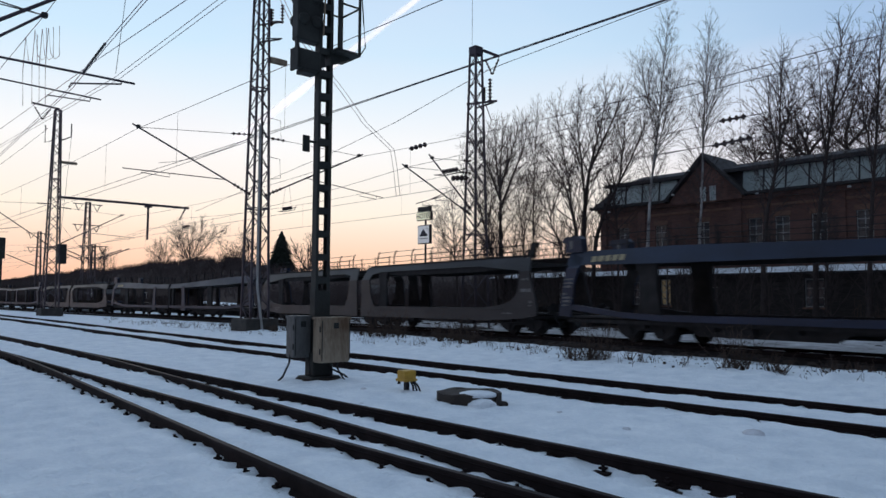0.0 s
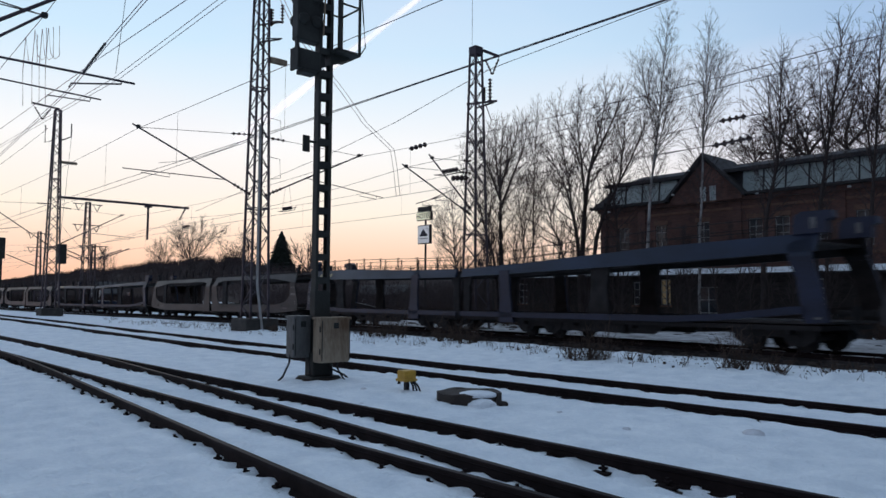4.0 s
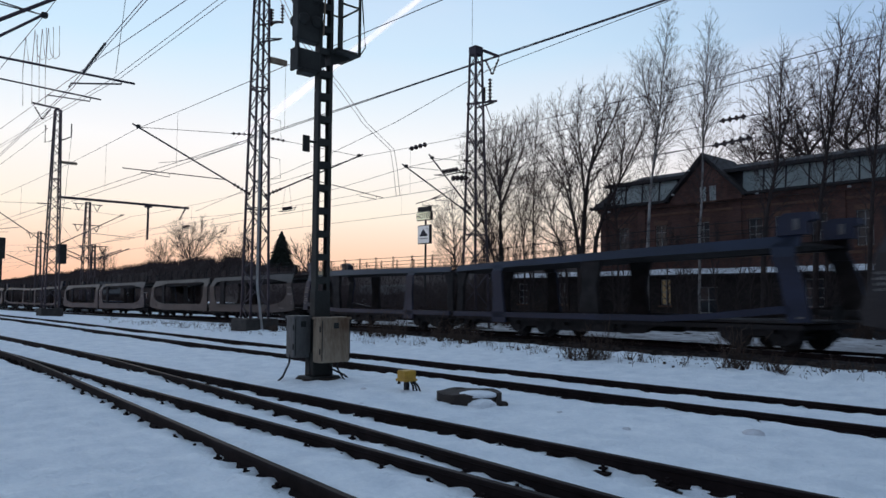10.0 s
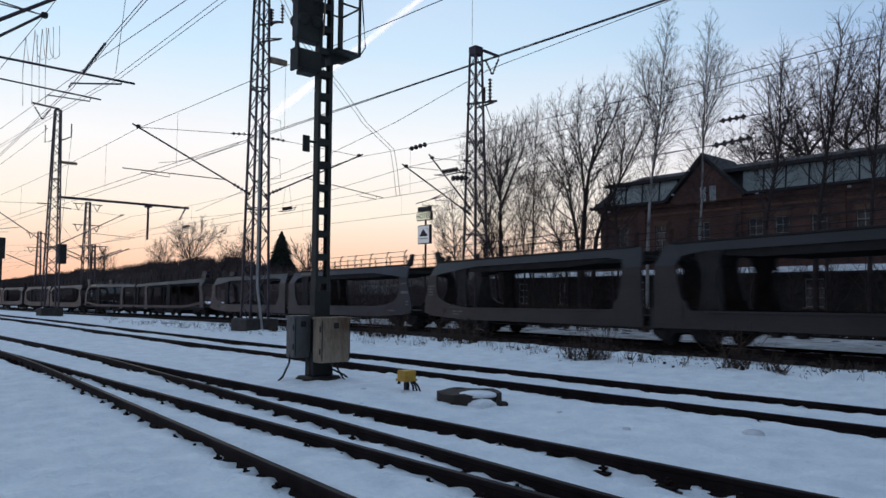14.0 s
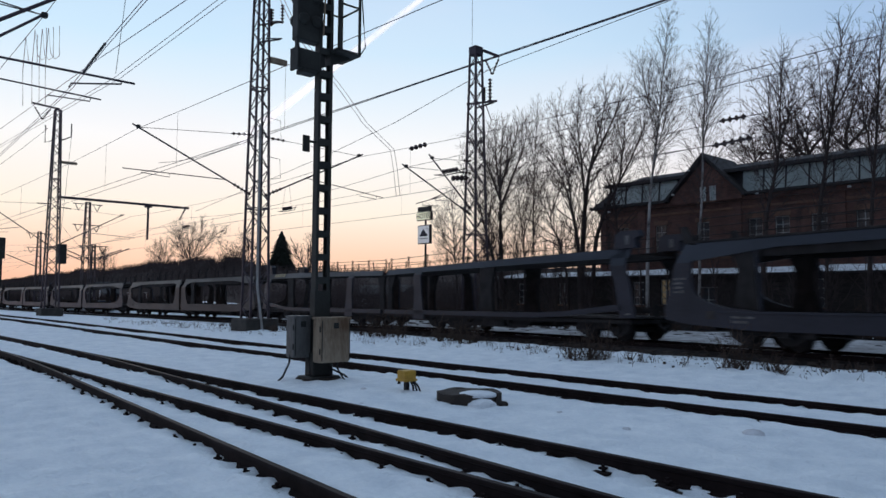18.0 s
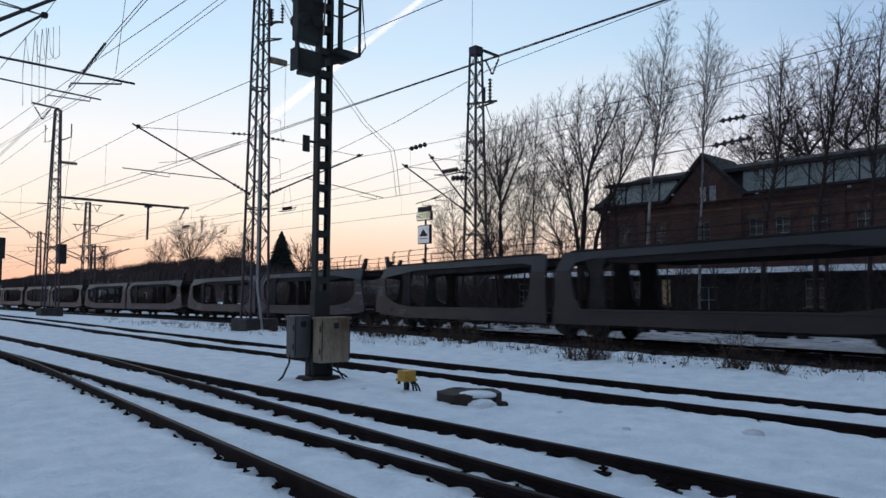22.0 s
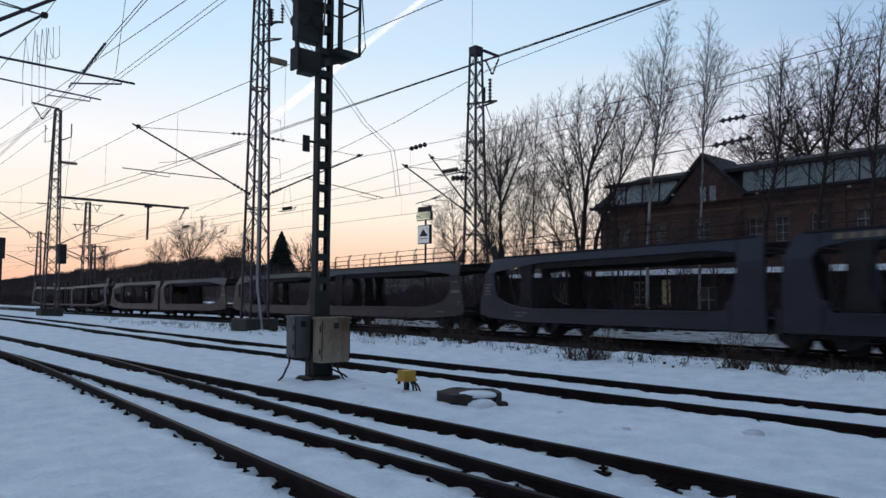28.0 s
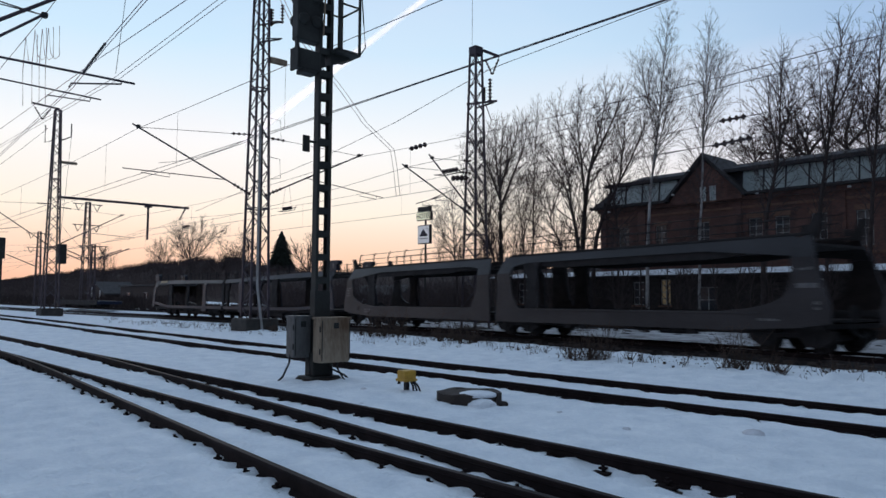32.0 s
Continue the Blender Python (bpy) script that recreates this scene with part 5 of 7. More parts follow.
def window(parent, x0, x1, z0, z1, y, pane_mat, bars=(1, 2), sill=True, paint=None):
    """Frame, glazing bars, panes and sill in an opening of a wall facing the tracks."""
    paint = paint or PAINT_WHITE
    w = part("window", Shape().box(x0, x1, y + 0.10, y + 0.16, z0, z0 + 0.06).box(x0, x1, y + 0.10, y + 0.16, z1 - 0.06, z1).box(x0, x0 + 0.06, y + 0.10, y + 0.16, z0 + 0.06, z1 - 0.06).box(x1 - 0.06, x1, y + 0.10, y + 0.16, z0 + 0.06, z1 - 0.06), paint, parent)
    nx, nz = bars
    for i in range(1, nx + 1):
        x = x0 + (x1 - x0) * i / (nx + 1)
        part("glazing_bar", Shape().box(x - 0.03, x + 0.03, y + 0.105, y + 0.155, z0 + 0.06, z1 - 0.06), paint, w)
    for k in range(1, nz + 1):
        z = z0 + (z1 - z0) * k / (nz + 1)
        part("glazing_bar", Shape().box(x0 + 0.06, x1 - 0.06, y + 0.107, y + 0.153, z - 0.025, z + 0.025), paint, w)
    part("pane", Shape().box(x0 + 0.05, x1 - 0.05, y + 0.125, y + 0.135, z0 + 0.05, z1 - 0.05), pane_mat, w)
    # flat dark sheet behind the pane, added for the shade of an unlit interior
    part("dark_backing", Shape().box(x0 - 0.2, x1 + 0.2, y + 0.60, y + 0.65, z0 - 0.3, z1 + 0.3), WAGON_DARK, w)
    if sill:
        part("sill", Shape().box(x0 - 0.08, x1 + 0.08, y - 0.08, y + 0.10, z0 - 0.10, z0 - 0.005, 0.015), STONE, w)
    return w


def station_hall():
    h = thing("brick_hall", "long red-brick railway building with gable, skylight band and dark roof", "building", pose(0, 46.0, 0))
    wins = [(-31.8, -30.9), (-28.7, -27.8), (-25.5, -24.6), (-21.9, -21.0), (-20.2, -19.3), (-18.0, -17.1), (-15.5, -14.6), (-13.8, -12.9), (-11.6, -10.7), (-9.9, -9.0), (-6.0, -5.1), (-3.0, -2.1)]
    holes = [(a, b, 4.55, 6.62) for a, b in wins] + [(a, b, 0.95, 2.9) for a, b in wins]
    part("wall_front", wall_shape(-33.4, 6.0, -0.3, 8.15, 0.0, 0.45, holes), BRICKWORK, h)
    part("wall_end", Shape().box(-33.4, -32.95, 0.45, 16.0, -0.3, 8.15), BRICKWORK, h)
    part("wall_back", Shape().box(-32.95, 6.0, 15.6, 16.0, -0.3, 8.15), BRICKWORK, h)
    part("wall_end", Shape().box(5.55, 6.0, 0.45, 15.6, -0.3, 8.15), BRICKWORK, h)
    for a, b in wins:
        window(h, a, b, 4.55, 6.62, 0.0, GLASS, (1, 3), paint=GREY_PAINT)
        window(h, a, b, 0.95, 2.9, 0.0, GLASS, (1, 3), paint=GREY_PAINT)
        part("lintel", Shape().box(a - 0.1, b + 0.1, -0.04, 0.002, 6.62, 6.92, 0.01), STONE, h)
    for z in (4.1, 7.3):
        part("string_course", Shape().box(-33.45, 6.0, -0.06, 0.0, z, z + 0.16, 0.01), STONE, h)
    for x in (-33.1, -29.75, -22.6, -16.3, -12.2, -7.5):
        part("pilaster", Shape().box(x - 0.28, x + 0.28, -0.10, 0.0, -0.2, 8.0, 0.01), BRICKWORK, h)
    part("cornice", Shape().box(-33.6, 6.0, -0.22, 0.0, 7.85, 8.15, 0.03), BRICKWORK, h)
    part("gutter", Shape().box(-34.1, -27.3, -0.55, 0.30, 8.15, 8.32, 0.03).box(-22.1, 6.0, -0.55, 0.30, 8.15, 8.32, 0.03), ROOFING, h)
    # gable over the entrance bay
    gx, apex, base = -24.75, 11.0, 8.15
    g = part("gable", Shape().plate([(-27.3, 7.95), (-22.1, 7.95), (-22.1, 8.3), (gx, apex - 0.25), (-27.3, 8.3)], -0.35, 0.0), BRICKWORK, h)
    for a, b in ((-25.0, -24.58), (-24.3, -23.88)):
        window(g, a, b, 7.95, 8.95, -0.54, FROSTED, (0, 2))
    for s, x in ((-1, -27.65), (1, -21.85)):
        part("gable_verge", Shape().prism([(x, -0.6, 8.05), (x, 4.0, 8.05), (gx, 4.0, apex), (gx, -0.6, apex)], [(x, -0.6, 8.30), (x, 4.0, 8.30), (gx, 4.0, apex + 0.26), (gx, -0.6, apex + 0.26)]), ROOFING, h)
    # skylight band: sloping panes between dark ribs, then the dark roof above
    def band(xa, xb):
        n = max(1, round((xb - xa) / 1.4))
        for k in range(n):
            a, b = xa + (xb - xa) * k / n, xa + (xb - xa) * (k + 1) / n
            part("skylight_pane", Shape().prism([(a + 0.04, 0.02, 8.32), (b - 0.04, 0.02, 8.32), (b - 0.04, 0.20, 9.75), (a + 0.04, 0.20, 9.75)], [(a + 0.04, 0.07, 8.32), (b - 0.04, 0.07, 8.32), (b - 0.04, 0.25, 9.75), (a + 0.04, 0.25, 9.75)]), FROSTED, h)
            part("skylight_rib", Shape().bar((a, 0.02, 8.32), (a, 0.20, 9.76), 0.09, 0.10), ROOFING, h)
    part("clerestory_wall", Shape().box(-32.6, 5.8, 0.32, 0.45, 8.15, 9.76), ROOFING, h)
    band(-32.6, -27.0)
    band(-22.3, 5.8)
    part("roof_edge", Shape().box(-33.0, 6.0, -0.12, 1.35, 9.76, 10.02, 0.04), ROOFING, h)
    part("roof", Shape().prism([(-33.0, 1.0, 9.9), (6.0, 1.0, 9.9), (6.0, 15.0, 9.9), (-33.0, 15.0, 9.9)], [(-32.0, 3.5, 10.9), (6.0, 3.5, 10.9), (6.0, 12.5, 10.9), (-32.0, 12.5, 10.9)]), ROOFING, h)
    part("hip_slope", Shape().prism([(-34.1, -0.5, 8.15), (-34.1, 16.4, 8.15), (-32.4, 15.0, 9.95), (-32.4, 1.0, 9.95)], [(-33.2, -0.4, 8.15), (-33.2, 16.2, 8.15), (-32.3, 15.0, 9.85), (-32.3, 1.0, 9.85)]), ROOFING, h)
    for x, z in ((-25.7, 10.1), (-26.9, 8.55), (-21.0, 8.05), (-15.6, 7.9), (-32.2, 7.8)):
        part("lamp", Shape().box(x - 0.09, x + 0.09, -0.72, -0.56, z, z + 0.10, 0.02), PAINT_WHITE, h)


def annex():
    a = thing("low_annex", "low annex, wall colour darkened for shade, with snowy roof and one lit window", "building", pose(0, 36.0, 0))
    lit = (-22.22, -21.58, 1.06, 2.48)
    others = [(-32.8, -32.0, 1.05, 2.36), (-29.4, -28.6, 1.05, 2.36), (-23.97, -23.25, 1.05, 2.36), (-19.96, -18.87, 0.0, 2.05), (-14.5, -13.6, 1.05, 2.4), (-11.0, -10.1, 1.05, 2.4), (-6.0, -5.1, 1.05, 2.4)]
    part("wall_front", wall_shape(-35.2, 4.0, -0.3, 2.66, 0.0, 0.3, [lit] + others), DARK_WALL, a)
    part("wall_end", Shape().box(-35.2, -34.9, 0.3, 3.8, -0.3, 2.66), DARK_WALL, a)
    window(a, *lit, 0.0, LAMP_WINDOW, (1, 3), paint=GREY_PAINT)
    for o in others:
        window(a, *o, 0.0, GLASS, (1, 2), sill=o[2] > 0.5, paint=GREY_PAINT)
    part("roof", Shape().prism([(-35.5, -0.35, 2.62), (4.2, -0.35, 2.62), (4.2, 4.0, 3.06), (-35.5, 4.0, 3.06)], [(-35.5, -0.35, 2.72), (4.2, -0.35, 2.72), (4.2, 4.0, 3.16), (-35.5, 4.0, 3.16)]), ROOFING, a)
    sh, n, m = Shape(), 80, 6
    grid = [[(-35.5 + 39.7 * i / n, -0.32 + 4.3 * j / m, 2.725 + 0.44 * j / m + 0.05 + 0.05 * noise.noise(Vector((i * 0.31, j * 0.7, 5))) + (-0.05 if j in (0, m) else 0.02)) for j in range(m + 1)] for i in range(n + 1)]
    flat = [p for row in grid for p in row]
    sh.add(flat, [(i * (m + 1) + j, (i + 1) * (m + 1) + j, (i + 1) * (m + 1) + j + 1, i * (m + 1) + j + 1) for i in range(n) for j in range(m)])
    part("roof_snow", sh, SNOW_CRUST, a, "old snow on the roof", smooth=True)


def hotel_sign():
    s = thing("roadside_sign", "tall hotel sign with yellowish boards and a poster", "sign", pose(-47.1, 40.0, 0))
    part("pole", Shape().tube((0, 0.1, -0.2), (0, 0.1, 8.6), 0.09, n=10), STEEL_DARK, s)
    b = part("board", Shape().box(-0.95, 0.95, -0.15, 0.10, 7.95, 8.72, 0.03), STEEL_DARK, s)
    part("top_board", Shape().box(-0.80, 0.80, -0.15, 0.10, 8.74, 9.12, 0.03), STEEL_DARK, s)
    part("board_face", Shape().box(-0.90, 0.90, -0.16, -0.15, 8.0, 8.67), plain("lit_sign_face", (0.80, 0.77, 0.56), 0.5, glow=0.5), b)
    fc = bpy.data.curves.new("lettering", "FONT")
    fc.body, fc.size, fc.align_x, fc.extrude = "HOTEL", 0.60, "CENTER", 0.006
    tmp = bpy.data.objects.new("lettering", fc)
    me = bpy.data.meshes.new_from_object(tmp)
    bpy.data.objects.remove(tmp)
    me.materials.append(WAGON_DARK)
    part("lettering", me, None, b, at=pose(0, -0.172, 8.12, 90, 0, 0))
    p = part("poster_case", Shape().box(-0.82, 0.82, -0.12, 0.12, 5.95, 7.55, 0.03), STEEL_DARK, s)
    part("poster", Shape().box(-0.75, 0.70, -0.135, -0.125, 6.02, 7.48), plain("lit_poster", (0.75, 0.73, 0.72), 0.5, glow=0.25), p, "pale poster with a grey picture")
    part("poster_picture", Shape().plate([(-0.5, 6.6), (0.5, 6.6), (0.5, 6.8), (0.25, 6.85), (0.2, 7.0), (0.05, 7.1), (-0.05, 7.25), (-0.12, 7.1), (-0.3, 6.95), (-0.35, 6.75), (-0.5, 6.75)], -0.15, -0.14).box(-0.55, 0.5, -0.15, -0.14, 6.38, 6.42), GALV, p)


def yard_clutter():
    f = thing("flat_wagon", "low dark blue flat wagon parked on the far siding", "railway wagon", pose(-98.7, 28.0, -0.12))
    part("deck", Shape().box(-9.2, 9.2, -1.4, 1.4, 0.55, 0.95, 0.05), WAGON_BLUE, f)
    part("side_board", Shape().box(-9.2, 9.2, -1.45, -1.38, 0.45, 1.05, 0.02), WAGON_DARK, f)
    for x in (-6, -4.4, 4.4, 6):
        part("wheel", MESHES["wheel"], None, f, at=pose(x, -0.75, 0.36))
        part("wheel", MESHES["wheel"], None, f, at=pose(x, 0.75, 0.36, 0, 0, 180))
    part("underframe", Shape().box(-7.5, 7.5, -0.5, 0.5, 0.30, 0.55), WAGON_DARK, f)
    h = thing("gabled_cottage", "small half-timbered cottage with white gable beams", "house", pose(-203, 60, -0.2))
    part("wall", Shape().plate([(-7, 0), (7, 0), (7, 2.2), (0, 4.9), (-7, 2.2)], 0, 8), BROWN_BOARDS, h)
    for pts in (((-7, 2.2), (0, 4.9)), ((0, 4.9), (7, 2.2)), ((-5, 1.0), (5, 1.0)), ((-3.5, 1.0), (-3.5, 3.2)), ((3.5, 1.0), (3.5, 3.2))):
        part("white_beam", Shape().bar((pts[0][0], -0.1, pts[0][1]), (pts[1][0], -0.1, pts[1][1]), 0.3), PAINT_WHITE, h)
    part("roof", Shape().prism([(-8, -0.6, 2.0), (0, -0.6, 5.1), (0, 8.5, 5.1), (-8, 8.5, 2.0)], [(-8, -0.6, 2.3), (0, -0.6, 5.4), (0, 8.5, 5.4), (-8, 8.5, 2.3)]).prism([(8, -0.6, 2.0), (0, -0.6, 5.1), (0, 8.5, 5.1), (8, 8.5, 2.0)], [(8, -0.6, 2.3), (0, -0.6, 5.4), (0, 8.5, 5.4), (8, 8.5, 2.3)]), ROOFING, h)
    s = thing("trackside_shed", "long brown boarded trackside shed with a flat roof", "shed", pose(-120, 42, -0.2))
    part("wall", wall_shape(-9, 12, 0, 3.2, 0, 0.3, [(-6, -4.5, 1.2, 2.2), (2, 3.5, 1.2, 2.2)]), BROWN_BOARDS, s)
    part("back_wall", Shape().box(-9, 12, 5, 5.3, 0, 3.2), BROWN_BOARDS, s)
    part("roof", Shape().box(-9.3, 12.3, -0.3, 5.5, 3.2, 3.42, 0.03), ROOFING, s)
    for x in (-6, 2):
        window(s, x, x + 1.5, 1.2, 2.2, 0.0, GLASS, (1, 0))
    s = thing("garden_shed", "low dark garden shed with two pale windows", "shed", pose(-60, 44, -0.5))
    part("wall", wall_shape(-4.5, 4.5, 0, 2.3, 0, 0.2, [(-3.2, -2.4, 1.1, 1.8), (-1.8, -1.0, 1.1, 1.8)]), DARK_WALL, s)
    for x in (-3.2, -1.8):
        window(s, x, x + 0.8, 1.1, 1.8, 0.0, FROSTED, (1, 0), sill=False)
    part("roof", Shape().prism([(-4.9, -0.4, 2.2), (4.9, -0.4, 2.2), (4.9, 4.4, 2.2), (-4.9, 4.4, 2.2)], [(-4.6, 1.9, 3.2), (4.6, 1.9, 3.2), (4.6, 2.1, 3.2), (-4.6, 2.1, 3.2)]), ROOFING, s)
    # low signal at the far end
    g = thing("far_signal", "dark distant signal head on a post", "railway signal", pose(-155, 29.0, GROUND_Z))
    part("post", Shape().box(-0.2, 0.2, -0.2, 0.2, 0, 8.6, 0.02), STEEL_DARK, g)
    part("head", Shape().box(-0.3, 0.3, -0.6, 0.6, 8.3, 12.2, 0.1), STEEL_DARK, g)


station_hall()
annex()
hotel_sign()
yard_clutter()


# ---- plants ----
def bough(rnd, start, d, length, steps, wob, bend):
    """Points of a branch that wanders by wob and bends upwards by bend."""
    p, d, pts = Vector(start), Vector(d).normalized(), [Vector(start)]
    for _ in range(steps):
        d = (d + Vector((rnd.gauss(0, wob), rnd.gauss(0, wob), rnd.gauss(0, wob * 0.7) + bend))).normalized()
        p = p + d * (length / steps)
        pts.append(p.copy())
    return pts


def at_share(pts, f):
    """Point and direction at a share f of a polyline's length."""
    seg = [(b - a).length for a, b in zip(pts, pts[1:])]
    s = f * sum(seg)
    for a, b, l in zip(pts, pts[1:], seg):
        if s <= l or b is pts[-1]:
            return a.lerp(b, min(1.0, s / max(l, 1e-6))), (b - a).normalized()
        s -= l


def aside(rnd, axis, turn, degrees):
    """A direction that leaves the axis by an angle."""
    u = axis.orthogonal().normalized()
    u.rotate(Matrix.Rotation(turn, 3, axis))
    a = radians(degrees)
    return axis * math.cos(a) + u * math.sin(a)


def needle_twig(shape, p, q, r):
    """A three-sided twig that runs out to a point."""
    d = (q - p).normalized()
    u = d.orthogonal().normalized() * r
    v = d.cross(u)
    o = len(shape.v)
    shape.v += [tuple(p + u), tuple(p - u * 0.5 + v * 0.866), tuple(p - u * 0.5 - v * 0.866), tuple(q)]
    shape.f += [(o, o + 1, o + 3), (o + 1, o + 2, o + 3), (o + 2, o, o + 3)]


def clothe(rnd, twigs, pts, r0, st):
    """Branches, side branches and twigs along one stem."""
    total = sum((b - a).length for a, b in zip(pts, pts[1:]))
    n = max(3, int(total * (1 - st["bare"]) / st["gap"]))
    turn = rnd.uniform(0, 6.28)
    for k in range(n):
        f = st["bare"] + (1 - st["bare"]) * (k + rnd.random()) / n
        p, axis = at_share(pts, f)
        turn += 2.4 + rnd.gauss(0, 0.5)
        g = (f - st["bare"]) / (1 - st["bare"])
        length = st["reach"] * np.interp(g, (0, 0.3, 0.7, 1.0), st["profile"]) * rnd.uniform(0.6, 1.15)
        lo, hi = st["ang"]
        d = aside(rnd, axis, turn, rnd.uniform(lo, hi) * (1.1 - 0.35 * g))
        steps = max(3, int(length / st["seg"]))
        b = bough(rnd, p, d, length, steps, st["wob"], st["bend"])
        rb = min(r0 * (1 - 0.8 * f) * 0.6, st["rmin"] * 1.2 + 0.010 * length * st["stout"])
        twigs.path(b, [max(st["rmin"], rb * (1 - 0.85 * i / steps)) for i in range(steps + 1)], 4 if rb > 0.02 else 3)
        m = max(2, int(length / st["sub"]))
        t2 = rnd.uniform(0, 6.28)
        for j in range(m):
            u = 0.18 + 0.82 * (j + rnd.random()) / m
            q, ax = at_share(b, u)
            t2 += 2.4 + rnd.gauss(0, 0.6)
            l2 = length * rnd.uniform(0.25, 0.5) * (1.15 - 0.6 * u)
            s2 = max(2, int(l2 / (st["seg"] * 0.8)))
            c = bough(rnd, q, aside(rnd, ax, t2, rnd.uniform(lo, hi) * 1.05), l2, s2, st["wob"] * 1.25, st["bend"] - st["droop"])
            twigs.path(c, [max(st["rmin"] * 0.8, rb * 0.42 * (1 - 0.8 * i / s2)) for i in range(s2 + 1)], 3)
            for e in range(max(2, int(l2 / st["twig"]))):
                v = 0.12 + 0.88 * rnd.random()
                w, ax2 = at_share(c, v)
                dd = aside(rnd, ax2, rnd.uniform(0, 6.28), rnd.uniform(20, 60)) + Vector((0, 0, st["bend"] - st["droop"]))
                l3 = st["tip"] * rnd.uniform(0.4, 1.2)
                needle_twig(twigs, w, w + dd.normalized() * l3, st["rmin"] * 0.8)
                if rnd.random() < 0.5:
                    h = w + dd.normalized() * l3 * 0.4
                    needle_twig(twigs, h, h + aside(rnd, dd.normalized(), rnd.uniform(0, 6.28), 35) * l3 * 0.6, st["rmin"] * 0.65)


HABITS = {
    "linden": dict(bare=0.30, gap=0.19, reach=2.7, profile=(0.8, 1.0, 0.8, 0.45), ang=(22, 52), bend=0.055, wob=0.07, seg=0.35, sub=0.25, twig=0.15, tip=0.45, rmin=0.0080, droop=0.0, stout=0.9),
    "birch": dict(bare=0.36, gap=0.115, reach=2.5, profile=(0.7, 1.0, 0.75, 0.35), ang=(22, 46), bend=0.06, wob=0.05, seg=0.35, sub=0.26, twig=0.15, tip=0.45, rmin=0.0058, droop=0.09, stout=0.6),
    "slim": dict(bare=0.36, gap=0.14, reach=2.4, profile=(0.7, 1.0, 0.8, 0.5), ang=(25, 55), bend=0.06, wob=0.09, seg=0.35, sub=0.26, twig=0.16, tip=0.40, rmin=0.0075, droop=0.0, stout=0.9),
    "oak": dict(bare=0.12, gap=0.26, reach=3.2, profile=(0.9, 1.0, 0.95, 0.7), ang=(30, 80), bend=0.035, wob=0.24, seg=0.38, sub=0.28, twig=0.18, tip=0.55, rmin=0.0125, droop=0.0, stout=1.15),
    "far": dict(bare=0.10, gap=0.8, reach=9.0, profile=(0.9, 1.0, 0.8, 0.5), ang=(20, 55), bend=0.06, wob=0.11, seg=1.4, sub=1.1, twig=1.1, tip=2.0, rmin=0.05, droop=0.0, stout=1.2),
    "young": dict(bare=0.12, gap=0.22, reach=1.7, profile=(1.0, 0.9, 0.7, 0.4), ang=(20, 55), bend=0.06, wob=0.10, seg=0.35, sub=0.32, twig=0.22, tip=0.35, rmin=0.0075, droop=0.0, stout=0.8),
}


def tree(y, stems, r, habit, seed, label, bark=None, name="bare_tree", depth=0.5, z=GROUND_Z):
    """A bare tree from its stems, each a short row of (x, z); the first one stands on the ground."""
    rnd = random.Random(seed)
    st = HABITS[habit]
    bx = stems[0][0][0] - (stems[0][1][0] - stems[0][0][0]) * 0.6
    wood, twigs = [], Shape()
    for k, stem in enumerate(stems):
        pts = []
        push = 0.0 if k == 0 else rnd.uniform(-depth, depth)
        for i, (x, h) in enumerate(stem):
            pts.append(Vector((x - bx, push * i / len(stem), h - z)))
        rooted = stem[0][1] < 4.6 and habit not in ("far", "oak") or k == 0
        if rooted:
            pts.insert(0, Vector((pts[0].x * 0.35 + 0.25 * (k > 0), 0.0, -0.12)))
        smooth = []
        for i in range(len(pts) - 1):
            p0, p1, p2, p3 = pts[max(i - 1, 0)], pts[i], pts[i + 1], pts[min(i + 2, len(pts) - 1)]
            for j in range(6):
                t = j / 6
                smooth.append(0.5 * ((2 * p1) + (p2 - p0) * t + (2 * p0 - 5 * p1 + 4 * p2 - p3) * t * t + (3 * p1 - p0 - 3 * p2 + p3) * t ** 3))
        smooth.append(pts[-1])
        jit = st["wob"] * 0.35 * (3.0 if habit == "far" else 1.0)
        smooth = [q + Vector((rnd.gauss(0, jit * 0.35), rnd.gauss(0, jit * 0.35), 0)) * (0.0 if i == 0 else 1.0) for i, q in enumerate(smooth)]
        rr = r if k == 0 else r * (0.85 if rooted else 0.42)
        n = len(smooth) - 1
        wood.append(Shape())
        wood[-1].path(smooth, [max(st["rmin"] * 1.4, rr * (1 - 0.93 * (i / n) ** 0.8)) for i in range(n + 1)], 8)
        use = dict(st, bare=st["bare"] if rooted else 0.08)
        clothe(rnd, twigs, smooth, rr, use)
    t = thing(name, label, "tree", pose(bx, y, z), "bare trees")
    pieces = [("trunk" if i == 0 else "limb", sh, bark or BARK) for i, sh in enumerate(wood)]
    for nm, sh, mat in pieces + [("crown", twigs, TWIG)]:
        me = bpy.data.meshes.new(nm)
        me.from_pydata(sh.v, [], sh.f)
        me.materials.append(mat)
        me.polygons.foreach_set("use_smooth", [True] * len(me.polygons))
        part(nm, me, None, t)
    return t


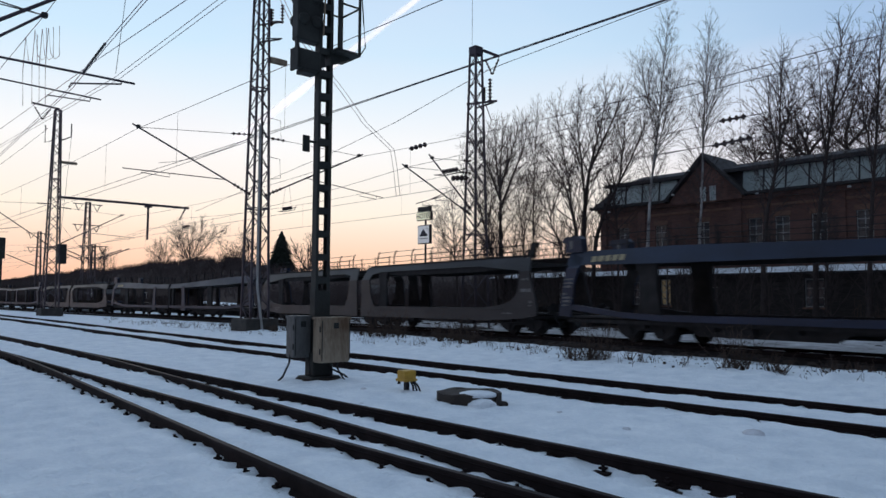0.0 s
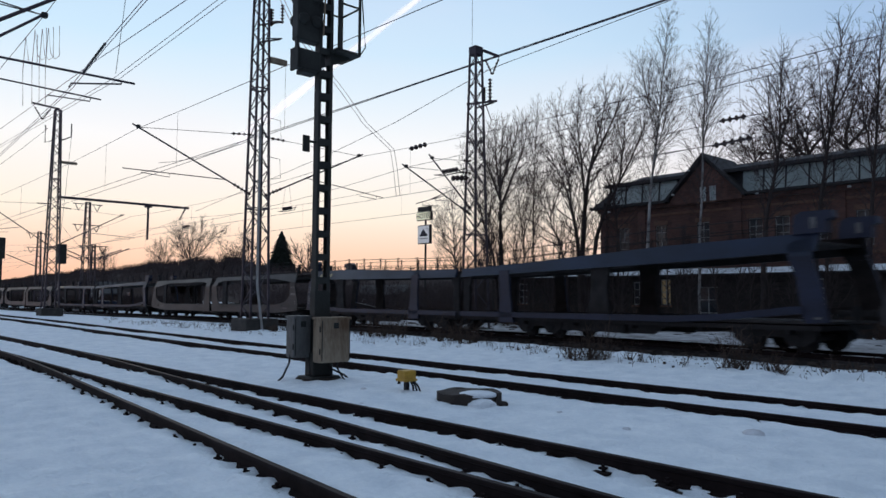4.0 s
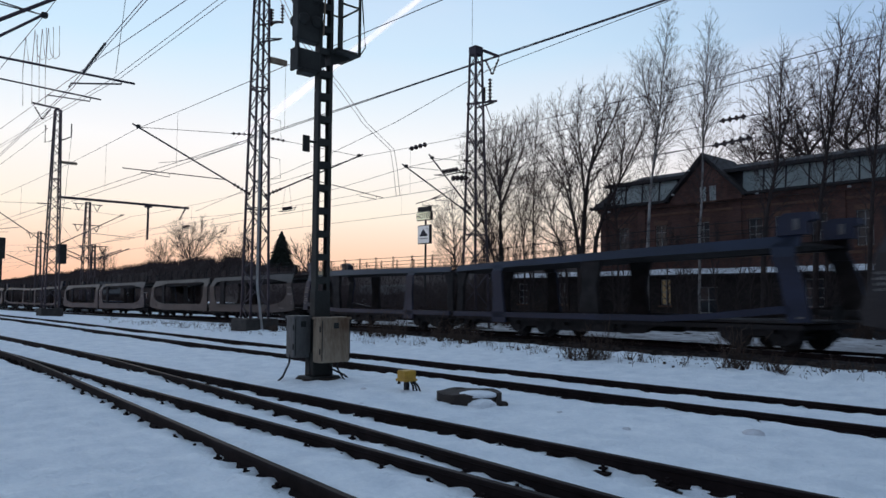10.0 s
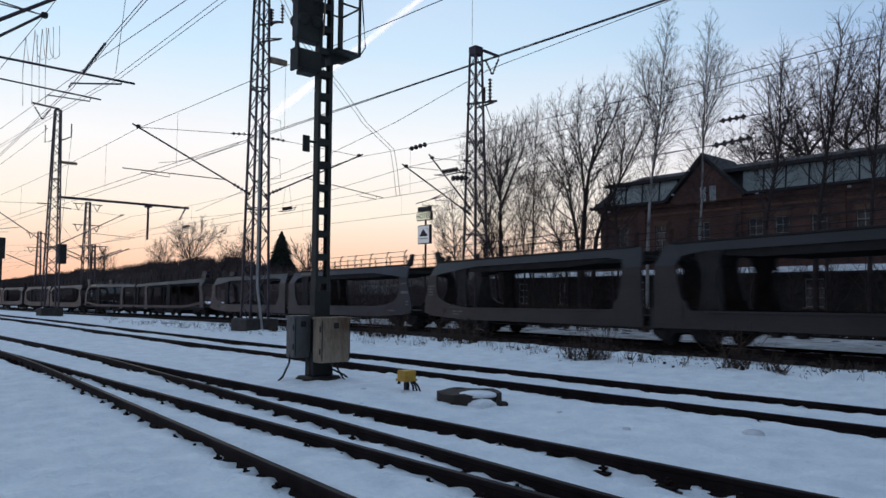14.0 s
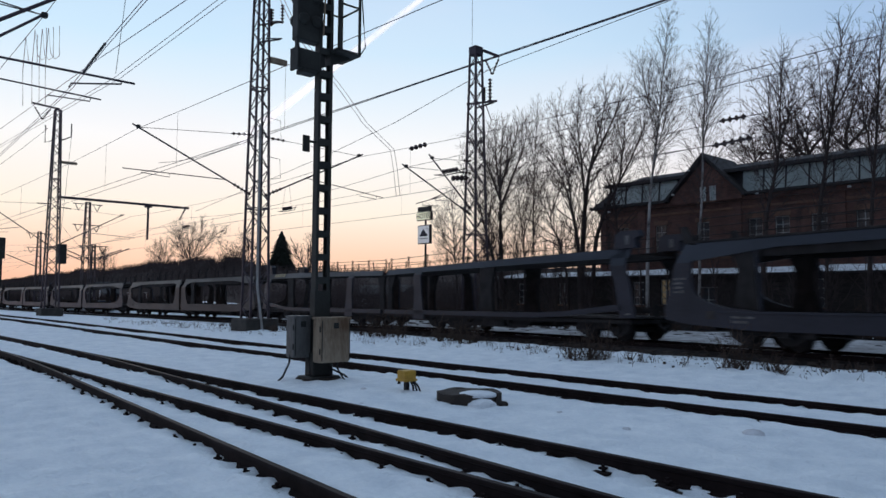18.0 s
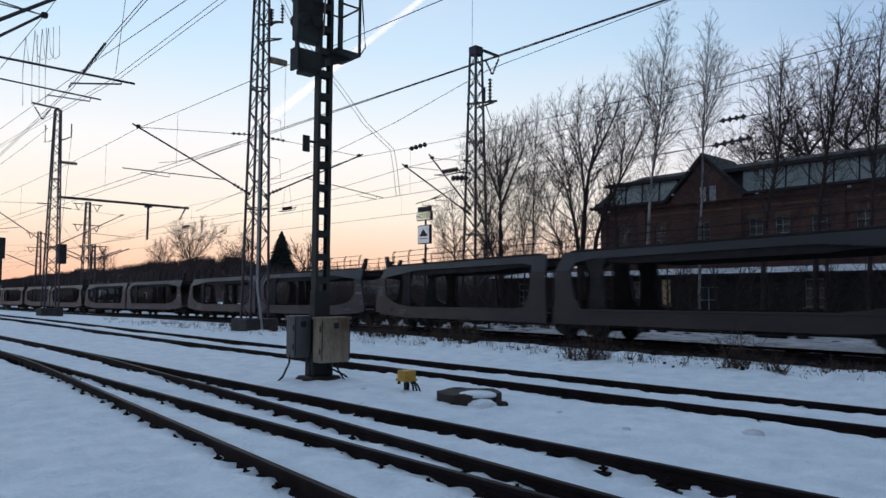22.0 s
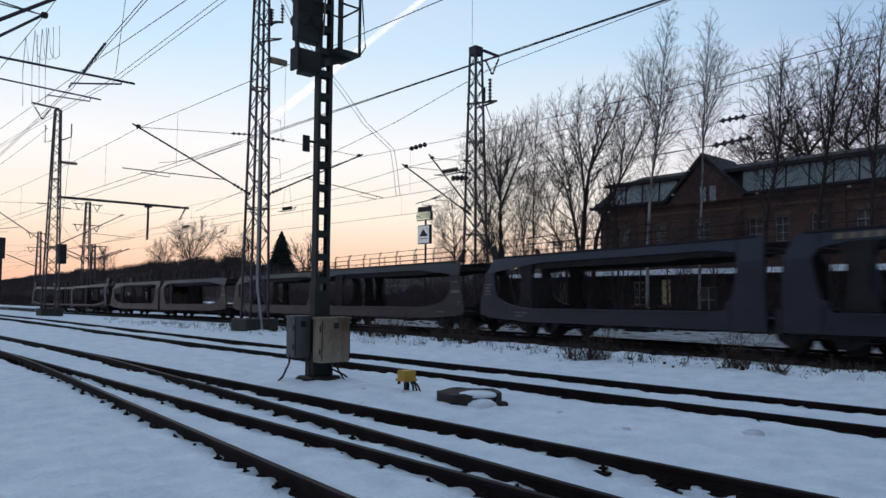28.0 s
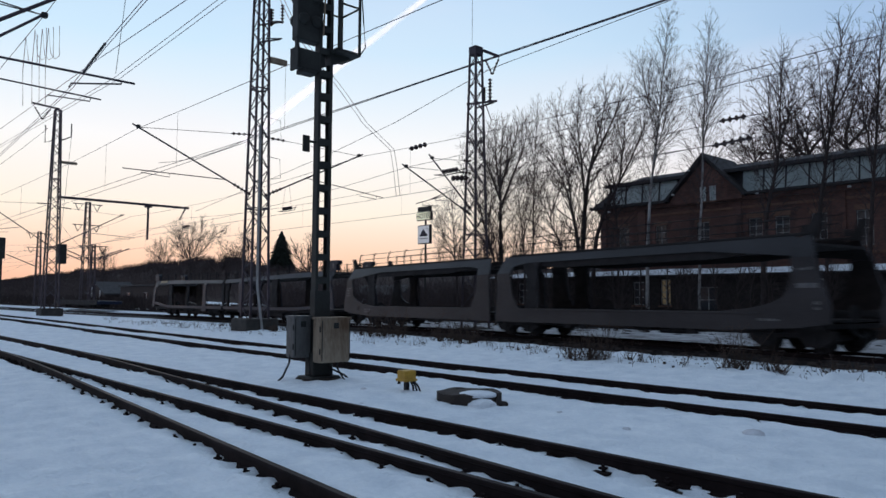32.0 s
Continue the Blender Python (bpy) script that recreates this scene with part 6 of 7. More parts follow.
def build_trees():
    tree(35.2, [[(-33.59, 3.57), (-33.64, 6.21), (-33.64, 8.41), (-33.64, 10.4), (-33.38, 12.9)], [(-33.64, 7.9), (-34.7, 9.9), (-35.7, 11.6), (-36.4, 12.9)],
                [(-33.54, 7.6), (-32.31, 9.66), (-31.5, 11.0), (-31.1, 12.2)], [(-33.64, 8.2), (-34.2, 10.69), (-34.5, 13.0)], [(-33.64, 8.87), (-32.8, 11.02), (-32.3, 12.8)]],
         0.24, "linden", 3, "bare dark-barked tree with a forked trunk and rounded crown")
    tree(35.4, [[(-34.37, 3.59), (-35.24, 6.0), (-36.1, 8.2), (-37.4, 10.0)], [(-35.2, 6.0), (-35.3, 8.0), (-35.9, 10.2)]], 0.13, "linden", 4, "bare dark-barked tree leaning away from its neighbour")
    tree(35.2, [[(-30.77, 3.85), (-30.76, 6.73), (-30.65, 9.63), (-30.4, 13.6)]], 0.10, "birch", 5, "slender bare tree with dark grey trunk", BARK)
    tree(35.2, [[(-26.9, 4.38), (-26.67, 7.08), (-26.32, 9.07), (-25.56, 11.4), (-25.05, 13.5)], [(-26.67, 7.08), (-26.98, 9.5), (-27.3, 11.8), (-27.28, 13.6)], [(-26.32, 9.07), (-25.17, 10.93), (-24.35, 12.3), (-24.0, 13.1)]],
         0.22, "linden", 12, "bare dark-barked tree with steep limbs")
    tree(35.3, [[(-27.3, 4.3), (-27.69, 6.48), (-28.2, 8.09), (-29.0, 9.6), (-29.8, 11.0)], [(-27.69, 6.48), (-28.06, 8.95), (-28.61, 11.5), (-29.0, 13.4)]], 0.16, "linden", 17, "bare dark-barked tree leaning away from its neighbour")
    tree(35.1, [[(-25.92, 4.34), (-25.18, 6.44), (-24.31, 7.83), (-23.19, 9.64), (-22.4, 11.3)], [(-24.19, 8.08), (-23.78, 10.21), (-23.5, 11.9)]], 0.16, "slim", 19, "bare dark-barked tree leaning towards the brick building")
    tree(38.0, [[(-40.9, 2.0), (-41.1, 4.0), (-41.4, 7.0), (-41.6, 9.6)], [(-41.1, 4.0), (-42.4, 6.0), (-43.4, 8.0)]], 0.10, "linden", 8, "small bare tree with fine twigs")
    tree(38.0, [[(-37.9, 2.0), (-37.6, 4.5), (-37.4, 7.5), (-37.0, 10.2)]], 0.10, "linden", 14, "small bare tree with fine twigs")
    tree(35.0, [[(-22.33, 4.17), (-22.11, 7.28), (-21.63, 10.54), (-21.31, 13.12), (-20.85, 16.8)], [(-21.9, 8.6), (-21.2, 11.0), (-20.6, 13.4)], [(-21.6, 10.6), (-22.2, 12.6), (-22.5, 14.4)]], 0.125, "birch", 21, "tall bare birch with a pale trunk", BIRCH, "birch_tree", 0.3)
    tree(35.0, [[(-19.26, 4.03), (-19.02, 8.14), (-18.91, 10.62), (-18.7, 13.15), (-18.48, 15.6)], [(-18.95, 9.6), (-18.3, 12.0), (-17.9, 13.8)]], 0.095, "birch", 29, "tall bare birch with a white trunk", BIRCH, "birch_tree", 0.3)
    tree(35.0, [[(-15.91, 3.87), (-15.58, 6.32), (-15.15, 8.16), (-14.98, 10.63), (-14.88, 13.1)], [(-15.15, 8.16), (-15.5, 10.17), (-15.75, 12.3)], [(-15.11, 8.73), (-14.51, 10.27), (-14.15, 11.9)]], 0.15, "slim", 33, "tall slender bare tree before the brick building")
    tree(35.0, [[(-13.51, 3.76), (-13.19, 6.34), (-12.89, 8.39), (-12.48, 10.94), (-12.08, 13.7)], [(-12.95, 7.88), (-13.14, 10.01), (-13.18, 12.0)], [(-12.68, 9.67), (-11.85, 11.32), (-11.53, 12.4)]], 0.16, "slim", 37, "tall slender bare tree before the brick building")
    tree(35.0, [[(-11.28, 3.65), (-11.01, 7.11), (-10.72, 10.82), (-10.50, 13.5)], [(-11.01, 7.11), (-11.39, 9.68), (-11.44, 11.6)]], 0.14, "slim", 59, "tall slender bare tree before the brick building")
    tree(35.4, [[(-28.3, 3.0), (-28.9, 5.0), (-29.5, 6.4), (-28.6, 8.4), (-28.1, 9.6)], [(-29.4, 6.2), (-30.2, 7.6), (-30.9, 9.0)]], 0.10, "linden", 23, "small crooked bare tree in the scrub")
    tree(35.5, [[(-24.6, 3.2), (-24.7, 6.0), (-24.9, 8.8), (-24.6, 11.2)]], 0.09, "slim", 24, "slender bare tree beside the brick building")
    tree(35.5, [[(-31.8, 3.0), (-31.9, 5.4), (-32.3, 7.8), (-32.1, 9.4)], [(-31.9, 5.4), (-31.2, 7.2), (-30.9, 8.6)]], 0.09, "linden", 25, "small crooked bare tree in the scrub")
    # old oaks beyond the brick building
    oaks = (((-27.0, 0.36, ((0.0, 9.0), (0.9, 12.6), (0.6, 14.2), (-0.9, 15.6), (-2.0, 16.9)), ((0.6, 14.2), (1.7, 15.2), (1.6, 17.0)), ((0.8, 12.8), (-1.2, 14.2), (-3.2, 14.8)))),
            ((-25.3, 0.38, ((0.0, 9.0), (0.1, 12.4), (0.2, 14.0), (-0.5, 16.0), (-0.9, 17.6)), ((0.2, 13.8), (1.5, 15.2), (2.6, 16.0), (3.2, 17.4)), ((0.1, 13.4), (-1.2, 15.2), (-1.8, 16.9)))),
            ((-29.6, 0.22, ((0.0, 9.0), (0.2, 12.6), (0.1, 15.0), (-0.3, 16.8)), ((0.2, 12.6), (-1.3, 14.3), (-2.2, 15.4)), ((0.2, 13.4), (1.4, 15.2), (1.7, 16.6)))),
            ((-21.5, 0.36, ((0.0, 9.0), (0.0, 12.6), (-0.2, 14.4), (0.3, 16.4), (0.9, 17.9)), ((0.0, 13.4), (-1.4, 15.0), (-2.0, 16.9)), ((0.0, 13.8), (1.7, 15.4), (2.4, 17.2)))),
            ((-17.8, 0.36, ((0.0, 9.0), (0.2, 12.6), (0.0, 14.6), (0.3, 16.6), (0.2, 18.3)), ((0.2, 13.2), (-1.5, 15.2), (-2.0, 17.2)), ((0.1, 13.8), (1.6, 15.8), (2.2, 17.4)))))
    for k, (x, r, *stems) in enumerate(oaks):
        tree(64.5 - 0.6 * k, [[(x + a, h) for a, h in s] for s in stems], r, "oak", 41 + k, "broad gnarled bare oak behind the brick building", depth=1.6)
    # young trees in the scrub and before the annex
    rnd = random.Random(77)
    def young(x, y, h, r, seed, label, lean):
        st = [[(x, h * 0.2), (x + lean * h * 0.4, h * 0.55), (x + lean * h, h * 0.92)]]
        if rnd.random() < 0.6:
            st.append([(x + lean * h * 0.2, h * 0.35), (x + lean * h * 0.4 + rnd.uniform(-0.5, 0.5), h * 0.6), (x + rnd.uniform(-1.0, 1.0), h * 0.85)])
        tree(y, st, r, "young", seed, label, name="bare_sapling")
    for k, (x, y, h) in enumerate(((-38.5, 38.0, 6.5), (-34.0, 35.9, 6.4), (-29.8, 35.6, 6.6), (-28.6, 35.7, 6.0), (-41.0, 37.0, 5.4), (-32.2, 35.6, 5.6))):
        young(x, y, h, 0.06, 80 + k, "bare young tree in the scrub beyond the tracks", rnd.uniform(-0.2, 0.2))
    for k in range(6):      # tangled scrub beside the brick building
        young(-44.0 + k * 1.5 + rnd.uniform(-0.5, 0.5), rnd.uniform(42.5, 45.0), rnd.uniform(6.5, 10.0), rnd.uniform(0.05, 0.08), 200 + k, "tall bare shrub beside the brick building", rnd.uniform(-0.15, 0.15))
    for k in range(6):
        young(-34.5 + k * 1.5 + rnd.uniform(-0.4, 0.4), rnd.uniform(33.8, 35.0), rnd.uniform(5.5, 8.0), rnd.uniform(0.04, 0.07), 230 + k, "bare young tree in the scrub beyond the tracks", rnd.uniform(-0.2, 0.2))
    for k in range(24):
        young(-26.5 + k * 1.0 + rnd.uniform(-0.5, 0.5), rnd.uniform(33.6, 35.2), rnd.uniform(3.8, 6.3), rnd.uniform(0.04, 0.09), 120 + k, "bare sapling before the low annex", rnd.uniform(-0.12, 0.12))
    # far slope
    far = ((-287, ((0, 6.0), (0, 15.0), (-1, 22.0), (2, 29.0)), ((0, 14.0), (-8, 19.0), (-16, 25.0), (-22, 28.0)), ((0, 14.0), (8, 19.0), (16, 24.5), (21, 27.0)), ((0, 15.0), (-7, 23.0), (-11, 29.0)), ((0, 15.0), (6, 23.0), (9, 28.5))),
           (-318, ((0, 6.0), (0, 13.0), (-2, 19.0), (-3, 23.0)), ((0, 12.0), (-8, 17.0), (-13, 20.5)), ((0, 12.0), (6, 17.0), (9, 22.5))),
           (-256, ((0, 5.0), (0, 12.0), (1, 16.0), (0, 19.5)), ((0, 11.0), (7, 15.0), (10, 17.5))),
           (-238, ((0, 5.0), (0, 12.0), (1, 17.0), (0, 22.0)), ((0, 11.0), (-4, 15.5), (-6, 19.0))),
           (-394, ((0, 6.0), (0, 14.0), (-1, 20.0), (0, 24.5)), ((0, 13.0), (-6, 18.0), (-8, 22.0)), ((0, 13.0), (6, 18.0), (8, 21.5))),
           (-690, ((0, 6.0), (0, 15.0), (-1, 21.0), (0, 26.0)), ((0, 13.0), (-7, 19.0), (-10, 23.0))),
           (-183, ((0, 3.0), (0, 9.0), (0.5, 13.0), (0, 17.0)), ((0, 8.0), (-3, 12.0), (-4, 15.0))))
    for k, (x, *stems) in enumerate(far):
        tree(112.0 if x > -200 else 120.0, [[(x + a, h) for a, h in s] for s in stems], 0.55 if x > -300 else 0.45, "far", 61 + k, "broad bare tree on the far slope", depth=6.0)
    # conifer: whorls of drooping branches with needle sprays
    rnd = random.Random(5)
    t = thing("conifer", "dark pointed conifer on the far slope", "tree", pose(-196, 110, 2.0))
    part("trunk", Shape().tube((0, 0, -3), (0, 0, 18.6), 0.35, 0.04, 8), BARK, t)
    sh = Shape()
    for i in range(1300):
        f = rnd.random() ** 0.8
        z = 19.0 - 14.5 * f
        reach = (0.3 + 7.6 * f ** 0.8) * rnd.uniform(0.55, 1.0)
        a = rnd.uniform(0, 2 * math.pi)
        u = Vector((math.cos(a), math.sin(a), 0))
        base, tip = Vector((0, 0, z)), Vector((u.x * reach, u.y * reach, z - 0.35 * reach + rnd.uniform(-0.2, 0.3)))
        w = Vector((-u.y, u.x, 0)) * (0.35 + 0.4 * f)
        m = base.lerp(tip, 0.6)
        sh.add([base, m - w, tip, m + w, m + Vector((0, 0, 0.35))], [(0, 1, 4), (1, 2, 4), (2, 3, 4), (3, 0, 4)])
    me = bpy.data.meshes.new("needles")
    me.from_pydata(sh.v, [], sh.f)
    me.materials.append(NEEDLE)
    part("needles", me, None, t)


RIDGE = [(-900, 150, 16), (-780, 150, 14.5), (-640, 150, 17), (-560, 150, 18.5), (-470, 150, 17.6), (-415, 150, 20), (-355, 145, 18.8), (-270, 130, 16.2), (-214, 110, 10.6), (-150, 90, 7.6), (-111, 80, 6.5), (-85, 70, 5.6), (-66, 62, 5.1), (-47, 58, 4.7), (-36, 58, 4.6), (-20, 60, 4.6)]


def far_woods():
    """The wooded slope: a rough bank with thousands of bare twigs along its crest and face."""
    rnd = random.Random(9)
    pts = []
    for (x0, y0, z0), (x1, y1, z1) in zip(RIDGE, RIDGE[1:]):
        n = max(4, int(math.hypot(x1 - x0, y1 - y0) / 3))
        pts += [(x0 + (x1 - x0) * i / n, y0 + (y1 - y0) * i / n, z0 + (z1 - z0) * i / n) for i in range(n)]
    prof = ((-16, 0.0), (-13, 0.25), (-8, 0.62), (-3, 0.85), (2, 0.93), (14, 0.8), (60, 0.5))
    verts, m = [], len(prof)
    for x, y, z in pts:
        for d, f in prof:
            k = 1 + (0.16 * noise.noise(Vector((x * 0.05, d * 0.2, 1))) + 0.04 * noise.noise(Vector((x * 0.3, d * 0.6, 2)))) * min(1.0, z / 14)
            verts.append((x - d * 0.25, y + d * 0.97, GROUND_Z - 0.1 + z * f * k * 1.05))
    faces = [(i * m + j, (i + 1) * m + j, (i + 1) * m + j + 1, i * m + j + 1) for i in range(len(pts) - 1) for j in range(m - 1)]
    me = bpy.data.meshes.new("far_slope")
    me.from_pydata(verts, [], faces)
    me.materials.append(HEDGE)
    tagged(new("far_slope", me), "dark wooded slope beyond the yard", "backdrop", kind="structure")
    sh = Shape()
    for x, y, z in pts:
        far = math.hypot(x, y)
        for k in range(60):
            d = rnd.uniform(-15, 4)
            f = np.interp(d, [a for a, _ in prof], [b for _, b in prof])
            p = Vector((x - d * 0.25 + rnd.uniform(-2, 2), y + d * 0.97, GROUND_Z + z * f * (1.05 + 0.17 * noise.noise(Vector((x * 0.05, d * 0.2, 1)))) - 0.5))
            h = rnd.uniform(0.8, 2.6) * min(1.3, 0.35 + z / 16)
            q = p + Vector((rnd.gauss(0, 0.28), rnd.gauss(0, 0.28), 1)) * h
            r = 0.00034 * far
            w = Vector((0.84, 0.54, 0)) * r
            sh.add([p - w, p + w, q], [(0, 1, 2)])
            for b in range(3):
                s = p.lerp(q, rnd.uniform(0.2, 0.9))
                e = s + Vector((rnd.gauss(0, 0.5), rnd.gauss(0, 0.5), rnd.uniform(0.3, 0.9))) * h * 0.4
                sh.add([s - w * 0.7, s + w * 0.7, e], [(0, 1, 2)])
    me = bpy.data.meshes.new("far_thicket")
    me.from_pydata(sh.v, [], sh.f)
    me.materials.append(TWIG)
    tagged(new("far_thicket", me), "bare winter thicket along the far slope", "bushes", kind="stuff")


def dry_shrub(x, y, spread, h, count, seed, name="dry_shrub", label="dry brown weed stalks poking out of the snow", thick=0.0068):
    """A few rootstocks, each with stalks that fan out, fork and nod."""
    rnd = random.Random(seed)
    sh = Shape()
    stocks = [Vector((rnd.gauss(0, spread), rnd.gauss(0, spread * 0.5), -0.06)) for _ in range(max(2, count // 7))]
    for k in range(count):
        p = rnd.choice(stocks) + Vector((rnd.gauss(0, 0.04), rnd.gauss(0, 0.04), 0))
        d = Vector((rnd.gauss(0, 0.34), rnd.gauss(0, 0.34), 1)).normalized()
        hh = h * (0.25 + 0.85 * rnd.random() ** 1.7)
        mid = p + d * hh * 0.55
        end = mid + (d + Vector((rnd.gauss(0, 0.35), rnd.gauss(0, 0.35), rnd.gauss(0, 0.2)))).normalized() * hh * 0.45
        w = thick * rnd.uniform(0.7, 1.4)
        sh.path([p, mid, end], [w, w * 0.8, w * 0.4], 4)
        for b in range(rnd.randint(1, 5)):
            s = p.lerp(mid, rnd.uniform(0.3, 1)) if rnd.random() < 0.5 else mid.lerp(end, rnd.random())
            e = s + Vector((rnd.gauss(0, 0.6), rnd.gauss(0, 0.6), rnd.uniform(0.0, 0.9))).normalized() * hh * rnd.uniform(0.1, 0.35)
            sh.path([s, e], [w * 0.6, w * 0.3], 3)
            if rnd.random() < 0.25:      # a dead leaf or seed head
                q = Vector((0.014, 0.004, 0.003))
                sh.add([e - q, e + Vector((0, 0.012, 0.012)), e + q, e - Vector((0, 0.01, 0.014))], [(0, 1, 2), (0, 2, 3)])
    me = bpy.data.meshes.new(name)
    me.from_pydata(sh.v, [], sh.f)
    me.materials.append(STALK)
    return tagged(new(name, me), label, "shrub", "dry shrubs"), me


def build_shrubs():
    rnd = random.Random(2)
    spots = [(-10.7, 13.9, 0.22, 0.62, 60), (-10.1, 13.9, 0.16, 1.0, 70), (-9.2, 14.2, 0.14, 0.55, 30), (-6.95, 14.2, 0.18, 0.98, 80), (-6.3, 14.4, 0.11, 0.58, 44), (-16.6, 15.7, 0.5, 0.85, 170),
             (-17.6, 15.9, 0.3, 0.4, 40), (-20.2, 15.8, 0.6, 0.95, 190), (-21.4, 16.0, 0.4, 0.45, 40), (-27.7, 15.7, 0.6, 0.7, 60), (-27.0, 15.2, 0.4, 0.45, 40), (-13.5, 15.0, 0.3, 0.35, 26), (-12.4, 14.6, 0.25, 0.3, 22),
             (-5.2, 14.3, 0.2, 0.35, 16), (-4.6, 14.5, 0.3, 0.3, 14), (-8.0, 14.0, 0.2, 0.25, 12), (-33.5, 16.0, 0.5, 0.4, 40), (-48.0, 15.4, 0.6, 0.4, 30)]
    spots += [(rnd.uniform(-24, -4), rnd.uniform(14.0, 16.6), 0.25, rnd.uniform(0.18, 0.4), rnd.randint(8, 18)) for _ in range(14)]
    for k, (x, y, s, h, n) in enumerate(spots):
        ob, _ = dry_shrub(x, y, s, h, n, 100 + k)
        y -= 0.35 if x > -12 else 0.2
        ob.location = (x, y, snow_height(x, y))
    # low dark hedge added along the foot of the annex, for the shade there
    sh = Shape()
    for k in range(16000):
        x, y = rnd.uniform(-75, 5) if k < 9000 else rnd.uniform(-330, -75), rnd.uniform(31.0, 33.4)
        h = (0.75 + 0.35 * noise.noise(Vector((x * 0.5, y, 2)))) * (1.0 if k < 9000 else 2.0)
        p = Vector((x, y, GROUND_Z - 0.05))
        e = p + Vector((rnd.gauss(0, 0.25), rnd.gauss(0, 0.25), h * rnd.uniform(0.5, 1.15)))
        w = Vector((0.04, 0.02, 0)) * (1.0 if k < 9000 else 2.2)
        sh.add([p - w, p + w, e + w * 0.4, e - w * 0.4], [(0, 1, 2, 3)])
    me = bpy.data.meshes.new("shade_band_hedge")
    me.from_pydata(sh.v, [], sh.f)
    me.materials.append(HEDGE)
    tagged(new("shade_band_hedge", me), "low leafless hedge added as a dark band for the shade beyond the tracks", "hedge", kind="stuff")
    # dense bare thicket between the trees and the slope
    sh = Shape()
    for k in range(3400):
        x, y = rnd.uniform(-74, -26.8), rnd.uniform(42.4, 47.0)
        y = rnd.uniform(37.0, 47.0) if x < -36.5 else y
        p = Vector((x, y, GROUND_Z - 0.1))
        h = rnd.uniform(1.6, 4.0) * (0.8 + 0.3 * noise.noise(Vector((x * 0.3, y * 0.3, 7))))
        q = p + Vector((rnd.gauss(0, 0.16), rnd.gauss(0, 0.16), 1)) * h
        sh.path([p, p.lerp(q, 0.5) + Vector((rnd.gauss(0, 0.12), 0, 0)), q], [0.022, 0.016, 0.006], 3)
        for b in range(6):
            s = p.lerp(q, rnd.uniform(0.1, 0.95))
            sh.path([s, s + Vector((rnd.gauss(0, 0.5), rnd.gauss(0, 0.5), rnd.uniform(0.2, 0.9))) * h * 0.3], [0.011, 0.004], 3)
    me = bpy.data.meshes.new("bare_thicket")
    me.from_pydata(sh.v, [], sh.f)
    me.materials.append(TWIG)
    tagged(new("bare_thicket", me), "dense leafless thicket beyond the tracks", "bushes", kind="stuff")
    # scrub beyond the train, seen under and through the wagons
    for k in range(26):
        x, y = rnd.uniform(-45, -2), rnd.uniform(27.5, 33.5)
        ob, _ = dry_shrub(x, y, 0.8, rnd.uniform(0.8, 2.0), 60, 300 + k, "bare_bush", "bare dark bush beyond the tracks", 0.012)
        ob.location = (x, y, GROUND_Z)
    # trampled snow between the train's track and the annex, its grey also the train's shade
    sh, n, m = Shape(), 110, 22
    flat = []
    for i in range(n + 1):
        for j in range(m + 1):
            x = -52 + 58 * i / n
            y0 = train_y(x) + 1.7
            y = y0 + (30.8 - y0) * j / m
            edge = i in (0, n) or j in (0, m)
            flat.append((x, y, GROUND_Z + dip(x, y) + (-0.03 if edge else 0.045 + 0.06 * noise.noise(Vector((x * 0.9, y * 0.9, 3))) + 0.04 * noise.noise(Vector((x * 2.6, y * 2.6, 8))))))
    sh.add(flat, [(i * (m + 1) + j, (i + 1) * (m + 1) + j, (i + 1) * (m + 1) + j + 1, i * (m + 1) + j + 1) for i in range(n) for j in range(m)])
    solid("trampled_shaded_snow", sh, DIRTY_SHADED_SNOW, "trampled snow beyond the train, greyed also for the train's shade", "ground", kind="structure", smooth=True)
    # tufts and clods scattered over the verge
    sh = Shape()
    for k in range(700):
        x, y = rnd.uniform(-45, -3), rnd.uniform(13.4, 18.0)
        z = snow_height(x, y)
        for b in range(3):
            p = Vector((x + rnd.gauss(0, 0.05), y + rnd.gauss(0, 0.05), z - 0.03))
            e = p + Vector((rnd.gauss(0, 0.05), rnd.gauss(0, 0.05), rnd.uniform(0.06, 0.2)))
            sh.path([p, e], [0.007, 0.003], 3)
    me = bpy.data.meshes.new("verge_grass")
    me.from_pydata(sh.v, [], sh.f)
    me.materials.append(STALK)
    tagged(new("verge_grass", me), "thin dry grass tips sticking through the snow", "grass", kind="stuff")
    # bits of bare earth between the tracks
    sh = Shape()
    for k in range(360):
        cx, cy = rnd.choice(((-10.3, 14.0), (-6.7, 14.3), (-16.8, 15.8), (-20.3, 15.9), (-27.8, 15.7), (-13.0, 15.2), (-8.0, 14.4), (-9.0, 14.0), (-30, 15.0)))
        x, y = cx + rnd.gauss(0, 0.9), cy + rnd.gauss(0, 0.4)
        r, z = 0.010 + 0.032 * rnd.random() ** 2, snow_height(x, y)
        sh.lathe([(r, -0.03), (r * 0.9, r * 0.25), (r * 0.3, r * 0.5)], (x, y, z), n=6)
    for k in range(150):      # churned ground beyond the train
        x, y = rnd.uniform(-40, 1), rnd.uniform(25.0, 31.0)
        r = rnd.uniform(0.05, 0.2)
        ys = rnd.uniform(0.4, 0.8)
        o = len(sh.v)
        sh.lathe([(r, -0.03), (r * 0.8, r * 0.3), (r * 0.3, r * 0.5)], (x, y, GROUND_Z + 0.05), n=6)
        sh.v[o:] = [(x + (a - x) * 1.6, b, GROUND_Z + (c - GROUND_Z) * ys) for a, b, c in sh.v[o:]]
    me = bpy.data.meshes.new("earth_clods")
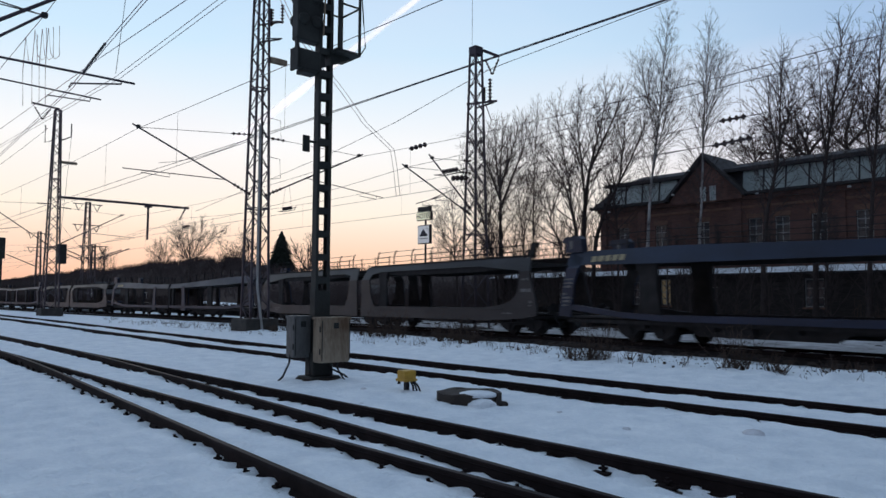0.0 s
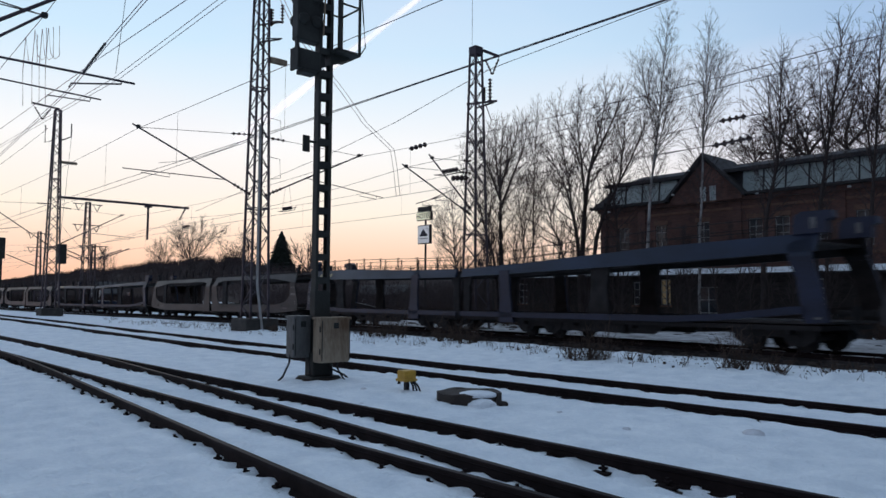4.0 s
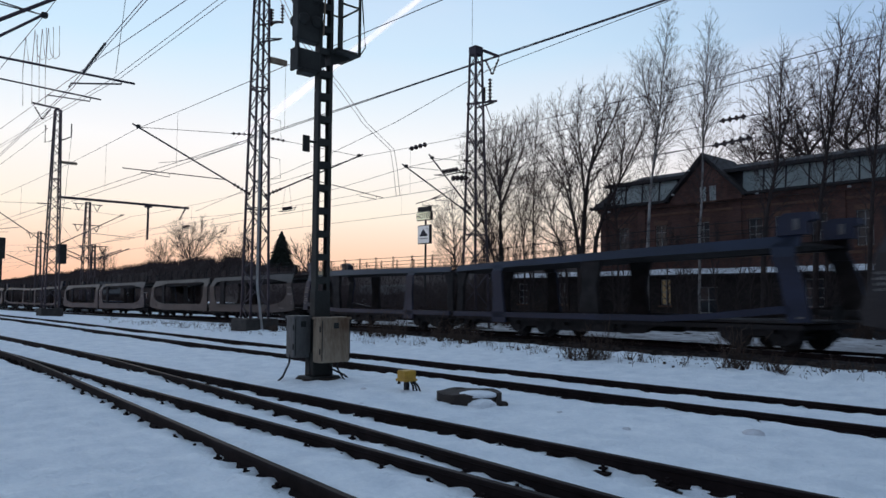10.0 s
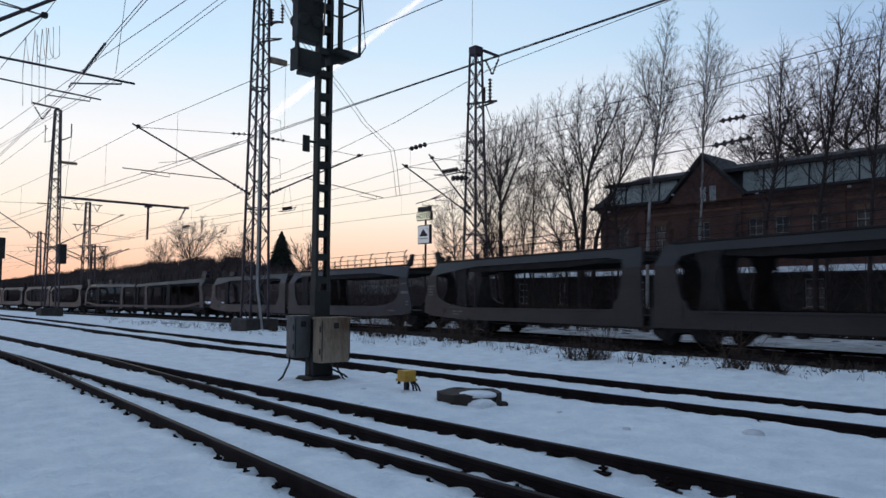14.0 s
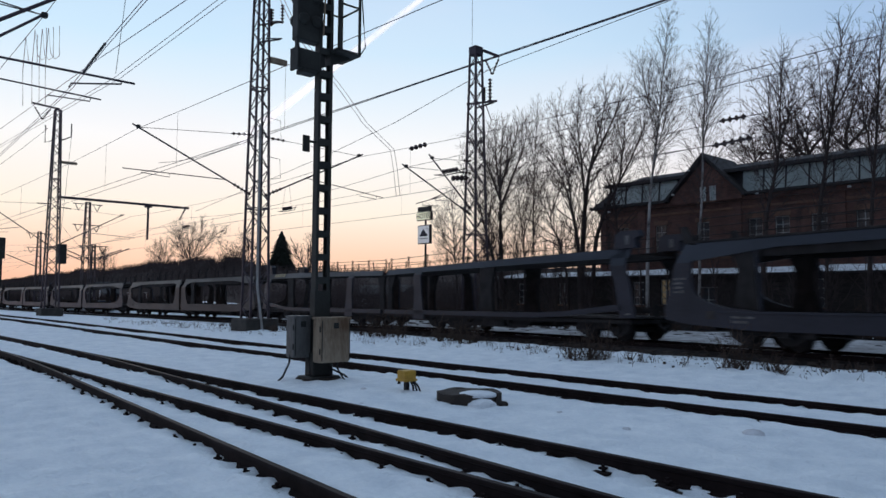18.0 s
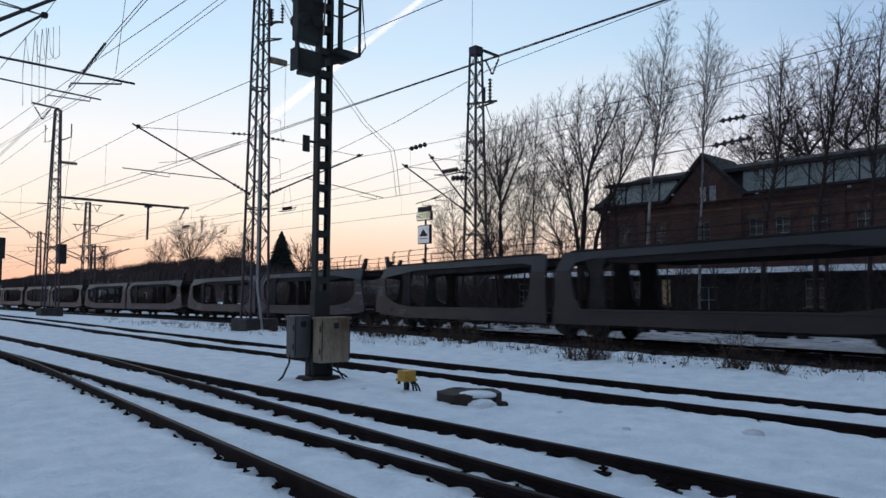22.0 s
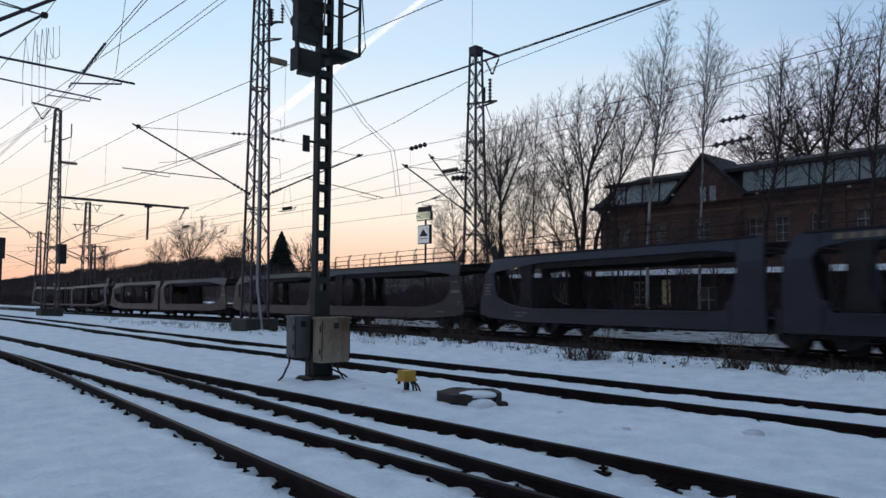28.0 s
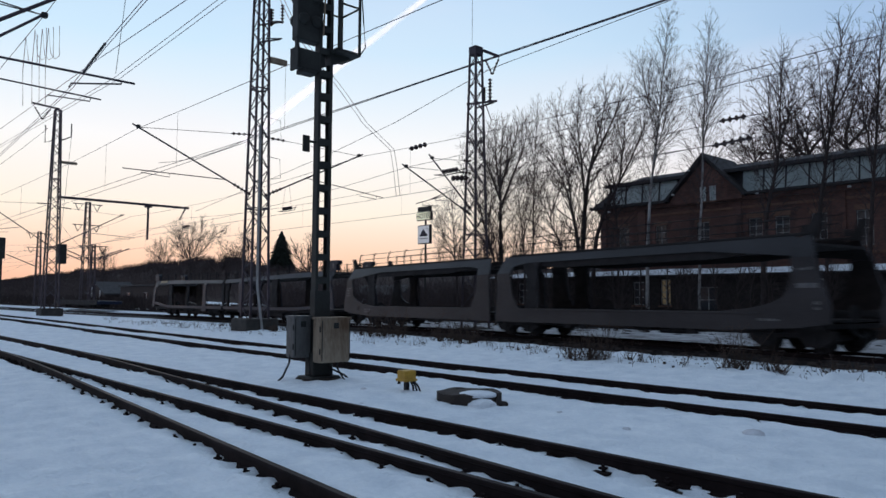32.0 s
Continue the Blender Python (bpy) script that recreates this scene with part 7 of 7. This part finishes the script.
    me.from_pydata(sh.v, [], sh.f)
    me.materials.append(EARTH)
    tagged(new("earth_clods", me), "clods of bare earth showing through the snow", "earth", kind="stuff")
    # thawed ring round the foot of the signal post
    s = Shape()
    rim = [(0.34 + 0.12 * noise.noise(Vector((math.cos(a) * 2, math.sin(a) * 2, 3))) + 0.09 * noise.noise(Vector((math.cos(a) * 6, math.sin(a) * 6, 5))), a) for a in (2 * math.pi * k / 40 for k in range(40))]
    s.prism([(r * 1.25 * math.cos(a), r * 1.2 * math.sin(a), -0.06) for r, a in rim], [(r * math.cos(a), r * math.sin(a), 0.022) for r, a in rim])
    solid("thawed_patch", s, EARTH, "bare dark earth round the signal post's foot", "earth", pose(-11.46, 7.24, snow_height(-11.46, 7.24)), kind="structure")
    # snow lumps
    for x, y, r in ((-3.78, 7.95, 0.12), (-4.9, 7.2, 0.05), (-9.6, 6.9, 0.05), (-8.4, 6.0, 0.035), (-20.5, 13.3, 0.10), (-6.2, 7.6, 0.04)):
        s = Shape()
        s.lathe([(r, -0.06), (r * 0.95, r * 0.12), (r * 0.6, r * 0.34), (r * 0.1, r * 0.44)], n=14)
        s.v = [(a * (1 + 0.15 * noise.noise(Vector((a * 9, b * 9, 1)))), b * (1 + 0.2 * noise.noise(Vector((a * 9, b * 9, 4)))), c) for a, b, c in s.v]
        solid("snow_lump", s, SNOW_CRUST, "crusted lump of old snow", "snow", pose(x, y, snow_height(x, y)), "snow lumps", smooth=True)


build_trees()
far_woods()
build_shrubs()


# ---- contrail, high and far ----
def contrail():
    # emissive ribbon, its sunlit look put into the material; alpha fades the edges
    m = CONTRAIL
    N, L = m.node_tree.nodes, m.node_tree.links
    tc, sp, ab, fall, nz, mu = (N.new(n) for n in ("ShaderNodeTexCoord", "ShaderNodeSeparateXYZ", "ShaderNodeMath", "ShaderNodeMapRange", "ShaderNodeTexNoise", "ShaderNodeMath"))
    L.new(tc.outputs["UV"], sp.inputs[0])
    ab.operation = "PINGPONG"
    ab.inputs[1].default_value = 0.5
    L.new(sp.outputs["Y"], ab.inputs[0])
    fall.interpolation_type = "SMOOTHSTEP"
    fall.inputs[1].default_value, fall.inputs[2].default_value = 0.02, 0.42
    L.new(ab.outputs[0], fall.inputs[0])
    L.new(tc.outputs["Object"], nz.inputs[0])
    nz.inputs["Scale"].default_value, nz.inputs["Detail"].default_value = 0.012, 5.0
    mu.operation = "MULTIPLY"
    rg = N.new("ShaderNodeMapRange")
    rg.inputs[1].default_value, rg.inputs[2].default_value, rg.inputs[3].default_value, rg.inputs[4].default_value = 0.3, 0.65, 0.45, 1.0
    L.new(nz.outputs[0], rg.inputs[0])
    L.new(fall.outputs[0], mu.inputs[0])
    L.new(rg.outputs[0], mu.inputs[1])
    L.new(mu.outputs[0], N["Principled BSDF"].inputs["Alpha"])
    a, b = Vector((-0.8770, 0.4360, 0.2020)) * 3500, Vector((-0.6440, 0.6330, 0.4300)) * 3500
    out = a.lerp(b, 0.5).normalized()
    side = (b - a).cross(out).normalized()
    verts, faces, uv, n = [], [], [], 24
    for i in range(n + 1):
        p = a.lerp(b, i / n)
        w = 32 - 17 * i / n
        verts += [p - side * w, p + side * w]
    faces = [(2 * i, 2 * i + 1, 2 * i + 3, 2 * i + 2) for i in range(n)]
    c = sum(verts, Vector()) / len(verts)
    me = bpy.data.meshes.new("contrail")
    me.from_pydata([tuple(v - c) for v in verts], [], faces)
    lay = me.uv_layers.new(name="uv")
    for k, loop in enumerate(me.loops):
        i, j = divmod(loop.vertex_index, 2)
        lay.data[k].uv = (i / n, j)
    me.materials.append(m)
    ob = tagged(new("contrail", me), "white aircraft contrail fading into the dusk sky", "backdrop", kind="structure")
    c = c - Vector((0.666, 0.746, 0)) * 47
    ob.location = c
    return ob, c


TRAIL, TRAIL_AT = contrail()




motions()
